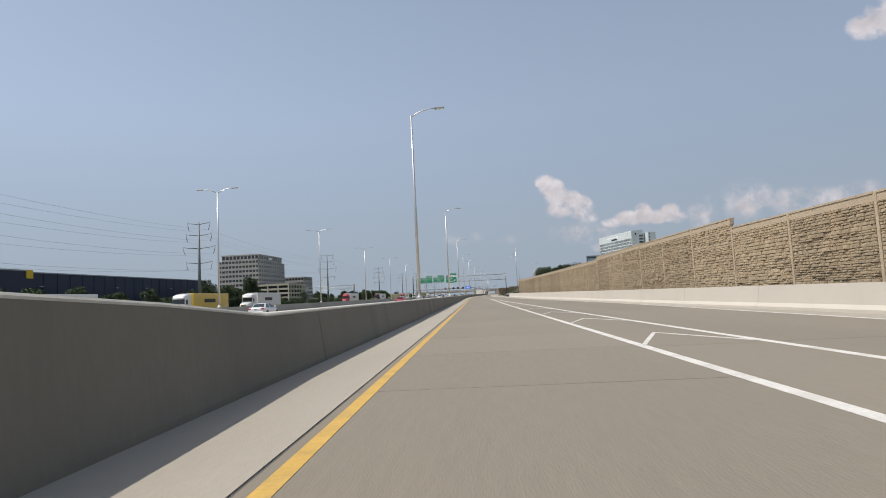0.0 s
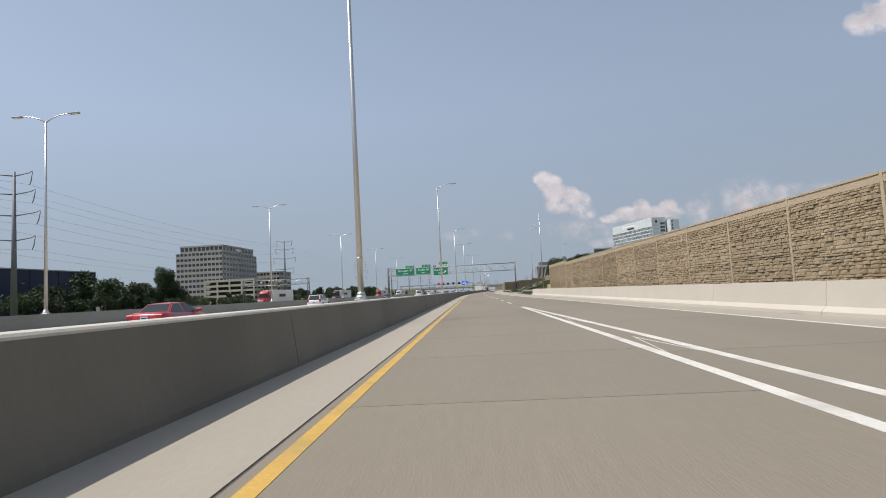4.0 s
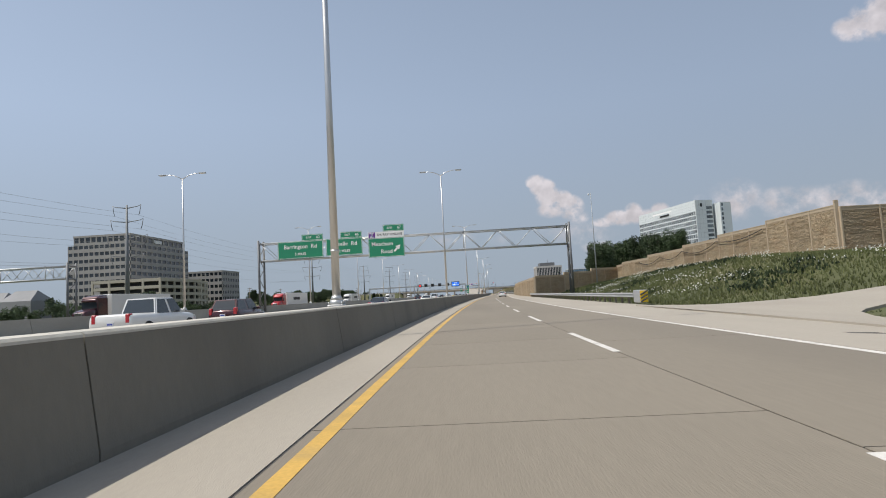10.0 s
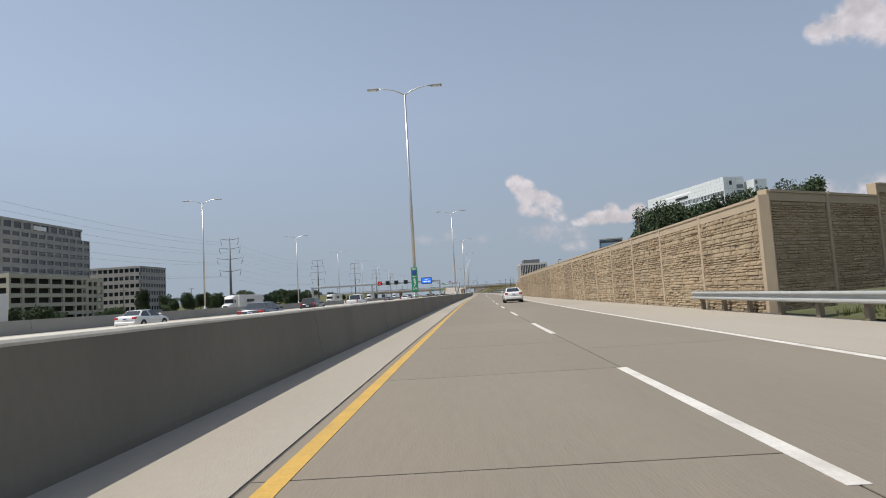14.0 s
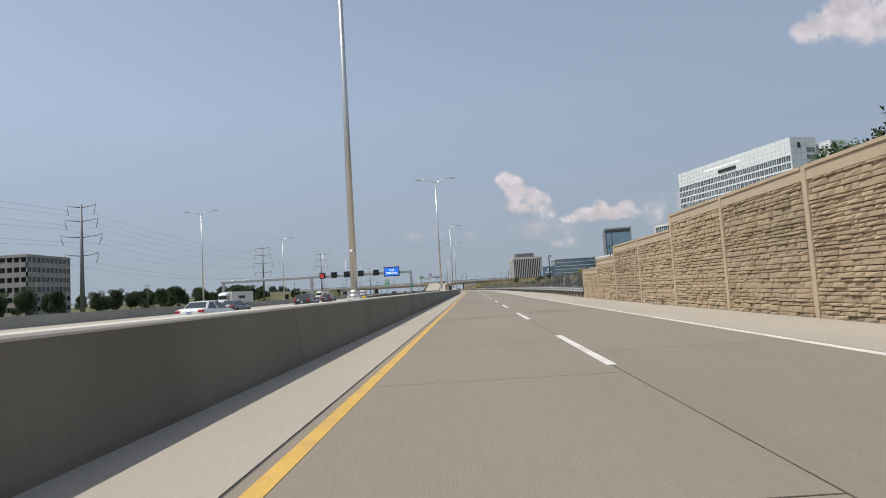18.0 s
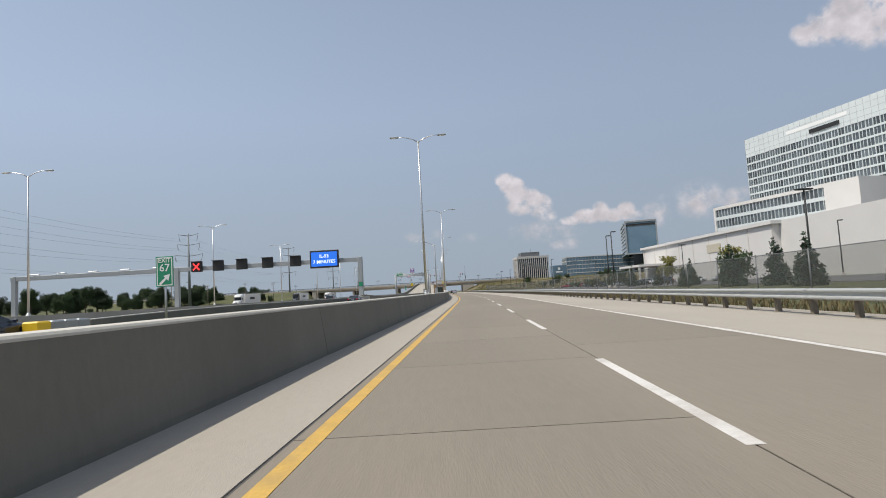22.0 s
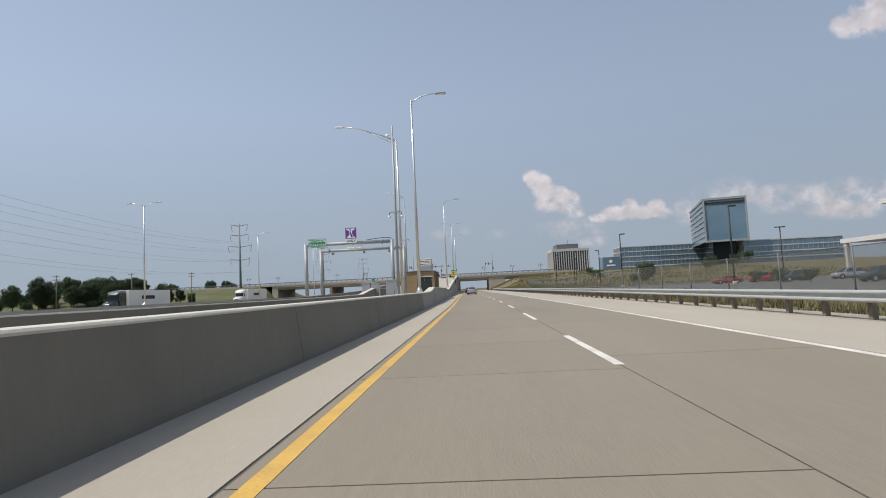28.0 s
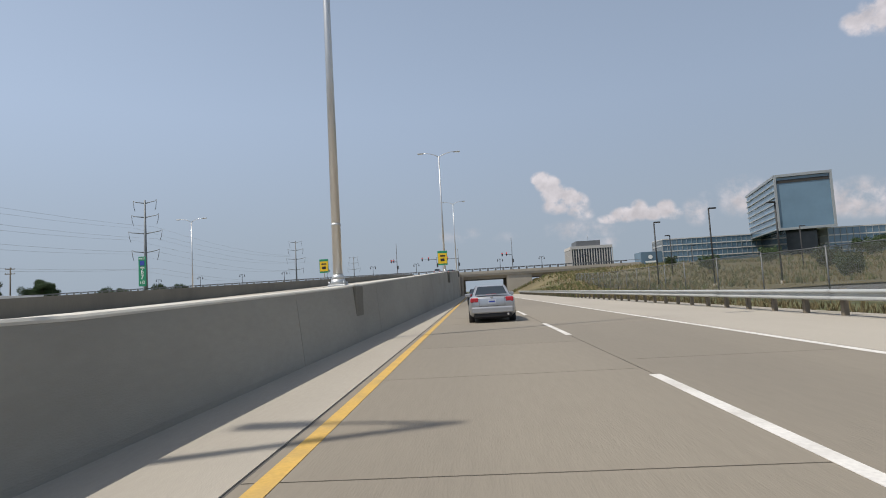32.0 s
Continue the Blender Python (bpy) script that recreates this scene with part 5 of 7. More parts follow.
part("roof_band", boxes((-4.5, hl * 0.73, -0.2, 16, 32.6, 34.0)), M["hotel"], wing, at=wm)
part("end_wall", boxes((-5.2, -3.95, -0.2, 16, 0, 34.0)), M["hotel"], wing, at=wm)
part("stair_block", boxes((hl * 0.70, hl * 0.86, -6, 12, 0, 33)), M["hotel"], wing, at=wm)
hall = thing("convention_hall", label="long low white convention hall with a flat roof", category="building")
part("hall", boxes((94, 158, 640, 736, -0.3, 13.8)), M["hotel"], hall)
part("roof_edge", boxes((93.2, 158, 639, 737, 13.8, 14.7)), M["hotel"], hall)
part("front_block", boxes((96, 150, 584, 640, -0.3, 14.5)), M["hotel"], hall)
part("wall_grille", boxes((93.8, 94.05, 668, 677, 8.6, 11.2)), M["garage"], hall, "beige wall grille")
part("window_strip", boxes((95.8, 96.05, 586, 600, 6.0, 11.5)), M["glass_dark"], hall, "dark window strip")
for i in range(9):
    part("wall_joint", boxes((93.9, 94.0, 640 + i * 11.8, 640.25 + i * 11.8, 0, 13.7)), M["parapet"], hall)
part("canopy", boxes((82, 94, 708, 732, 6.2, 7.0)), M["hotel"], hall)
for yy in (709, 720, 731):
    part("canopy_post", boxes((82.2, 82.8, yy - 0.3, yy + 0.3, -0.3, 6.2)), M["hotel"], hall)

# glass headquarters: a raised block over long bars
def glass_block(name, x0, x1, y0, y1, z0, z1, turn, label, rows, cols, open_front=False):
    t = thing(name, at=(x0, y0, 0), label=label, category="building", turn=turn)
    w, d = x1 - x0, y1 - y0
    part("body", boxes((0.3, w - 0.3, 0.3, d - 0.3, z0, z1)), M["glass_blue"], t)
    rh = (z1 - z0) / rows
    for r in range(rows + 1):
        z = z0 + r * rh
        part("floor_edge", boxes((0, w, 0, d, z - 0.35, z + 0.35)), M["hotel"] if not open_front else M["grey_paint"], t)
    for c in range(cols + 1):
        part("mullion", boxes((w * c / cols - 0.12, w * c / cols + 0.12, -0.02, 0.3, z0, z1)), M["grey_paint"], t)
    for c in range(2 * cols + 1):
        part("mullion", boxes((-0.02, 0.3, d * c / (2 * cols) - 0.12, d * c / (2 * cols) + 0.12, z0, z1)), M["grey_paint"], t)
    return t


glass_block("glass_office_bar", 152, 232, 1150, 1175, 0, 32, 0, "long blue glass office block with white floor edges", 7, 22)
glass_block("glass_office_bar", 225, 300, 1070, 1095, 0, 27.5, 0, "long blue glass office block with white floor edges", 6, 20)
low = thing("glass_office_annex", label="low blue glass annex with a plain white emblem", category="building")
part("body", boxes((136, 153, 1152, 1170, 0, 23.5)), M["glass_blue"], low)
part("emblem", rods(((143, 1151.9, 19.5), (143, 1151.7, 19.5), 1.6), n=16), M["sign_white"], low)
part("name_bar", boxes((139, 147, 1151.8, 1151.95, 15.2, 16.6)), M["sign_white"], low)
cant = thing("cantilever_block", at=(196.4, 1070, 0), label="raised silver-framed glass block jutting over the office", category="building", turn=-14.5)
cw, cd_ = 31.0, 88.0
part("body", boxes((0.8, cw - 0.8, 1.2, cd_, 28.5, 60.0)), M["glass_blue"], cant)
for x in (0, cw - 1.2):
    part("frame_side", boxes((x, x + 1.2, 0, 1.4, 27.5, 61.5)), M["grey_paint"], cant)
for z in (27.5, 60.2):
    part("frame_bar", boxes((0, cw, -0.01, 1.4, z, z + 1.4)), M["grey_paint"], cant)
part("louvre_slot", boxes((1.6, cw - 1.6, 0.9, 1.25, 56.5, 58.4)), M["void"], cant)
for r in range(9):
    part("floor_edge", boxes((-0.05, 0.75, 1.4, cd_, 28.2 + r * 4.0, 28.9 + r * 4.0)), M["galv"], cant)
part("roof", boxes((0, cw, 0, cd_, 61.0, 61.8)), M["grey_paint"], cant)
part("stem", boxes((7, cw - 7, 14, cd_, 0, 28.2)), M["glass_dark"], cant, "dark recessed glass storeys below")

# brown office tower with white fins
fin = thing("finned_tower", label="brown office tower with close white vertical fins", category="building")
tx0, tx1, ty0, ty1 = 141.0, 197.0, 1500.0, 1556.0
part("core", boxes((tx0 + 1.2, tx1 - 1.2, ty0 + 1.2, ty1, 0, 51)), M["glass_dark"], fin)
for i in range(17):
    x = tx0 + (tx1 - tx0) * i / 16
    part("fin", boxes((x - 0.55, x + 0.55, ty0, ty0 + 1.3, 0, 50.5)), M["brown_tower"], fin)
for i in range(15):
    y = ty0 + (ty1 - ty0) * i / 14
    part("fin", boxes((tx0, tx0 + 1.3, y - 0.7, y + 0.7, 0, 50.5)), M["brown_tower"], fin)
part("cornice", boxes((tx0 - 0.4, tx1 + 0.4, ty0 - 0.4, ty1, 50.5, 54.5)), M["brown_tower"], fin)
part("penthouse", boxes((tx0 + 9, tx1 - 14, ty0 + 8, ty1 - 10, 54.5, 62.0)), M["dark_steel"], fin)
part("aerial", rods(((170, 1525, 60), (170, 1525, 70), 0.25), n=6), M["dark_steel"], fin)

# equipment building behind the blue patrol sign, with its yard wall
eqp = thing("equipment_building", at=(20.8, 218.0, 0), label="tan equipment building with a white fascia roof", category="building", turn=11.3)
part("wall", boxes((0, 22, 0, 10.7, 0.3, 4.35)), M["stone_post"], eqp)
part("roof", boxes((-0.7, 22.6, -0.8, 11.4, 4.35, 4.9), bevel=0.03), M["hotel"], eqp, "white flat roof with a deep fascia")
part("gutter", boxes((-0.76, 22.66, -0.86, 11.46, 4.9, 4.97)), M["galv"], eqp)
glazing = part("window", boxes((-0.06, 0.02, 0.3, 3.9, 1.9, 4.2)), M["glass_dark"], eqp, "dark full-height glazing")
for yy in (0.25, 1.5, 2.7, 3.9):
    part("window_frame", boxes((-0.10, -0.05, yy, yy + 0.08, 1.9, 4.2)), M["galv"], glazing)
unit = part("air_conditioner", boxes((-0.45, 0.0, 5.6, 6.4, 3.2, 3.8), bevel=0.03), M["parapet"], eqp, "pale window air-conditioning unit")
for i in range(5):
    part("grille_slat", boxes((-0.47, -0.44, 5.68, 6.32, 3.28 + i * 0.1, 3.32 + i * 0.1)), M["grey_paint"], unit)
part("service_door", boxes((-0.05, 0.02, 8.7, 9.7, 1.0, 3.3)), M["hotel"], eqp, "white metal door")
part("door_pane", boxes((-0.07, -0.04, 8.95, 9.45, 1.2, 2.2)), M["glass_dark"], eqp)
part("dark_door", boxes((4.4, 7.2, -0.06, 0.02, 0.6, 3.4)), M["glass_dark"], eqp)
for i in range(4):
    part("louvre", boxes((9 + i * 3, 11 + i * 3, -0.05, 0.02, 1.6, 3.6)), M["grey_paint"], eqp)
yard = thing("yard_wall", label="low tan concrete yard wall on the bank", category="wall", kind="structure")
for (xa, ya), (xb, yb) in (((15.5, 224.0), (17.4, 213.2)), ((17.4, 213.2), (26, 212.6)), ((26, 212.6), (40, 212.0))):
    n = 3
    for i in range(n):
        a, b = Vector((xa, ya, 0)).lerp(Vector((xb, yb, 0)), i / n), Vector((xa, ya, 0)).lerp(Vector((xb, yb, 0)), (i + 1) / n)
        w = (b - a).normalized()
        part("wall_length", boxes((0.01, (b - a).length - 0.01, -0.15, 0.15, 0.1, 1.85), bevel=0.02), M["stone_post"], yard, at=Matrix.Translation(a) @ Matrix.Rotation(math.atan2(w.y, w.x), 4, "Z"))

# ---- plaza on the exit ramp ----
pm = thing("ramp_slab", label="pale concrete exit ramp climbing to the bridge", category="road", kind="structure")


def ramp_z(v):
    return ramp(v, (560, 0.0), (690, 0.25), (716, 0.65), (730, 0.92), (748, 1.58), (783, 2.85), (852, 5.55), (905, 7.2))


def ramp_u(v):
    return ramp(v, (560, -15), (690, -15.5), (740, -14.6), (905, -14.6))


part("ramp_deck", sweep(lambda v: ((ramp_u(v) - 5.2, -0.3), (ramp(v, (690, ramp_u(690) + 5.5), (716, -4.1), (905, -4.1)), -0.3), (ramp(v, (690, ramp_u(690) + 5.5), (716, -4.1), (905, -4.1)), ramp_z(v)), (ramp_u(v) - 5.2, ramp_z(v))), steps(600, 905, 6)), M["shoulder"], pm)
part("ramp_side_wall", sweep(lambda v: ((ramp_u(v) - 5.8, -0.3), (ramp_u(v) - 5.2, -0.3), (ramp_u(v) - 5.25, ramp_z(v) + 0.9), (ramp_u(v) - 5.7, ramp_z(v) + 0.9)), steps(612, 905, 6)), M["barrier"], pm, "grey concrete ramp parapet")
part("yard_slab", sweep(((-9.7, -0.3), (-4.1, -0.3), (-4.1, 0.15), (-9.7, 0.15)), steps(650, 712, 10)), M["shoulder"], pm)

shed = thing("equipment_shed", label="brown pebble-faced equipment shed with roof ventilators", category="building")
sx0, sx1, sy0, sy1, sh = 3.85, 7.4, 694.3, 704.4, 3.62
sm = (sx0 + sx1) / 2
bm = bmesh.new()
gable = [(sx0, 0.1), (sx1, 0.1), (sx1, sh), (sm, sh + 0.10), (sx0, sh)]
ends = [[bm.verts.new((x, y, z)) for x, z in gable] for y in (sy0 + 0.06, sy1)]
bm.faces.new(ends[0]), bm.faces.new(ends[1][::-1])
for k in range(5):
    bm.faces.new((ends[0][k], ends[0][(k + 1) % 5], ends[1][(k + 1) % 5], ends[1][k]))
part("wall", bm, M["shed_panel"], shed)
for a, b, top in ((sx0 + 0.01, sx0 + 1.32, sh + 0.03), (sx0 + 1.34, sx0 + 2.1, sh + 0.06), (sx0 + 2.12, sx1 - 0.02, sh + 0.02)):
    part("front_panel", boxes((a, b, sy0, sy0 + 0.06, 3.06 if b < sx1 - 0.3 and a > sx0 + 1 else 0.1, top)) if not (a > sx0 + 2) else boxes((a, b, sy0, sy0 + 0.06, 3.06, top), (sx1 - 0.32, b, sy0, sy0 + 0.06, 0.1, 3.06)), M["shed"], shed, "speckled pebble facing")
bm = bmesh.new()
roof = [(sx0 - 0.1, sh), (sm, sh + 0.10), (sx1 + 0.1, sh), (sx1 + 0.1, sh + 0.12), (sm, sh + 0.22), (sx0 - 0.1, sh + 0.12)]
ends = [[bm.verts.new((x, y, z)) for x, z in roof] for y in (sy0 - 0.1, sy1 + 0.1)]
bm.faces.new(ends[0]), bm.faces.new(ends[1][::-1])
for k in range(6):
    bm.faces.new((ends[0][k], ends[0][(k + 1) % 6], ends[1][(k + 1) % 6], ends[1][k]))
part("roof", bm, M["dark_steel"], shed, "dark metal roof edge")
for a, b in ((sx0 + 1.34, sx0 + 2.3), (sx0 + 2.32, sx1 - 0.33)):
    leaf_ = part("door", boxes((a, b, sy0 - 0.01, sy0 + 0.05, 0.2, 2.96), bevel=0.008), M["door_green"], shed, "dark green double-leaf door")
    part("hinge", boxes((b - 0.06, b - 0.02, sy0 - 0.03, sy0, 2.5, 2.66)), M["galv"], leaf_)
part("lintel", boxes((sx0 + 1.25, sx1 - 0.26, sy0 - 0.08, sy0 + 0.05, 2.96, 3.06)), M["hotel"], shed, "white drip lintel")
lamp_ = part("wall_lamp", boxes((sx0 + 1.62, sx0 + 1.86, sy0 - 0.2, sy0, 3.28, 3.58), bevel=0.03), M["dark_steel"], shed)
part("lamp_lens", boxes((sx0 + 1.64, sx0 + 1.84, sy0 - 0.215, sy0 - 0.18, 3.3, 3.42)), M["parapet"], lamp_)
part("camera_bracket", rods(((sx0, sy0 + 0.2, 3.0), (sx0 - 0.4, sy0 + 0.1, 2.95), 0.03), ((sx0 - 0.4, sy0 + 0.1, 2.95), (sx0 - 0.4, sy0 + 0.1, 2.78), 0.07), n=8), M["black"], shed)
for yy in (sy0 + 0.9, sy0 + 2.3, sy0 + 3.7, sy0 + 5.1, sy0 + 6.4, sy0 + 7.6, sy0 + 8.8):
    part("control_joint", boxes((sx1 - 0.01, sx1 + 0.004, yy, yy + 0.012, 0.2, sh)), M["timber"], shed)
part("side_lamp", boxes((sx1, sx1 + 0.14, sy0 + 4.8, sy0 + 5.0, 3.05, 3.3), bevel=0.02), M["dark_steel"], shed)
louvre_ = part("side_louvre", boxes((sx1 - 0.01, sx1 + 0.06, sy0 + 5.9, sy0 + 6.5, 3.02, 3.42), bevel=0.01), M["grey_paint"], shed, "grey wall louvre")
for k in range(4):
    part("louvre_blade", boxes((sx1 + 0.055, sx1 + 0.075, sy0 + 5.94, sy0 + 6.46, 3.06 + k * 0.09, 3.10 + k * 0.09)), M["dark_steel"], louvre_)
part("side_camera", boxes((sx1, sx1 + 0.22, sy0 + 6.8, sy0 + 6.96, 3.22, 3.45), bevel=0.02), M["black"], shed)
VX0, VX1, VY0, VY1, VZ = 5.2, 6.95, 694.55, 696.1, sh + 0.2
hood = part("ventilation_hood", boxes((VX0, VX1, VY0, VY1, VZ, VZ + 0.6)), M["galv"], shed, "grey louvred ventilation stack")
part("skirt", boxes((VX0 - 0.12, VX1 + 0.12, VY0 - 0.12, VY1 + 0.12, VZ - 0.12, VZ + 0.04), bevel=0.03), M["alloy"], hood)
for k in range(5):
    part("louvre_blade", boxes((VX0 - 0.14 + 0.01 * k, VX1 + 0.14 - 0.01 * k, VY0 - 0.14 + 0.01 * k, VY1 + 0.14 - 0.01 * k, VZ + 0.6 + k * 0.19, VZ + 0.72 + k * 0.19), bevel=0.03), M["hotel"], hood)
part("louvre_core", boxes((VX0 + 0.12, VX1 - 0.12, VY0 + 0.12, VY1 - 0.12, VZ + 0.55, VZ + 1.5)), M["dark_steel"], hood)
RX, RY = 6.68, 698.7
vent = part("exhaust_fan", boxes((RX - 0.27, RX + 0.27, RY - 0.27, RY + 0.27, sh + 0.05, sh + 0.5), bevel=0.02), M["hotel"], shed, "round ribbed roof exhaust fan")
part("fan_drum", rods(((RX, RY, sh + 0.48), (RX, RY, sh + 0.62), 0.27, 0.38), ((RX, RY, sh + 0.62), (RX, RY, sh + 1.06), 0.38, 0.38), ((RX, RY, sh + 1.06), (RX, RY, sh + 1.3), 0.29, 0.29), n=24), M["hotel"], vent)
for z in (0.66, 0.86, 1.05, 1.28):
    part("fan_band", rods(((RX, RY, sh + z), (RX, RY, sh + z + 0.03), 0.40 if z < 1.2 else 0.31), n=24), M["galv"], vent)
cab_label = "grey steel equipment cabinet behind the barrier"
for u, v in ((-10.9, 681.0), (-9.95, 681.0), (-7.0, 671.5)):
    t = thing("equipment_cabinet", at=tuple(at_road(u, v, 0.15)), label=cab_label, category="cabinet", group="equipment cabinets")
    part("body", boxes((-0.42, 0.42, -0.35, 0.35, 0, 2.15), bevel=0.02), M["galv"], t)
    part("lid", boxes((-0.48, 0.48, -0.41, 0.41, 2.15, 2.22), bevel=0.02), M["grey_paint"], t)
    part("door", boxes((-0.38, 0.38, -0.365, -0.345, 0.1, 2.05)), M["grey_paint"], t)
    part("handle", boxes((0.26, 0.30, -0.39, -0.36, 1.0, 1.2)), M["dark_steel"], t)


def pipe_gantry(y, xl, xr, z, label):
    t = thing("toll_gantry", label=label, category="toll gantry", group="toll gantries")
    part("beam", rods(((xl, y, z), (xr, y, z), 0.22), n=14), M["grey_paint"], t)
    for x in (xl, xr):
        part("column", rods(((x, y, 0.0), (x, y, z + 0.2), 0.24), n=14), M["grey_paint"], t)
        part("base", boxes((x - 0.4, x + 0.4, y - 0.4, y + 0.4, -0.1, 0.5), bevel=0.03), M["parapet"], t)
    for x in (xl + 1.3, xr - 1.3):
        part("flange", rods(((x - 0.08, y, z), (x + 0.08, y, z), 0.34), n=14), M["grey_paint"], t)
    return t


g1 = pipe_gantry(696.4, -9.7, 1.85, 8.0, "grey pipe gantry with toll antennas and signs")
g2 = pipe_gantry(706.0, -10.2, 2.3, 7.85, "grey pipe gantry with cameras over the ramp")
for x in (-3.4, -2.2):
    part("antenna", boxes((x - 0.45, x + 0.45, 695.2, 696.6, 7.2, 7.32), bevel=0.03), M["sign_white"], g1, "flat white toll antenna")
    part("bracket", rods(((x, 696.2, 7.3), (x, 696.4, 7.8), 0.04), n=6), M["galv"], g1)
for x in (-8.3, -3.6, 0.2):
    part("camera", boxes((x - 0.15, x + 0.15, 705.5, 706.0, 7.25, 7.55), bevel=0.03), M["dark_steel"], g2)
part("conduit", tube(bmesh.new(), [(-1.5, 696.2, 8.3), (0.6, 696.2, 8.5), (1.7, 696.3, 8.45), (1.85, 696.3, 8.2)], [0.04] * 4, 6), M["black"], g1)
sign_panel("plaza_sign", -9.2, -6.85, 7.6, 8.75, 696.0, M["sign_green"], "green plaza name sign on the pipe gantry",
           [("MEACHAM RD", -8.02, 8.42, 0.38, M["sign_white"]), ("PLAZA 12 A", -8.02, 7.92, 0.38, M["sign_white"])])
only = thing("lane_use_sign", label="purple emblem sign with a white ONLY strip on the gantry", category="road sign")
part("panel", boxes((-4.2, -2.75, 695.9, 695.96, 8.55, 10.0), bevel=0.01), M["sign_purple"], only)
road_emblem(only, -4.2, 8.55, 1.45, 695.88)
part("strip", boxes((-4.2, -2.75, 695.9, 695.96, 8.0, 8.5)), M["sign_white"], only)
part("lettering", lettering("ONLY", 0.46, M["sign_black"], bold=0.006), None, only, at=(-3.47, 695.88, 8.25))


def mast(x, y, z0, h, label, left_arm=0.0, cams=False, cam_z=7.5, rise=0.65):
    t = thing("plaza_mast", at=(x, y, z0), label=label, category="pole", group="plaza masts")
    part("mast", rods(((0, 0, 0), (0, 0, h), 0.15, 0.08), n=12), M["grey_paint"] if cams else M["pole"], t)
    part("base", boxes((-0.35, 0.35, -0.35, 0.35, -0.6, 0.1), bevel=0.03), M["parapet"], t)
    if left_arm:
        part("arm", tube(bmesh.new(), [(0, 0, h - 0.1), (-left_arm * 0.3, 0, h - 0.1 + rise * 0.42), (-left_arm * 0.7, 0, h - 0.1 + rise * 0.86), (-left_arm, 0, h - 0.1 + rise)], [0.07, 0.06, 0.05, 0.04], 8), M["pole"], t)
        part("arm_stay", rods(((0, 0, h - 0.5), (-left_arm * 0.6, 0, h - 0.1 + rise * 0.75), 0.02), n=6), M["pole"], t)
        part("luminaire", boxes((-left_arm - 0.75, -left_arm + 0.05, -0.16, 0.16, h + rise - 0.18, h + rise - 0.02), bevel=0.04), M["sign_white"], t)
    if cams and not left_arm:
        part("top_arm", rods(((0, 0, h - 0.9), (-0.5, 0, h - 0.9), 0.035), n=6), M["galv"], t)
        part("top_dome_camera", rods(((-0.5, 0, h - 1.2), (-0.5, 0, h - 0.85), 0.10, 0.16), n=12), M["sign_white"], t)
    if cams:
        for s in (-1, 1):
            part("camera_arm", tube(bmesh.new(), [(0, 0, cam_z), (s * 0.25, 0, cam_z + 0.3), (s * 0.55, 0, cam_z + 0.25), (s * 0.6, 0, cam_z - 0.05)], [0.03] * 4, 6), M["black"], t)
            part("dome_camera", rods(((s * 0.6, 0, cam_z - 0.32), (s * 0.6, 0, cam_z - 0.05), 0.09, 0.13), n=10), M["sign_white"], t)
    return t


mast(5.12, 675.6, 0.3, 17.0, "grey camera mast at the ramp nose", cams=True, cam_z=8.3)
mast(5.2, 678.0, 0.3, 16.2, "tall lamp mast with a long arm over the ramp", left_arm=5.4, rise=1.75)
mast(1.65, 715.2, 0.5, 16.3, "lamp mast with twin dome cameras behind the shed", left_arm=2.0, rise=0.95, cams=True, cam_z=9.0)
for v, u in ((787, -3.74), (789.6, -20.1)):
    z = barrier_top(v) if u > -4 else ramp_z(v) + 0.88
    t = thing("advisory_sign", at=tuple(at_road(u, v, z)), label="yellow ramp advisory sign with green edges", category="road sign", group="ramp advisory signs")
    part("post", rods(((0, 0, 0), (0, 0, 2.6), 0.06), n=8), M["galv"], t)
    part("panel", boxes((-0.62, 0.62, -0.16, -0.1, 0.9, 2.75), bevel=0.01), M["sign_green"], t)
    part("yellow_field", boxes((-0.57, 0.57, -0.175, -0.16, 1.1, 2.45)), M["sign_yellow"], t)
    part("legend_bar", boxes((-0.34, 0.34, -0.185, -0.175, 2.0, 2.18)), M["sign_black"], t)
    part("legend_bar", boxes((-0.26, 0.26, -0.185, -0.175, 1.4, 1.75)), M["sign_black"], t)

# ---- bridge over everything ----
bridge = thing("overpass", label="tan concrete overpass with a patterned railing", category="bridge", kind="structure")
bx0, bx1, byn, byf = -330.0, 66.0, 905.0, 934.0
bl = -85.0
part("deck", boxes((bl, bx1, byn, byf, 6.2, 7.35)), M["bridge"], bridge)
part("approach_slab", boxes((bx0, bl - 0.02, byn, byf, 6.9, 7.34)), M["bridge"], bridge)
for i in range(6):
    yy = byn + 1.5 + i * 5.2
    part("girder", boxes((bl, bx1, yy, yy + 0.5, 5.2, 6.2)), M["bridge"], bridge)
part("parapet", boxes((bx0, bx1, byn - 0.15, byn + 0.25, 6.9, 7.8)), M["bridge"], bridge)
part("rail_top", boxes((bx0, bx1, byn - 0.05, byn + 0.1, 8.62, 8.74)), M["dark_steel"], bridge)
post_m = to_mesh("rail_post", boxes((-0.3, 0.3, -0.06, 0.1, 7.8, 8.62)), M["dark_steel"])
bar_m = to_mesh("rail_arch", boxes((-0.75, 0.75, -0.02, 0.04, 8.35, 8.62)), M["dark_steel"])
for i in range(150):
    x = bx0 + 2 + i * 2.6
    part("rail_post", post_m, None, bridge, at=(x, byn, 0))
    part("rail_arch", bar_m, None, bridge, at=(x + 1.3, byn, 0))
for x in (-3.4 - 1.2, 12.1, -36, -68):
    xx = cx(915) + x
    part("pier", boxes((xx - 0.6, xx + 0.6, byn + 1, byf - 1, -0.3, 5.25)), M["bridge"], bridge)
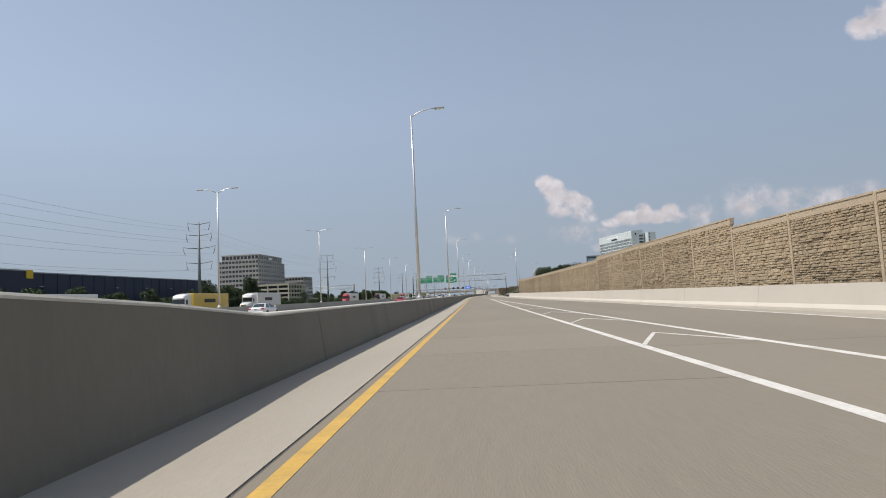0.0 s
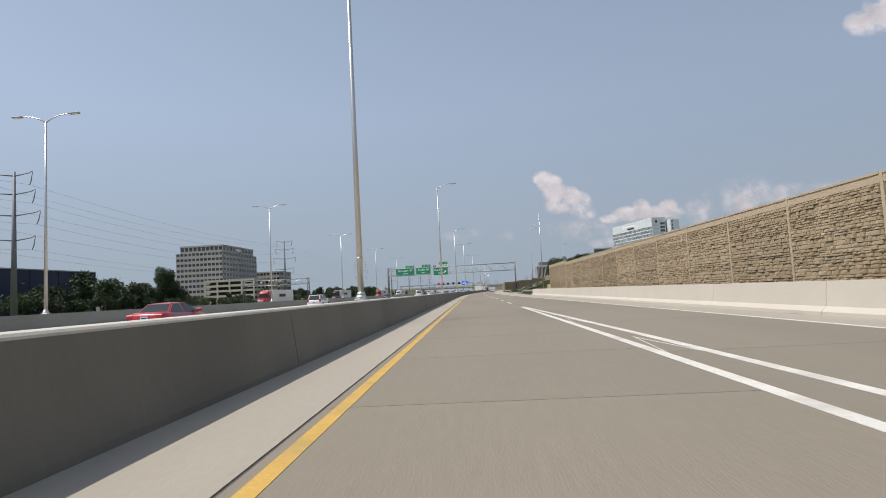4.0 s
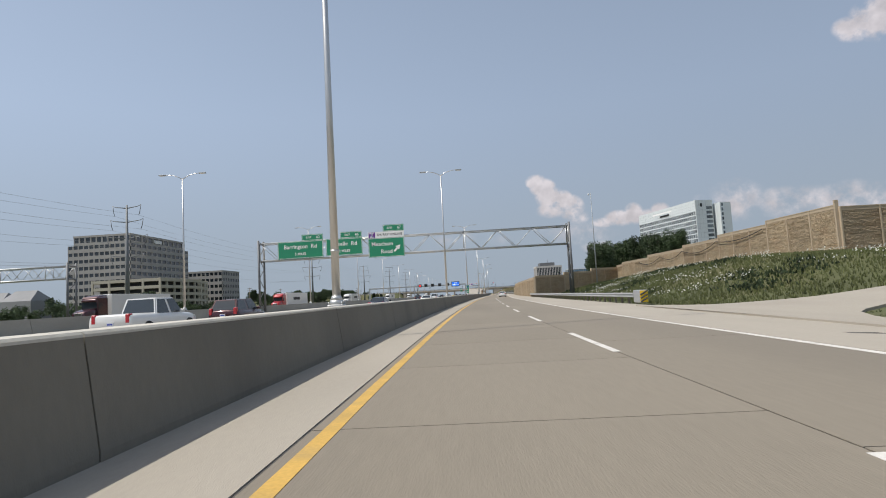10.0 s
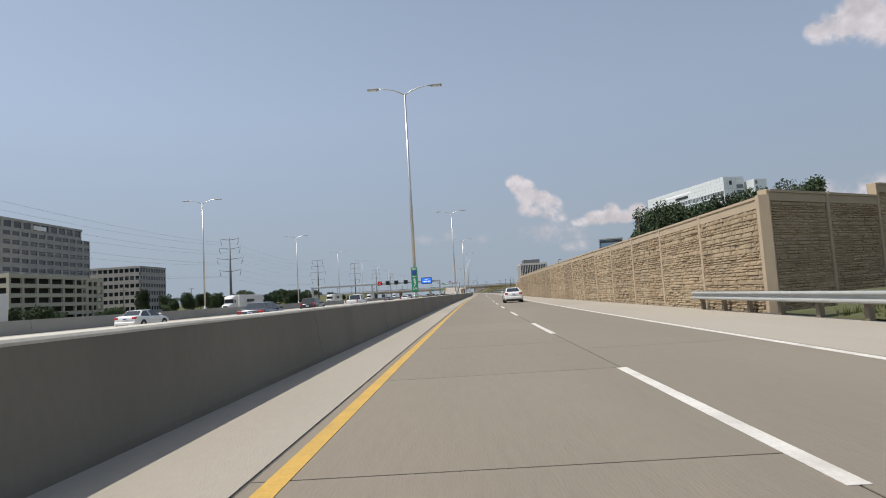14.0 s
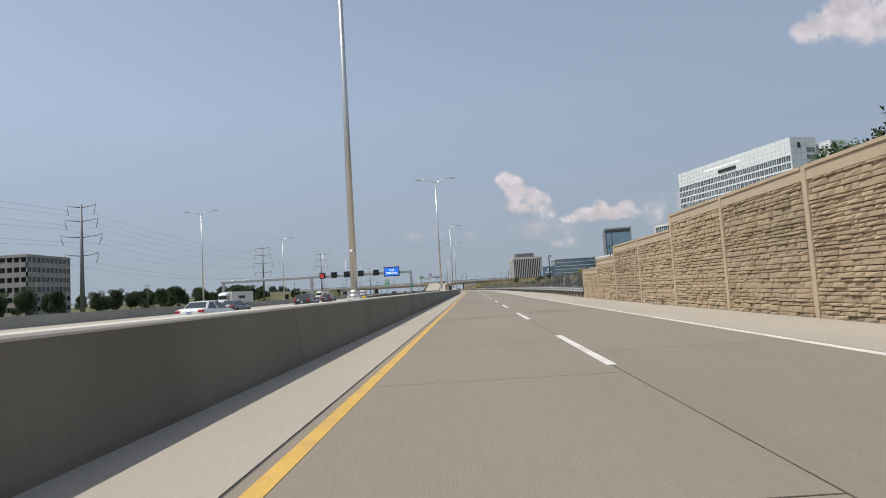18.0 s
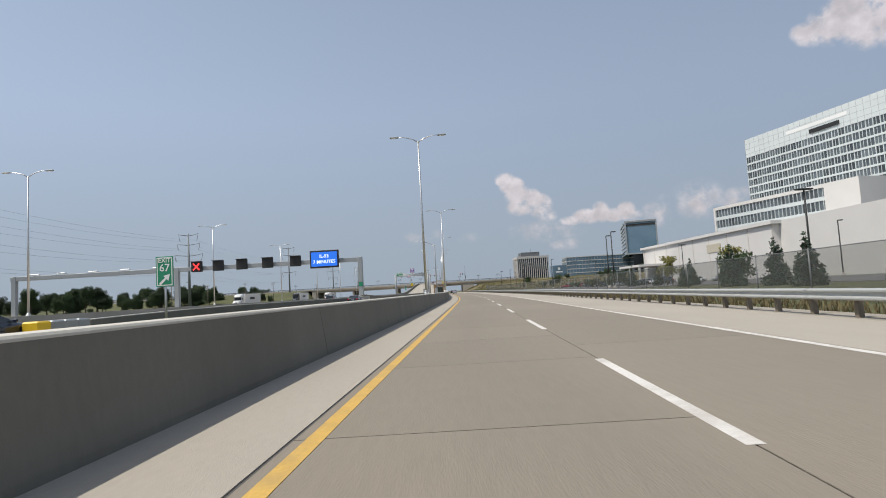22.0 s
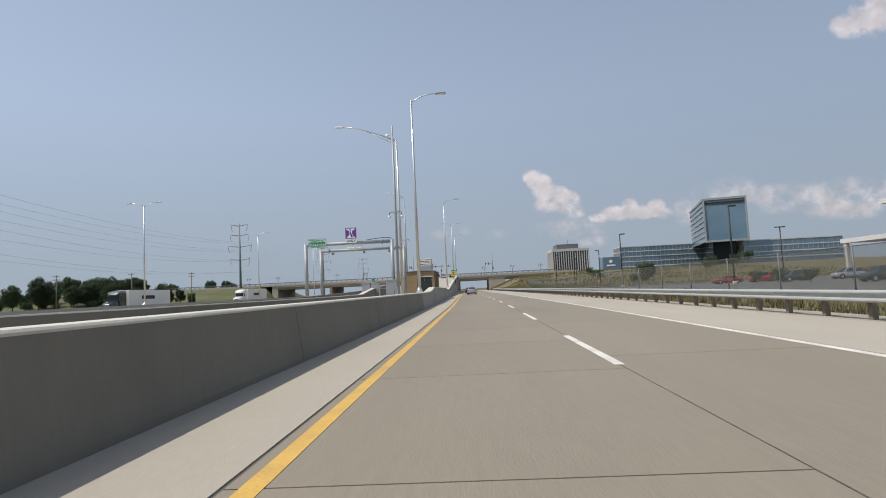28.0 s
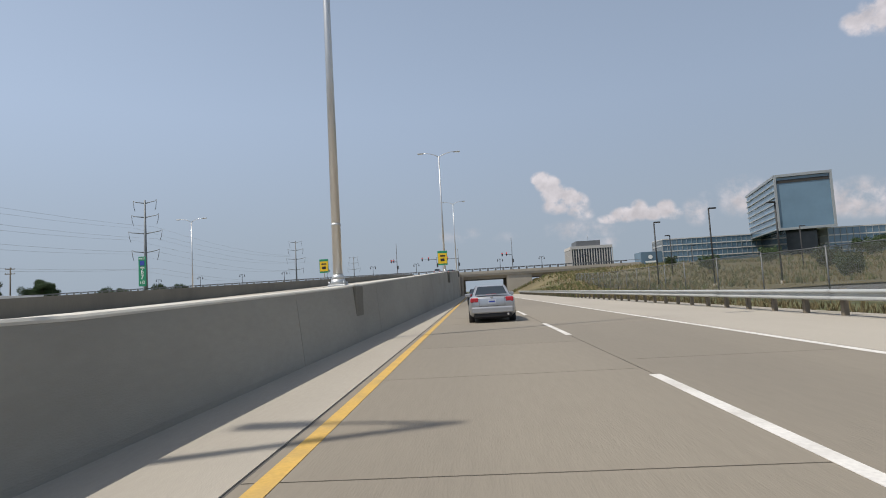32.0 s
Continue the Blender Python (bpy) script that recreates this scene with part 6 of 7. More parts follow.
part("abutment", boxes((cx(915) + 11.6, cx(915) + 20, byn + 0.3, byf, -0.3, 6.2)), M["bridge"], bridge)
part("left_abutment", boxes((bl - 3, bl, byn + 0.2, byf, -0.3, 6.9)), M["bridge"], bridge)
part("far_portal", boxes((cx(915) - 3.8, cx(915) - 3.0, byn, byf, -0.3, 6.2)), M["bridge"], bridge)
west = thing("far_embankment", label="green grass embankment carrying the overpass road", category="bank", kind="structure")
bm = bmesh.new()
rows_ = []
for yv in steps(860, 985, 5):
    rows_.append([bm.verts.new((xv, yv, -0.32 + ramp(yv, (860, 0), (903, 7.3), (936, 7.3), (985, 0)) * ramp(xv, (-420, 0.3), (-300, 0.85), (-120, 1.0), (-92, 1.0), (-85.5, 0.0)) + noise.noise((xv * 0.06, yv * 0.06, 4)) * 0.25)) for xv in steps(-420, -85.5, 6)])
for r, s in zip(rows_, rows_[1:]):
    for i in range(len(r) - 1):
        bm.faces.new((r[i], r[i + 1], s[i + 1], s[i])).smooth = True
part("slope", bm, M["grass"], west)
hill = thing("bridge_embankment", label="rough grass embankment rising to the overpass", category="bank", kind="structure")
bm = bmesh.new()
hx, hy = steps(22, 420, 12), steps(770, 1010, 10)
rows_ = []
for yv in hy:
    rows_.append([bm.verts.new((xv, yv, -0.28 + (ramp(yv, (770, 0), (800, 0.6), (900, 7.0), (940, 7.0), (1010, 0.0)) * ramp(xv, (22, 0.0), (34, 0.75), (60, 1.0), (240, 1.0), (420, 0.2)) + noise.noise((xv * 0.05, yv * 0.05, 1)) * 0.5))) for xv in hx])
for r, s in zip(rows_, rows_[1:]):
    for i in range(len(hx) - 1):
        bm.faces.new((r[i], r[i + 1], s[i + 1], s[i])).smooth = True
part("hill_surface", bm, M["dry_bank"], hill)


def hill_z(xv, yv):
    return -0.28 + ramp(yv, (770, 0), (800, 0.6), (900, 7.0), (940, 7.0), (1010, 0.0)) * ramp(xv, (22, 0.0), (34, 0.75), (60, 1.0), (240, 1.0), (420, 0.2)) + noise.noise((xv * 0.05, yv * 0.05, 1)) * 0.5


rng = random.Random(31)
spots = []
while len(spots) < 9000:
    v, w = rng.uniform(775, 904), 22 + 120 * rng.random() ** 1.8
    if noise.noise((w * 0.06, v * 0.06, 5)) + rng.uniform(-0.3, 0.3) > -0.1:
        spots.append(Vector((w, v, hill_z(w, v) - 0.05)))
tufts("embankment_grass", spots[:6000], "dry straw-coloured grass on the embankment", M["dry_blade"], 0.65, 12, 0.10, 4)
tufts("embankment_weeds", spots[6000:], "green weeds and low scrub on the embankment", M["blade"], 0.75, 13, 0.14, 5)


def bridge_lamp(x):
    t = thing("bridge_lamp", at=(x, byn + 1.0, 7.3), label="black twin-arm pedestrian lamp on the overpass", category="street lamp", group="bridge lamps")
    part("post", rods(((0, 0, 0), (0, 0, 4.3), 0.09, 0.06), n=8), M["sign_black"], t)
    for s in (-1, 1):
        part("arm", tube(bmesh.new(), [(0, 0, 3.9), (s * 0.35, 0, 4.35), (s * 0.75, 0, 4.3), (s * 0.85, 0, 4.0)], [0.05] * 4, 6), M["sign_black"], t)
        part("lantern", rods(((s * 0.85, 0, 3.45), (s * 0.85, 0, 4.0), 0.2, 0.12), n=8), M["sign_black"], t)
    return t


lamp0 = bridge_lamp(-70.0)
for x in (-100, -85, -55, -40, -24, -9, 19.5, 33.5, 47.5):
    copy_thing(lamp0, Matrix.Translation((x, byn + 1.0, 7.3)))


def signal_mast(x, y, z, h, arm, label):
    t = thing("traffic_signal", at=(x, y, z), label=label, category="traffic light", group="traffic signals")
    part("pole", rods(((0, 0, 0), (0, 0, h), 0.13, 0.09), n=10), M["dark_steel"], t)
    part("mast_arm", rods(((0, 0, 5.6), (arm, 0, 6.0), 0.09, 0.05), n=8), M["dark_steel"], t)
    for k in (0.55, 1.0):
        head = part("signal_head", boxes((arm * k - 0.2, arm * k + 0.2, -0.2, 0.1, 5.3, 6.5), bevel=0.03), M["sign_black"], t)
        for i in range(3):
            part("signal_lens", rods(((arm * k, -0.2, 5.55 + i * 0.36), (arm * k, -0.24, 5.55 + i * 0.36), 0.13), n=10), M["led_red"] if i == 2 else M["black"], head)
    part("side_signal", boxes((0.1, 0.5, -0.2, 0.1, 3.0, 4.2), bevel=0.03), M["sign_black"], t)
    return t


signal_mast(cx(915) - 12, 909, 7.3, 6.4, -5.0, "black mast-arm traffic signal showing red on the bridge")
signal_mast(cx(915) - 4.6, 912, 7.3, 9.0, -7.0, "black mast-arm traffic signal showing red on the bridge")
signal_mast(cx(915) - 26, 910, 7.3, 12.0, -2.0, "tall black signal pole on the bridge")
signal_mast(cx(915) + 14, 908, 7.3, 11.5, -3.4, "tall black signal pole with an arm over the bridge")

# ---- transmission towers and their wires ----
def power_tower(h, arms, label):
    t = thing("power_pylon", label=label, category="pylon", group="transmission poles")
    part("shaft", rods(((0, 0, -0.3), (0, 0, h), 0.72, 0.26), n=12), M["weathered_steel"], t)
    for z, w in arms:
        for s in (-1, 1):
            part("crossarm", tube(bmesh.new(), [(0, 0, z), (s * w * 0.8, 0, z + 0.5), (s * w, 0, z + 0.9)], [0.16, 0.11, 0.08], 6), M["weathered_steel"], t)
            part("insulator", tube(bmesh.new(), [(s * w, 0, z + 0.9), (s * w * 0.93, 0, z - 1.2), (s * w * 0.85, 0, z - 2.2)], [0.09, 0.11, 0.08], 6), M["dark_steel"], t)
    return t


TOWERS = [(-104, 40), (-103.5, 202.5), (-104, 379), (-103.8, 571), (-104, 742), (-104, 905), (-104, 1070), (-104, 1240)]
ARMS = ((32.2, 4.3), (28.0, 5.0), (23.2, 6.2), (17.6, 5.0))
tower0 = power_tower(33.2, ARMS, "grey steel transmission pole with four pairs of arms")
tower0.matrix_basis = Matrix.Translation((*TOWERS[0], 0))
for p in TOWERS[1:]:
    copy_thing(tower0, Matrix.Translation((*p, 0)) @ Matrix.Diagonal((1, 1, 1.2 if p[1] > 900 else 1.0, 1)))
wires = thing("power_lines", label="thin sagging transmission wires between the poles", category="cables")
for (xa, ya), (xb, yb) in zip([(-104, -80)] + TOWERS, TOWERS):
    for z, w in ARMS:
        for s in (-1, 1):
            pts = []
            for i in range(9):
                k = i / 8
                pts.append((xa + (xb - xa) * k + s * w * 0.85, ya + (yb - ya) * k, z - 2.2 - 11 * k * (1 - k)))
            # light grey here: distance haze is put into the wires' colour
            part("wire", tube(bmesh.new(), pts, [0.026] * 9, 4), M["grey_paint"], wires)

def utility_pole(x, y, h, arms):
    t = thing("utility_pole", at=(x, y, -0.3), label="brown timber utility pole with crossarms", category="pole", group="utility poles")
    part("post", rods(((0, 0, 0), (0, 0, h), 0.20, 0.13), n=10), M["timber"], t)
    for k in range(arms):
        z = h - 0.5 - 1.1 * k
        part("crossarm", boxes((-1.2, 1.2, -0.19, -0.07, z, z + 0.14), *[(s - 0.05, s + 0.05, -0.17, -0.09, z + 0.14, z + 0.36) for s in (-1.05, -0.45, 0.45, 1.05)]), M["timber"], t)
    return t


for x, y, h, arms in ((-112, 742, 11.0, 2), (-116, 768, 13.5, 1), (-118, 795, 12.0, 2), (-104, 812, 12.5, 1), (-96, 838, 13.0, 2), (-128, 655, 11.5, 2), (-131, 590, 12.0, 1), (-124, 520, 11.5, 2)):
    utility_pole(x, y, h, arms)

# ---- chain-link fence, car park and its lamps ----
mesh_mat = material("chain_link", (0.15, 0.155, 0.14), 0.6, metal=0.4, vary=0.2)
nt = mesh_mat.node_tree
tr, mx = nt.nodes.new("ShaderNodeBsdfTransparent"), nt.nodes.new("ShaderNodeMixShader")
mx.inputs[0].default_value = 0.28
nt.links.new(tr.outputs[0], mx.inputs[1])
nt.links.new(nt.nodes["Principled BSDF"].outputs[0], mx.inputs[2])
nt.links.new(mx.outputs[0], nt.nodes["Material Output"].inputs["Surface"])
fence = thing("chain_link_fence", label="grey chain-link fence on steel posts along the verge", category="fence")


def u_fence(v):
    return ramp(v, (447, 12.0), (480, 14.0), (530, 17.5), (600, 19.5), (680, 17.0), (760, 17.0), (850, 24.0))


def z_fence(v):
    return ramp(v, (447, -0.2), (740, 0.0), (800, 0.5), (850, 1.6))


ys = steps(447, 846, 6.1)
pole_m = to_mesh("fence_post", rods(((0, 0, -0.3), (0, 0, 2.5), 0.04), n=6), M["dark_steel"])
for a, b in zip(ys, ys[1:]):
    part("fence_post", pole_m, None, fence, at=tuple(at_road(u_fence(a), a, z_fence(a))))
    part("mesh_panel", sweep(lambda v: ((u_fence(v), z_fence(v) + 0.05), (u_fence(v) + 0.006, z_fence(v) + 0.05), (u_fence(v) + 0.006, z_fence(v) + 2.4), (u_fence(v), z_fence(v) + 2.4)), [a, b]), mesh_mat, fence)
    part("top_rail", rods((at_road(u_fence(a), a, z_fence(a) + 2.42), at_road(u_fence(b), b, z_fence(b) + 2.42), 0.022), n=6), M["dark_steel"], fence)

lot = thing("car_park", label="grey asphalt car park in front of the hotel", category="car park", kind="structure")
part("lot_surface", boxes((52, 88, 470, 770, -0.32, -0.2)), M["asphalt"], lot)
part("lot_surface", boxes((88, 300, 640, 1000, -0.33, -0.21)), M["asphalt"], lot)


def lot_lamp(x, y, h, heads):
    t = thing("car_park_lamp", at=(x, y, -0.25), label="black square car-park lamp on a tall post", category="street lamp", group="car park lamps")
    part("post", rods(((0, 0, 0), (0, 0, h), 0.12, 0.1), n=8), M["sign_black"], t)
    part("footing", rods(((0, 0, 0), (0, 0, 0.7), 0.3), n=10), M["parapet"], t)
    for s in heads:
        part("luminaire", boxes((min(0, s * 0.95), max(0, s * 0.95), -0.22, 0.22, h - 0.02, h + 0.16), bevel=0.03), M["sign_black"], t)
    return t


for x, y, h, heads in ((40.6, 603, 11.1, (1,)), (43.0, 614.6, 11.3, (1,)), (47.3, 699.9, 10.8, (1,)), (41.2, 732.5, 10.4, (1,)), (49.2, 786, 10.4, (-1,)), (42.7, 790, 10.6, (1,)), (39.2, 802, 10.4, (1,)), (50.8, 830, 10.4, (-1,)), (70, 871, 10.4, (1,)), (74, 826, 10.4, (1,)), (73, 735.5, 10.4, (1, -1)), (48.3, 555.5, 10.5, (1, -1)), (38.0, 519, 11.4, (1,)), (54, 528, 10.4, (1,)), (81.7, 598, 10.4, (1,)), (73.8, 649, 10.4, (1, -1))):
    lot_lamp(x, y, h, heads)

# ---- trees ----
def crown_cloud(rng, centres, count, size, flat=0.75):
    verts, faces = [], []
    for c, r in centres:
        for _ in range(int(count * r * r)):
            d = Vector((rng.gauss(0, 1), rng.gauss(0, 1), rng.gauss(0, 1) * flat)).normalized() * r * rng.uniform(0.55, 1.05)
            p = c + d
            a, b = Vector((rng.uniform(-1, 1), rng.uniform(-1, 1), rng.uniform(-1, 1))).normalized(), Vector((rng.uniform(-1, 1), rng.uniform(-1, 1), rng.uniform(-1, 1))).normalized()
            s = size * rng.uniform(0.6, 1.4)
            i = len(verts)
            verts += [p, p + a * s, p + (a + b) * s * 0.6, p + b * s]
            faces.append((i, i + 1, i + 2, i + 3))
    return verts, faces


def tree(seed, h, w, mat, label, conifer=False, leaf=0.45, count=26, lumps=11):
    rng = random.Random(seed)
    t = thing("tree", label=label, category="tree", group="trees")
    trunk = bmesh.new()
    th = h * (0.9 if conifer else 0.45)
    tube(trunk, [(0, 0, -0.3), (rng.uniform(-0.1, 0.1), 0, th * 0.5), (rng.uniform(-0.2, 0.2), rng.uniform(-0.2, 0.2), th)], [h * 0.022, h * 0.016, h * 0.008], 7)
    centres = []
    if conifer:
        n = 9
        for i in range(n):
            k = i / (n - 1)
            r = w * (1 - k) * 0.5 + 0.25
            for j in range(3):
                a = rng.uniform(0, 6.28)
                centres.append((Vector((math.cos(a) * r * 0.6, math.sin(a) * r * 0.6, h * (0.1 + 0.88 * k))), r * 0.62))
    else:
        for i in range(lumps):
            a, k = rng.uniform(0, 6.28), rng.random()
            rad = w * 0.32 * rng.random() ** 0.5
            c = Vector((math.cos(a) * rad, math.sin(a) * rad, h * (0.36 + 0.5 * k)))
            centres.append((c, w * rng.uniform(0.16, 0.27) * (1.1 - 0.4 * k)))
            tube(trunk, [(0, 0, th * rng.uniform(0.5, 0.95)), tuple(c * 0.6 + Vector((0, 0, h * 0.15))), tuple(c)], [h * 0.008, h * 0.005, h * 0.002], 5)
    part("trunk", trunk, M["bark"], t)
    verts, faces = crown_cloud(rng, centres, count, leaf)
    me = bpy.data.meshes.new("crown")
    me.from_pydata([tuple(v) for v in verts], [], faces)
    me.materials.append(mat)
    part("crown", me, None, t)
    return t


kinds = [tree(11, 9, 8, M["leaf"], "broad green shade tree in full leaf", leaf=0.5, count=60), tree(12, 10, 7, M["leaf"], "tall green shade tree in full leaf", leaf=0.5, count=70),
         tree(13, 7, 8, M["leaf"], "low spreading green tree in leaf", leaf=0.45, count=60), tree(14, 9, 4.5, M["leaf_dark"], "dark green conifer with dense needles", True, 0.4, 110), tree(15, 6, 4, M["leaf_gold"], "small yellowing street tree", False, 0.26, 160),
         tree(16, 22, 14, M["leaf"], "tall dense green tree on the rise behind the wall", leaf=0.42, count=85, lumps=34), tree(17, 22.5, 12, M["leaf"], "very tall full-leaved tree behind the wall", leaf=0.42, count=90, lumps=30), tree(18, 20, 8, M["leaf_dark"], "tall dark pine with ragged layered branches", True, 0.38, 100)]
used = [False] * 8


def plant(kind, x, y, z=0.0, s=1.0, turn=0.0):
    m = Matrix.Translation((x, y, z)) @ Matrix.Rotation(turn, 4, "Z")
    if not used[kind]:
        ob = kinds[kind]
        ob.matrix_basis, used[kind] = m @ Matrix.Diagonal((s, s, s, 1)), True
        return
    ob = copy_thing(kinds[kind], m)
    ob.scale = (s, s, s)


rng = random.Random(21)
for i in range(24):  # belt before the warehouse
    yv = 118 + i * 7.2 + rng.uniform(-2.5, 2.5)
    plant(rng.choice((0, 1, 2)), -119 - rng.uniform(0, 14), yv, 0, rng.uniform(0.8, 1.15), rng.uniform(0, 6))
for i in range(36):  # bushes that hide the trunks before the warehouse
    plant(2, -118 - rng.uniform(0, 16), 116 + i * 5.4 + rng.uniform(-2, 2), -1.4, rng.uniform(0.75, 1.2), rng.uniform(0, 6))
plant(1, -128, 258, 0, 1.55, 2.0)
plant(0, -116.5, 252, 0, 1.3, 4.0)
plant(2, -133, 289, 0, 1.7, 3.0)
plant(0, -131, 295, 0, 1.3, 5.0)
plant(6, -125, 301, -0.3, 0.84, 1.0)
plant(5, -129, 304, -0.3, 0.52, 2.0)
plant(2, -122, 303, 0, 1.35, 1.0)
plant(2, -128, 309, 0, 1.3, 2.5)
plant(0, -150, 470, -0.3, 1.3, 2.5)
plant(1, -143, 452, -0.3, 1.1, 1.5)
for i in range(30):  # weeds and bushes before the offices
    plant(2, -122 - rng.uniform(0, 40), 315 + i * 9.0 + rng.uniform(-3, 3), -0.9, rng.uniform(0.45, 0.8), rng.uniform(0, 6))
for i in range(20):  # low scrub along the far verge before the offices
    plant(2, -104 - rng.uniform(0, 24), 318 + i * 8.0 + rng.uniform(-3, 3), -0.9, rng.uniform(0.5, 0.85), rng.uniform(0, 6))
for i in range(14):
    plant(rng.choice((0, 1, 2)), -190 - rng.uniform(0, 60), 500 + rng.uniform(0, 50), 0, rng.uniform(0.9, 1.3), rng.uniform(0, 6))
for x, y, n, sc in ((-228, 956, 4, 2.0), (-174, 909, 3, 1.75), (-207, 985, 4, 2.1), (-150, 868, 3, 1.4), (-122, 735, 2, 0.9), (-284, 942, 4, 2.0), (-195, 805, 4, 1.6), (-172, 762, 3, 1.5), (-190, 1080, 4, 1.9), (-160, 1010, 3, 1.4), (-240, 860, 4, 1.9), (-270, 1120, 4, 2.0)):
    for _ in range(n):  # clumps of old trees beyond the far lanes
        plant(rng.choice((5, 6)), x + rng.uniform(-12, 12), y + rng.uniform(-12, 12), -0.6, sc * rng.uniform(0.34, 0.48), rng.uniform(0, 6))
for x, y, wide, sc in ((-174, 865, 12, 0.78), (-159, 884, 11, 0.78), (-110, 847, 9, 0.44)):
    for k in range(5):  # old trees past the exit ramp, spread across
        plant(5 + k % 2, x + wide * (k - 2) / 2, y + rng.uniform(-6, 6), -0.6, sc * rng.uniform(0.72, 1.0) * (1.0 if k in (1, 2, 3) else 0.75), rng.uniform(0, 6))
for i in range(26):
    plant(2, -140 - rng.uniform(0, 60), 640 + i * 17 + rng.uniform(-6, 6), -0.3, rng.uniform(0.4, 0.85), rng.uniform(0, 6))
for x, y, k, sc in ((45, 433, 7, 0.95), (45, 449, 7, 0.98), (50.5, 452, 5, 0.97), (44.6, 427, 5, 0.85), (57, 463, 5, 0.92), (60, 453, 6, 1.0), (64, 442, 6, 1.0), (68, 434, 5, 1.02), (72, 428, 6, 1.0), (66, 458, 7, 0.95), (74, 446, 5, 0.95), (53, 469, 7, 0.72), (60, 470, 7, 0.85), (57, 455, 7, 0.8)):
    plant(k, x, y, -0.3, sc, x)
for x, y, k, sc in ((34.3, 464.6, 7, 0.5), (36.5, 468.5, 7, 0.36), (55.5, 472, 5, 0.84), (39, 396, 2, 0.9), (43, 408, 0, 0.85), (37, 382, 2, 0.85), (46, 398, 0, 0.9), (41, 372, 2, 0.8), (52, 412, 0, 1.0), (46, 300, 2, 1.2), (53, 304, 0, 1.05), (60, 310, 2, 1.3), (70, 318, 0, 1.15), (78, 312, 1, 1.05), (44, 330, 2, 1.0), (40, 352, 2, 1.0)):
    plant(k, x, y, -0.3, sc, x)
for i in range(30):  # screen of young trees and a few conifers behind the fence
    yv = 505 + i * 7.4 + rng.uniform(-2, 2)
    k = rng.choice((3, 3, 2, 3, 4, 2)) if yv < 640 else 2
    plant(k, 41 + (yv - 505) * 0.07 + rng.uniform(-2, 5), yv, -0.3, {3: rng.uniform(0.40, 0.66), 4: rng.uniform(0.8, 1.1), 2: rng.uniform(0.5, 0.85) if yv < 640 else rng.uniform(0.25, 0.45), 0: rng.uniform(0.5, 0.7)}[k], rng.uniform(0, 6))
for i in range(52):  # dark tree belt closing the view beyond the far lanes
    yv = 555 + i * 9.5 + rng.uniform(-4, 4)
    plant(rng.choice((5, 6)), -122 - (yv - 555) * 0.16 - rng.uniform(0, 26), yv, -0.8, rng.uniform(0.30, 0.58), rng.uniform(0, 6))
for x, y, k, s in ((60, 790, 2, 0.5), (66, 800, 2, 0.6), (72, 815, 2, 0.7), (58, 830, 2, 0.6), (80, 850, 2, 0.7), (90, 870, 2, 0.6), (64, 870, 2, 0.5), (120, 880, 2, 0.8), (140, 900, 2, 0.8), (160, 930, 0, 0.9), (110, 860, 2, 0.7)):
    plant(k, x, y, 0 if y < 780 else ramp(y, (780, -0.3), (800, 0.0), (900, 6.2), (940, 6.2)) * ramp(x, (22, 0.0), (34, 0.75), (60, 1.0)), s, x)

# ---- vehicles ----
def loft(stations):
    """A body from stations (y, z0, z1, half width), each a rounded section."""
    bm, rings = bmesh.new(), []
    for y, z0, z1, w in stations:
        h = z1 - z0
        sec = ((-w * 0.86, z0), (w * 0.86, z0), (w * 0.97, z0 + h * 0.12), (w, z0 + h * 0.42), (w * 0.985, z0 + h * 0.72), (w * 0.93, z0 + h * 0.92), (w * 0.80, z1), (0, z1 + 0.012),
               (-w * 0.80, z1), (-w * 0.93, z0 + h * 0.92), (-w * 0.985, z0 + h * 0.72), (-w, z0 + h * 0.42), (-w * 0.97, z0 + h * 0.12))
        rings.append([bm.verts.new((x, y, z)) for x, z in sec])
    n = len(rings[0])
    for a, b in zip(rings, rings[1:]):
        for i in range(n):
            bm.faces.new((a[i], a[(i + 1) % n], b[(i + 1) % n], b[i])).smooth = True
    bm.faces.new(rings[0][::-1]).smooth = True
    bm.faces.new(rings[-1]).smooth = True
    return bm


def quad_panel(corners, shrink, out, thick=0.01):
    """A pane over the face with these corners, drawn in towards its middle."""
    c = [Vector(v) for v in corners]
    mid = sum(c, Vector()) / 4
    n = (c[1] - c[0]).cross(c[3] - c[0]).normalized()
    pts = [mid + (v - mid) * shrink + n * out for v in c]
    bm = bmesh.new()
    lo, hi = [bm.verts.new(p - n * thick) for p in pts], [bm.verts.new(p) for p in pts]
    bm.faces.new(hi), bm.faces.new(lo[::-1])
    for i in range(4):
        bm.faces.new((lo[i], lo[(i + 1) % 4], hi[(i + 1) % 4], hi[i]))
    return bm


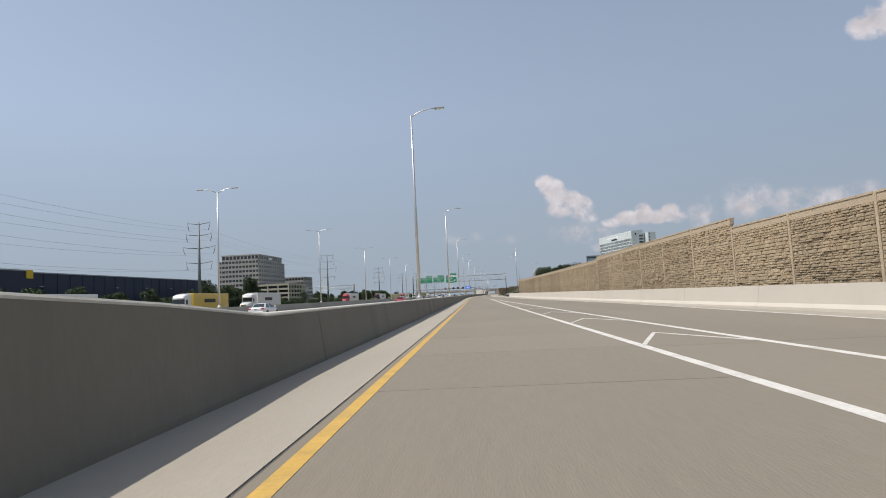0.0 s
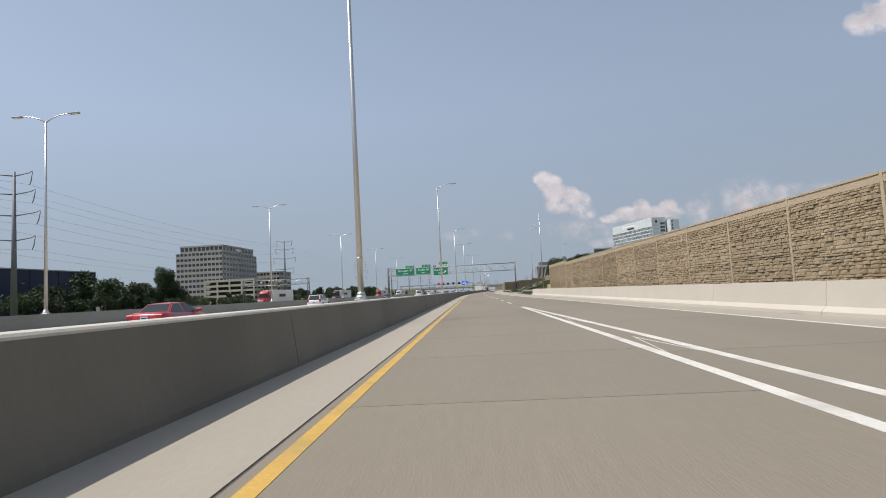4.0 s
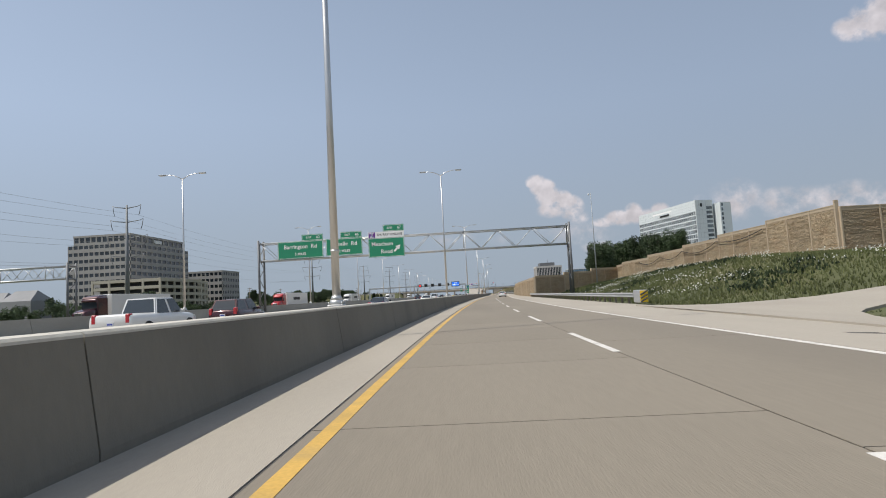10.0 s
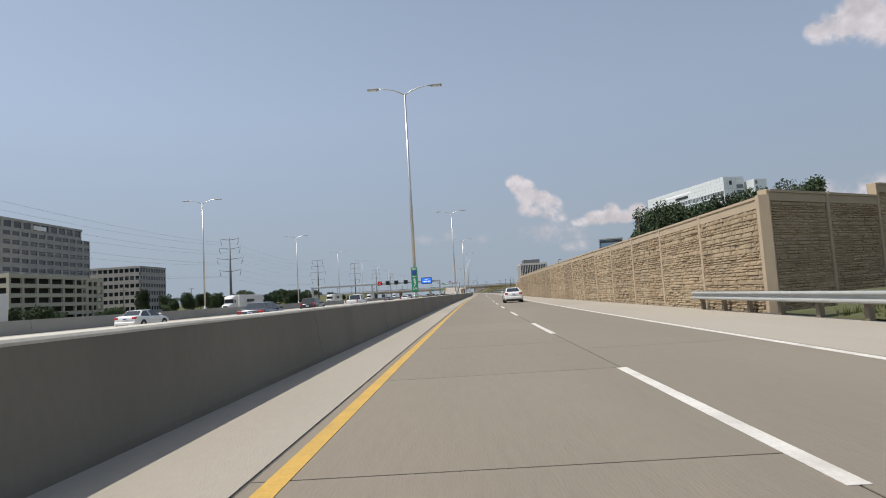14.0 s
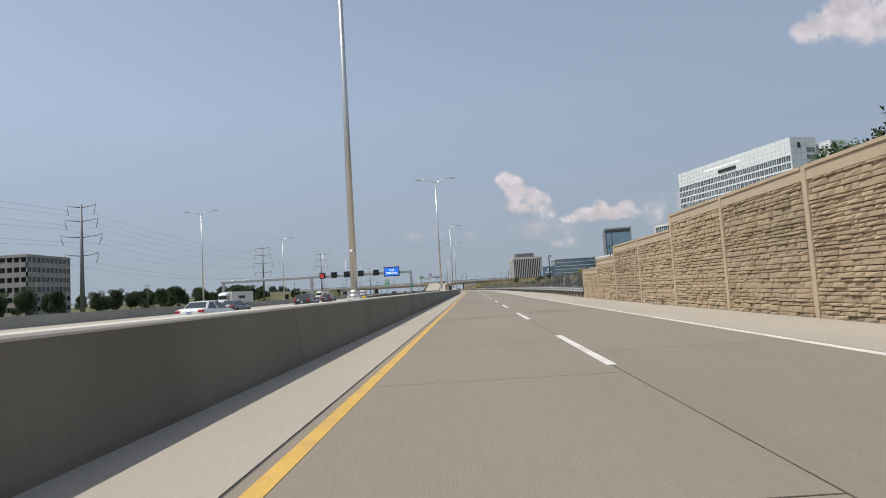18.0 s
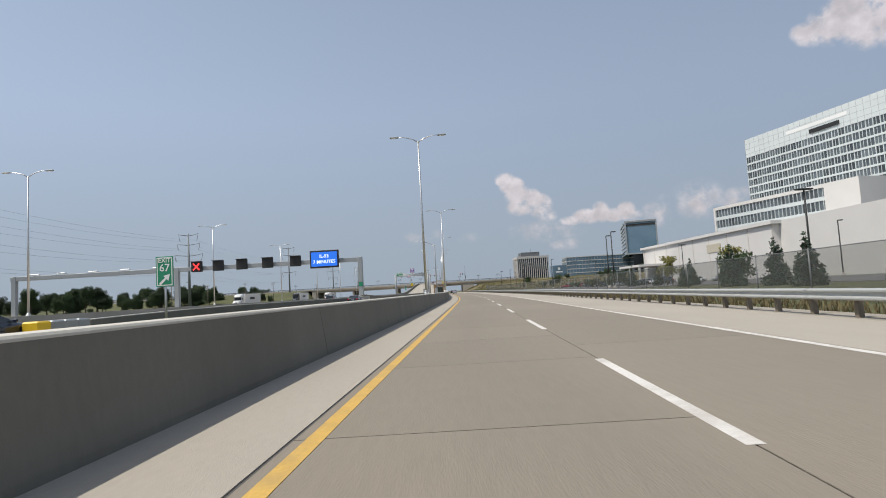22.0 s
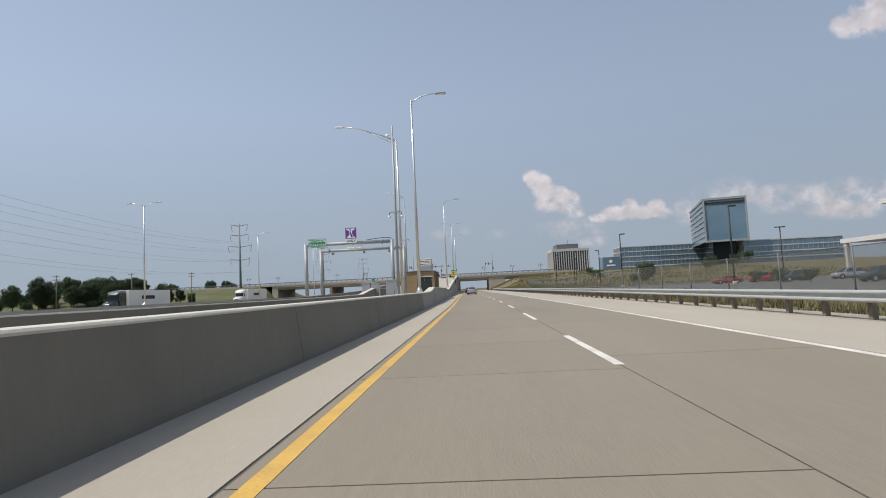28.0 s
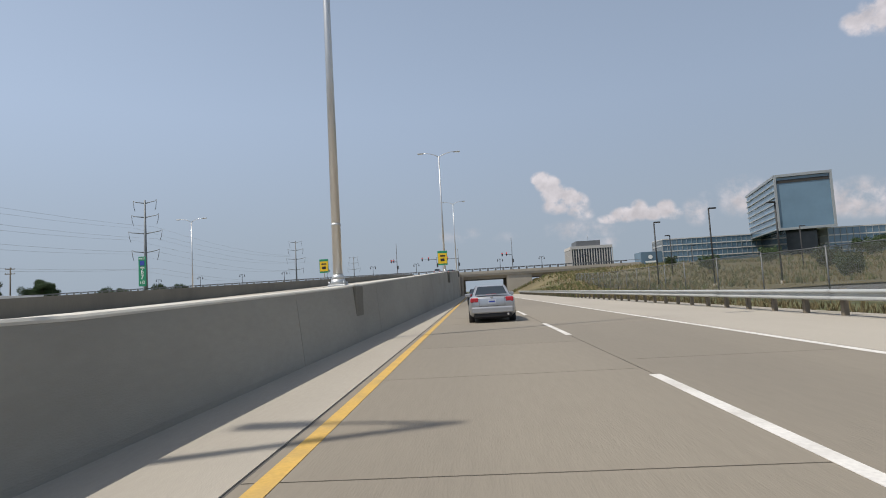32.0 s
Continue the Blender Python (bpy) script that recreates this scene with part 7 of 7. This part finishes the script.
SHAPES = {  # length, width, height, body stations, cabin: rear and front at the belt, rear and front at the roof, belt height, half widths
    "sedan": dict(l=4.9, h=1.47, wr=0.33, st=((0.0, 0.40, 0.90, 0.76), (0.07, 0.30, 1.02, 0.86), (0.45, 0.24, 1.07, 0.915), (1.2, 0.22, 1.02, 0.925), (2.6, 0.22, 0.99, 0.925), (3.5, 0.22, 0.97, 0.92), (4.3, 0.25, 0.87, 0.88), (4.78, 0.32, 0.74, 0.77), (4.9, 0.42, 0.62, 0.66)),
                  cab=(0.55, 3.65, 1.25, 2.45, 1.0, 0.80, 0.60), ax=(0.95, 3.85)),
    "suv": dict(l=4.8, h=1.78, wr=0.37, st=((0.0, 0.45, 1.0, 0.80), (0.06, 0.36, 1.12, 0.90), (0.4, 0.28, 1.14, 0.95), (1.5, 0.26, 1.12, 0.96), (3.2, 0.26, 1.10, 0.955), (4.2, 0.30, 1.02, 0.91), (4.7, 0.38, 0.90, 0.80), (4.8, 0.5, 0.78, 0.70)),
                cab=(0.06, 3.55, 0.45, 2.75, 1.10, 0.86, 0.68), ax=(0.9, 3.8)),
    "pickup": dict(l=5.8, h=1.95, wr=0.40, st=((0.0, 0.55, 1.15, 0.92), (0.05, 0.5, 1.22, 0.98), (0.6, 0.42, 1.24, 1.0), (2.0, 0.4, 1.24, 1.0), (4.2, 0.4, 1.22, 1.0), (5.2, 0.42, 1.14, 0.97), (5.7, 0.5, 1.05, 0.88), (5.8, 0.6, 0.9, 0.8)),
                   cab=(2.0, 4.5, 2.25, 3.75, 1.20, 0.88, 0.72), ax=(1.2, 4.8)),
}


def car(kind, colour, at, label, group="", lead=False):
    s = SHAPES[kind]
    l, h, wr = s["l"], s["h"], s["wr"]
    t = thing({"sedan": "car", "suv": "suv", "pickup": "pickup_truck"}[kind], label=label, category="car" if kind != "pickup" else "pickup truck", group=group)
    t.matrix_basis = at
    body = part("body", loft(s["st"]), colour, t)
    yr, yf, rr, rf, zb, wb, wt = s["cab"]
    a = [(-wb, yr, zb - 0.06), (wb, yr, zb - 0.06), (wb, yf, zb - 0.08), (-wb, yf, zb - 0.08)]
    b = [(-wt, rr, h - 0.03), (wt, rr, h - 0.03), (wt, rf, h), (-wt, rf, h)]
    bm = bmesh.new()
    lo, hi = [bm.verts.new(p) for p in a], [bm.verts.new(p) for p in b]
    crown = bm.verts.new((0, (rr + rf) / 2, h + 0.02))
    for i in range(4):
        bm.faces.new((lo[i], lo[(i + 1) % 4], hi[(i + 1) % 4], hi[i]))
        bm.faces.new((hi[i], hi[(i + 1) % 4], crown))
    bm.faces.new(lo[::-1])
    bmesh.ops.bevel(bm, geom=[e for e in bm.edges if any(v in hi for v in e.verts) and any(v in lo for v in e.verts)], offset=0.05, segments=2, affect="EDGES")
    part("cabin", bm, colour, t)
    glass = M["glass_dark"]
    part("rear_window", quad_panel((a[0], a[1], b[1], b[0]), 0.86, 0.014), glass, t)
    part("windscreen", quad_panel((a[2], a[3], b[3], b[2]), 0.88, 0.014), glass, t)
    for i, j in ((1, 2), (3, 0)):
        pa, pb, pc, pd = Vector(a[i]), Vector(a[j]), Vector(b[j]), Vector(b[i])
        mid_lo, mid_hi = pa.lerp(pb, 0.5), pd.lerp(pc, 0.5)
        part("side_window", quad_panel((pa, mid_lo, mid_hi, pd), 0.82, 0.012), glass, t)
        part("side_window", quad_panel((mid_lo, pb, pc, mid_hi), 0.82, 0.012), glass, t)
    w0 = s["st"][2][3]
    for y in s["ax"]:
        for sx in (-1, 1):
            x = sx * (w0 - 0.11)
            part("wheel_arch", rods(((sx * (w0 - 0.2), y, wr + 0.02), (sx * (w0 + 0.012), y, wr + 0.02), wr + 0.07), n=20), M["black"], t)
            wheel = part("wheel", rods(((x - 0.11, y, wr), (x + 0.11, y, wr), wr), n=24), M["black"], t)
            part("rim", rods(((x + sx * 0.09, y, wr), (x + sx * 0.125, y, wr), wr * 0.66, wr * 0.6), n=16), M["alloy"], wheel)
    tail = (0.52, 0.84, 0.80, 0.98) if kind == "sedan" else (0.66, 0.86, 0.85, 1.25)
    for sx in (-1, 1):
        x0, x1 = sorted((sx * tail[0], sx * tail[1]))
        part("tail_lamp", boxes((x0, x1, -0.012, 0.25, tail[2], tail[3]), bevel=0.03), M["tail_red"], t)
        x0, x1 = sorted((sx * 0.45, sx * 0.74))
        part("headlamp", boxes((x0, x1, l - 0.3, l - 0.06, s["st"][-2][2] - 0.18, s["st"][-2][2] - 0.02), bevel=0.03), M["chrome"], t)
        x0, x1 = sorted((sx * (w0 - 0.08), sx * (w0 + 0.16)))
        part("door_mirror", boxes((x0, x1, yf - 0.55, yf - 0.42, zb + 0.0, zb + 0.15), bevel=0.03), colour, t)
    part("rear_bumper", boxes((-w0 * 0.9, w0 * 0.9, -0.06, 0.2, 0.36, 0.62), bevel=0.05), colour, t)
    part("rear_valance", boxes((-w0 * 0.8, w0 * 0.8, -0.03, 0.25, 0.22, 0.37), bevel=0.02), M["black"], t)
    plate = part("number_plate", boxes((-0.16, 0.16, -0.035, 0.06, 0.74, 0.90)), M["plate"], t)
    part("plate_bar", boxes((-0.12, 0.12, -0.039, -0.034, 0.79, 0.85)), M["sign_blue"], plate)
    part("underbody", boxes((-w0 * 0.8, w0 * 0.8, 0.2, l - 0.3, 0.16, 0.30)), M["black"], t)
    if lead:
        part("boot_spoiler", boxes((-0.62, 0.62, 0.05, 0.30, 1.075, 1.10), bevel=0.01), colour, t)
        part("brake_light", boxes((-0.2, 0.2, 0.62, 0.66, 1.08, 1.11)), M["tail_red"], t)
        part("emblem", boxes((-0.05, 0.05, -0.015, 0.05, 0.94, 1.01), bevel=0.01), M["chrome"], t)
        part("exhaust", rods(((0.6, -0.04, 0.32), (0.6, 0.3, 0.32), 0.045), n=12), M["chrome"], t)
        part("boot_seam", boxes((-0.5, 0.5, -0.012, 0.02, 0.645, 0.655)), M["black"], t)
        for x in (-0.5, 0.5):
            part("boot_seam", boxes((x - 0.005, x + 0.005, -0.012, 0.06, 0.655, 0.98)), M["black"], t)
    return t


def truck(cab_colour, box_colour, at, label):
    t = thing("semi_trailer_truck", label=label, category="truck", group="trucks on the motorway")
    t.matrix_basis = at
    part("trailer", boxes((-1.28, 1.28, 0, 14.6, 1.15, 4.05), bevel=0.04), box_colour, t)
    part("trailer_frame", boxes((-0.9, 0.9, 0.3, 14.2, 0.9, 1.15)), M["dark_steel"], t)
    part("sleeper", boxes((-1.2, 1.2, 15.2, 17.4, 0.95, 3.7), bevel=0.18), cab_colour, t)
    part("roof_fairing", loft(((15.3, 3.4, 4.0, 1.05), (16.6, 3.4, 3.85, 1.05), (17.6, 3.0, 3.3, 1.0))), cab_colour, t)
    part("bonnet", loft(((17.2, 0.7, 2.2, 1.15), (18.2, 0.7, 2.0, 1.1), (19.2, 0.75, 1.75, 0.95), (19.5, 0.85, 1.55, 0.85))), cab_colour, t)
    part("windscreen", boxes((-1.05, 1.05, 17.38, 17.46, 2.15, 3.0)), M["glass_dark"], t)
    part("grille", boxes((-0.55, 0.55, 19.42, 19.54, 0.9, 1.6), bevel=0.02), M["chrome"], t)
    for sx in (-1, 1):
        part("side_window", boxes((min(sx * 1.19, sx * 1.215), max(sx * 1.19, sx * 1.215), 16.6, 17.25, 2.1, 2.9)), M["glass_dark"], t)
        part("fuel_tank", rods(((sx * 1.0, 15.0, 0.75), (sx * 1.0, 16.6, 0.75), 0.33), n=12), M["chrome"], t)
        part("side_skirt", boxes((min(sx * 1.22, sx * 1.26), max(sx * 1.22, sx * 1.26), 4.2, 11.0, 0.45, 1.15)), box_colour, t)
        for y in (1.3, 2.6, 14.0, 15.2, 18.5):
            w = part("wheel", rods(((sx * 0.75, y, 0.5), (sx * 1.22, y, 0.5), 0.5), n=18), M["black"], t)
            part("rim", rods(((sx * 1.2, y, 0.5), (sx * 1.24, y, 0.5), 0.28), n=12), M["alloy"], w)
    part("marking_bar", boxes((-1.31, -1.285, 6.0, 10.5, 2.3, 3.0)), M["sign_black"], t, "unreadable dark lettering bar")
    part("marking_bar", boxes((1.285, 1.31, 6.0, 10.5, 2.3, 3.0)), M["sign_black"], t, "unreadable dark lettering bar")
    return t


SILVER, WHITE, BLACK = paint("silver", (0.46, 0.47, 0.49), 0.3, 0.6), paint("white", (0.72, 0.72, 0.70), 0.3, 0.0), paint("black", (0.025, 0.026, 0.03), 0.2, 0.2)
GREY, MAROON, RED, NAVY = paint("dark_grey", (0.10, 0.105, 0.115), 0.25, 0.5), paint("maroon", (0.06, 0.012, 0.016), 0.25, 0.3), paint("red", (0.42, 0.02, 0.025), 0.3, 0.1), paint("navy", (0.02, 0.028, 0.05), 0.25, 0.4)
GOLD = paint("yellow_box", (0.62, 0.42, 0.06), 0.5, 0.0)

lead_car = car("sedan", SILVER, placed(0.70, 735.6, 0.0), "silver four-door sedan with a rear spoiler in the lane", lead=True)
car("sedan", BLACK, placed(0.35, 764, 0.0), "black sedan ahead of the silver sedan")
car("sedan", WHITE, placed(3.7, 366, 0.0), "white sedan driving in the neighbouring lane")
for kind, colour, u, y, label in (
        ("suv", WHITE, -20.2, 155, "white family suv on the motorway"), ("sedan", WHITE, -23.2, 58.5, "old white saloon car on the motorway"),
        ("pickup", WHITE, -15.7, 241, "white four-door pickup truck on the motorway"), ("suv", MAROON, -15.4, 251, "dark maroon off-road suv on the motorway"),
        ("sedan", NAVY, -10.7, 275, "dark blue sedan on the motorway"), ("sedan", GREY, -19.5, 210, "dark grey sedan on the motorway"),
        ("sedan", WHITE, -8.4, 300, "white sedan on the motorway"), ("sedan", GREY, -14.2, 346, "dark grey sedan on the motorway"), ("sedan", WHITE, -26.5, 353, "white sedan on the far motorway lane"),
        ("suv", BLACK, -20.2, 378, "black suv on the motorway"), ("pickup", WHITE, -16.5, 385, "white pickup truck on the motorway"), ("sedan", GREY, -24.0, 458, "dark grey sedan on the motorway"),
        ("suv", BLACK, -20.1, 470, "black suv on the motorway"), ("suv", BLACK, -27.5, 510, "black suv on the far motorway lane"), ("sedan", NAVY, -24.0, 518, "dark blue sedan on the motorway"),
        ("sedan", WHITE, -16.5, 436, "white sedan on the motorway"), ("suv", WHITE, -24.5, 632, "white suv on the motorway"), ("sedan", BLACK, -18.0, 580, "black sedan on the motorway"),
        ("sedan", WHITE, -22.0, 620, "white sedan on the motorway"), ("suv", SILVER, -26.0, 600, "silver suv on the motorway"), ("sedan", RED, -14.5, 108, "red sedan on the motorway")):
    car(kind, colour, placed(u, y, -0.02), label, "cars on the motorway")
for colour, box_c, u, y, label in (
        (WHITE, WHITE, -49, 118, "white semi-trailer truck with a plain white box"), (WHITE, GOLD, -52, 95, "white semi-trailer truck with a yellow box"), (WHITE, WHITE, -56, 60, "white semi-trailer truck with a plain white box"),
        (RED, WHITE, -50, 215, "red semi-trailer truck with a white box"), (MAROON, WHITE, -53, 290, "maroon semi-trailer truck with a white box"), (RED, WHITE, -50, 350, "red semi-trailer truck with a white box"),
        (WHITE, WHITE, -58, 440, "white semi-trailer truck with a plain white box"), (WHITE, WHITE, -63, 545, "white semi-trailer truck with a plain white box"), (BLACK, WHITE, -64, 720, "black semi-trailer truck with a white box"),
        (WHITE, WHITE, -61, 770, "white semi-trailer truck with a plain white box"), (WHITE, WHITE, -66, 660, "white semi-trailer truck with a plain white box")):
    truck(colour, box_c, placed(u, y + 19, -0.02, math.pi), label)
# parked cars behind the fence, and two on the ramp's crest
rng = random.Random(77)
lot_label = {id(WHITE): "parked white car", id(BLACK): "parked black car", id(GREY): "parked dark grey car", id(SILVER): "parked silver car", id(RED): "parked red car"}
models = {}
for row, x in enumerate((58.0, 64.5, 73.0, 79.5)):
    for i in range(10):
        if rng.random() < 0.3:
            continue
        y = 640 + i * 9.6 + rng.uniform(-0.3, 0.3)
        col = rng.choice((WHITE, BLACK, GREY, SILVER, SILVER, RED))
        kind = rng.choice(("sedan", "suv"))
        m = Matrix.Translation((x + 2.4, y, -0.2)) @ Matrix.Rotation(radians(90 + rng.uniform(-1, 1)), 4, "Z")
        key = (kind, id(col))
        if key in models:
            copy_thing(models[key], m)
        else:
            models[key] = car(kind, col, m, lot_label[id(col)] + (" on the asphalt car park" if kind == "sedan" else ", tall, on the asphalt car park"), "parked cars")
part("lot_surface", boxes((36, 52, 600, 790, -0.32, -0.205)), M["asphalt"], lot)
car("suv", SILVER, placed(-9.6, 868, ramp_z(870) + 0.02), "silver suv waiting on the ramp's crest")
car("sedan", BLACK, placed(-6.2, 876, ramp_z(878) + 0.02), "black sedan waiting on the ramp's crest")

# ---- pavement slabs: two driven lanes, cast piece by piece ----
def slab(parent, ua, ub, y0, y1):
    g = 0.011
    lo = [at_road(ua(y0) + g, y0 + g, -0.008), at_road(ub(y0) - g, y0 + g, -0.008), at_road(ub(y1) - g, y1 - g, -0.008), at_road(ua(y1) + g, y1 - g, -0.008)]
    hi = [v + Vector((0, 0, 0.007)) for v in lo]
    me = bpy.data.meshes.new("slab")
    me.from_pydata([tuple(v) for v in lo + hi], [], [(4, 5, 6, 7), (0, 1, 5, 4), (1, 2, 6, 5), (2, 3, 7, 6), (3, 0, 4, 7)])
    me.materials.append(M["pavement"])
    part("slab", me, None, parent)


ys = steps(START, END, 4.57)
for a, b in zip(ys, ys[1:]):
    slab(road, lambda v: -1.72, lambda v: u_dash(v) if v > 122 else u_dash(v), a, b)
ys = steps(START, END, 9.15)
for a, b in zip(ys, ys[1:]):
    slab(road, u_dash, lambda v: u_edge(v) + 0.2, a, b)
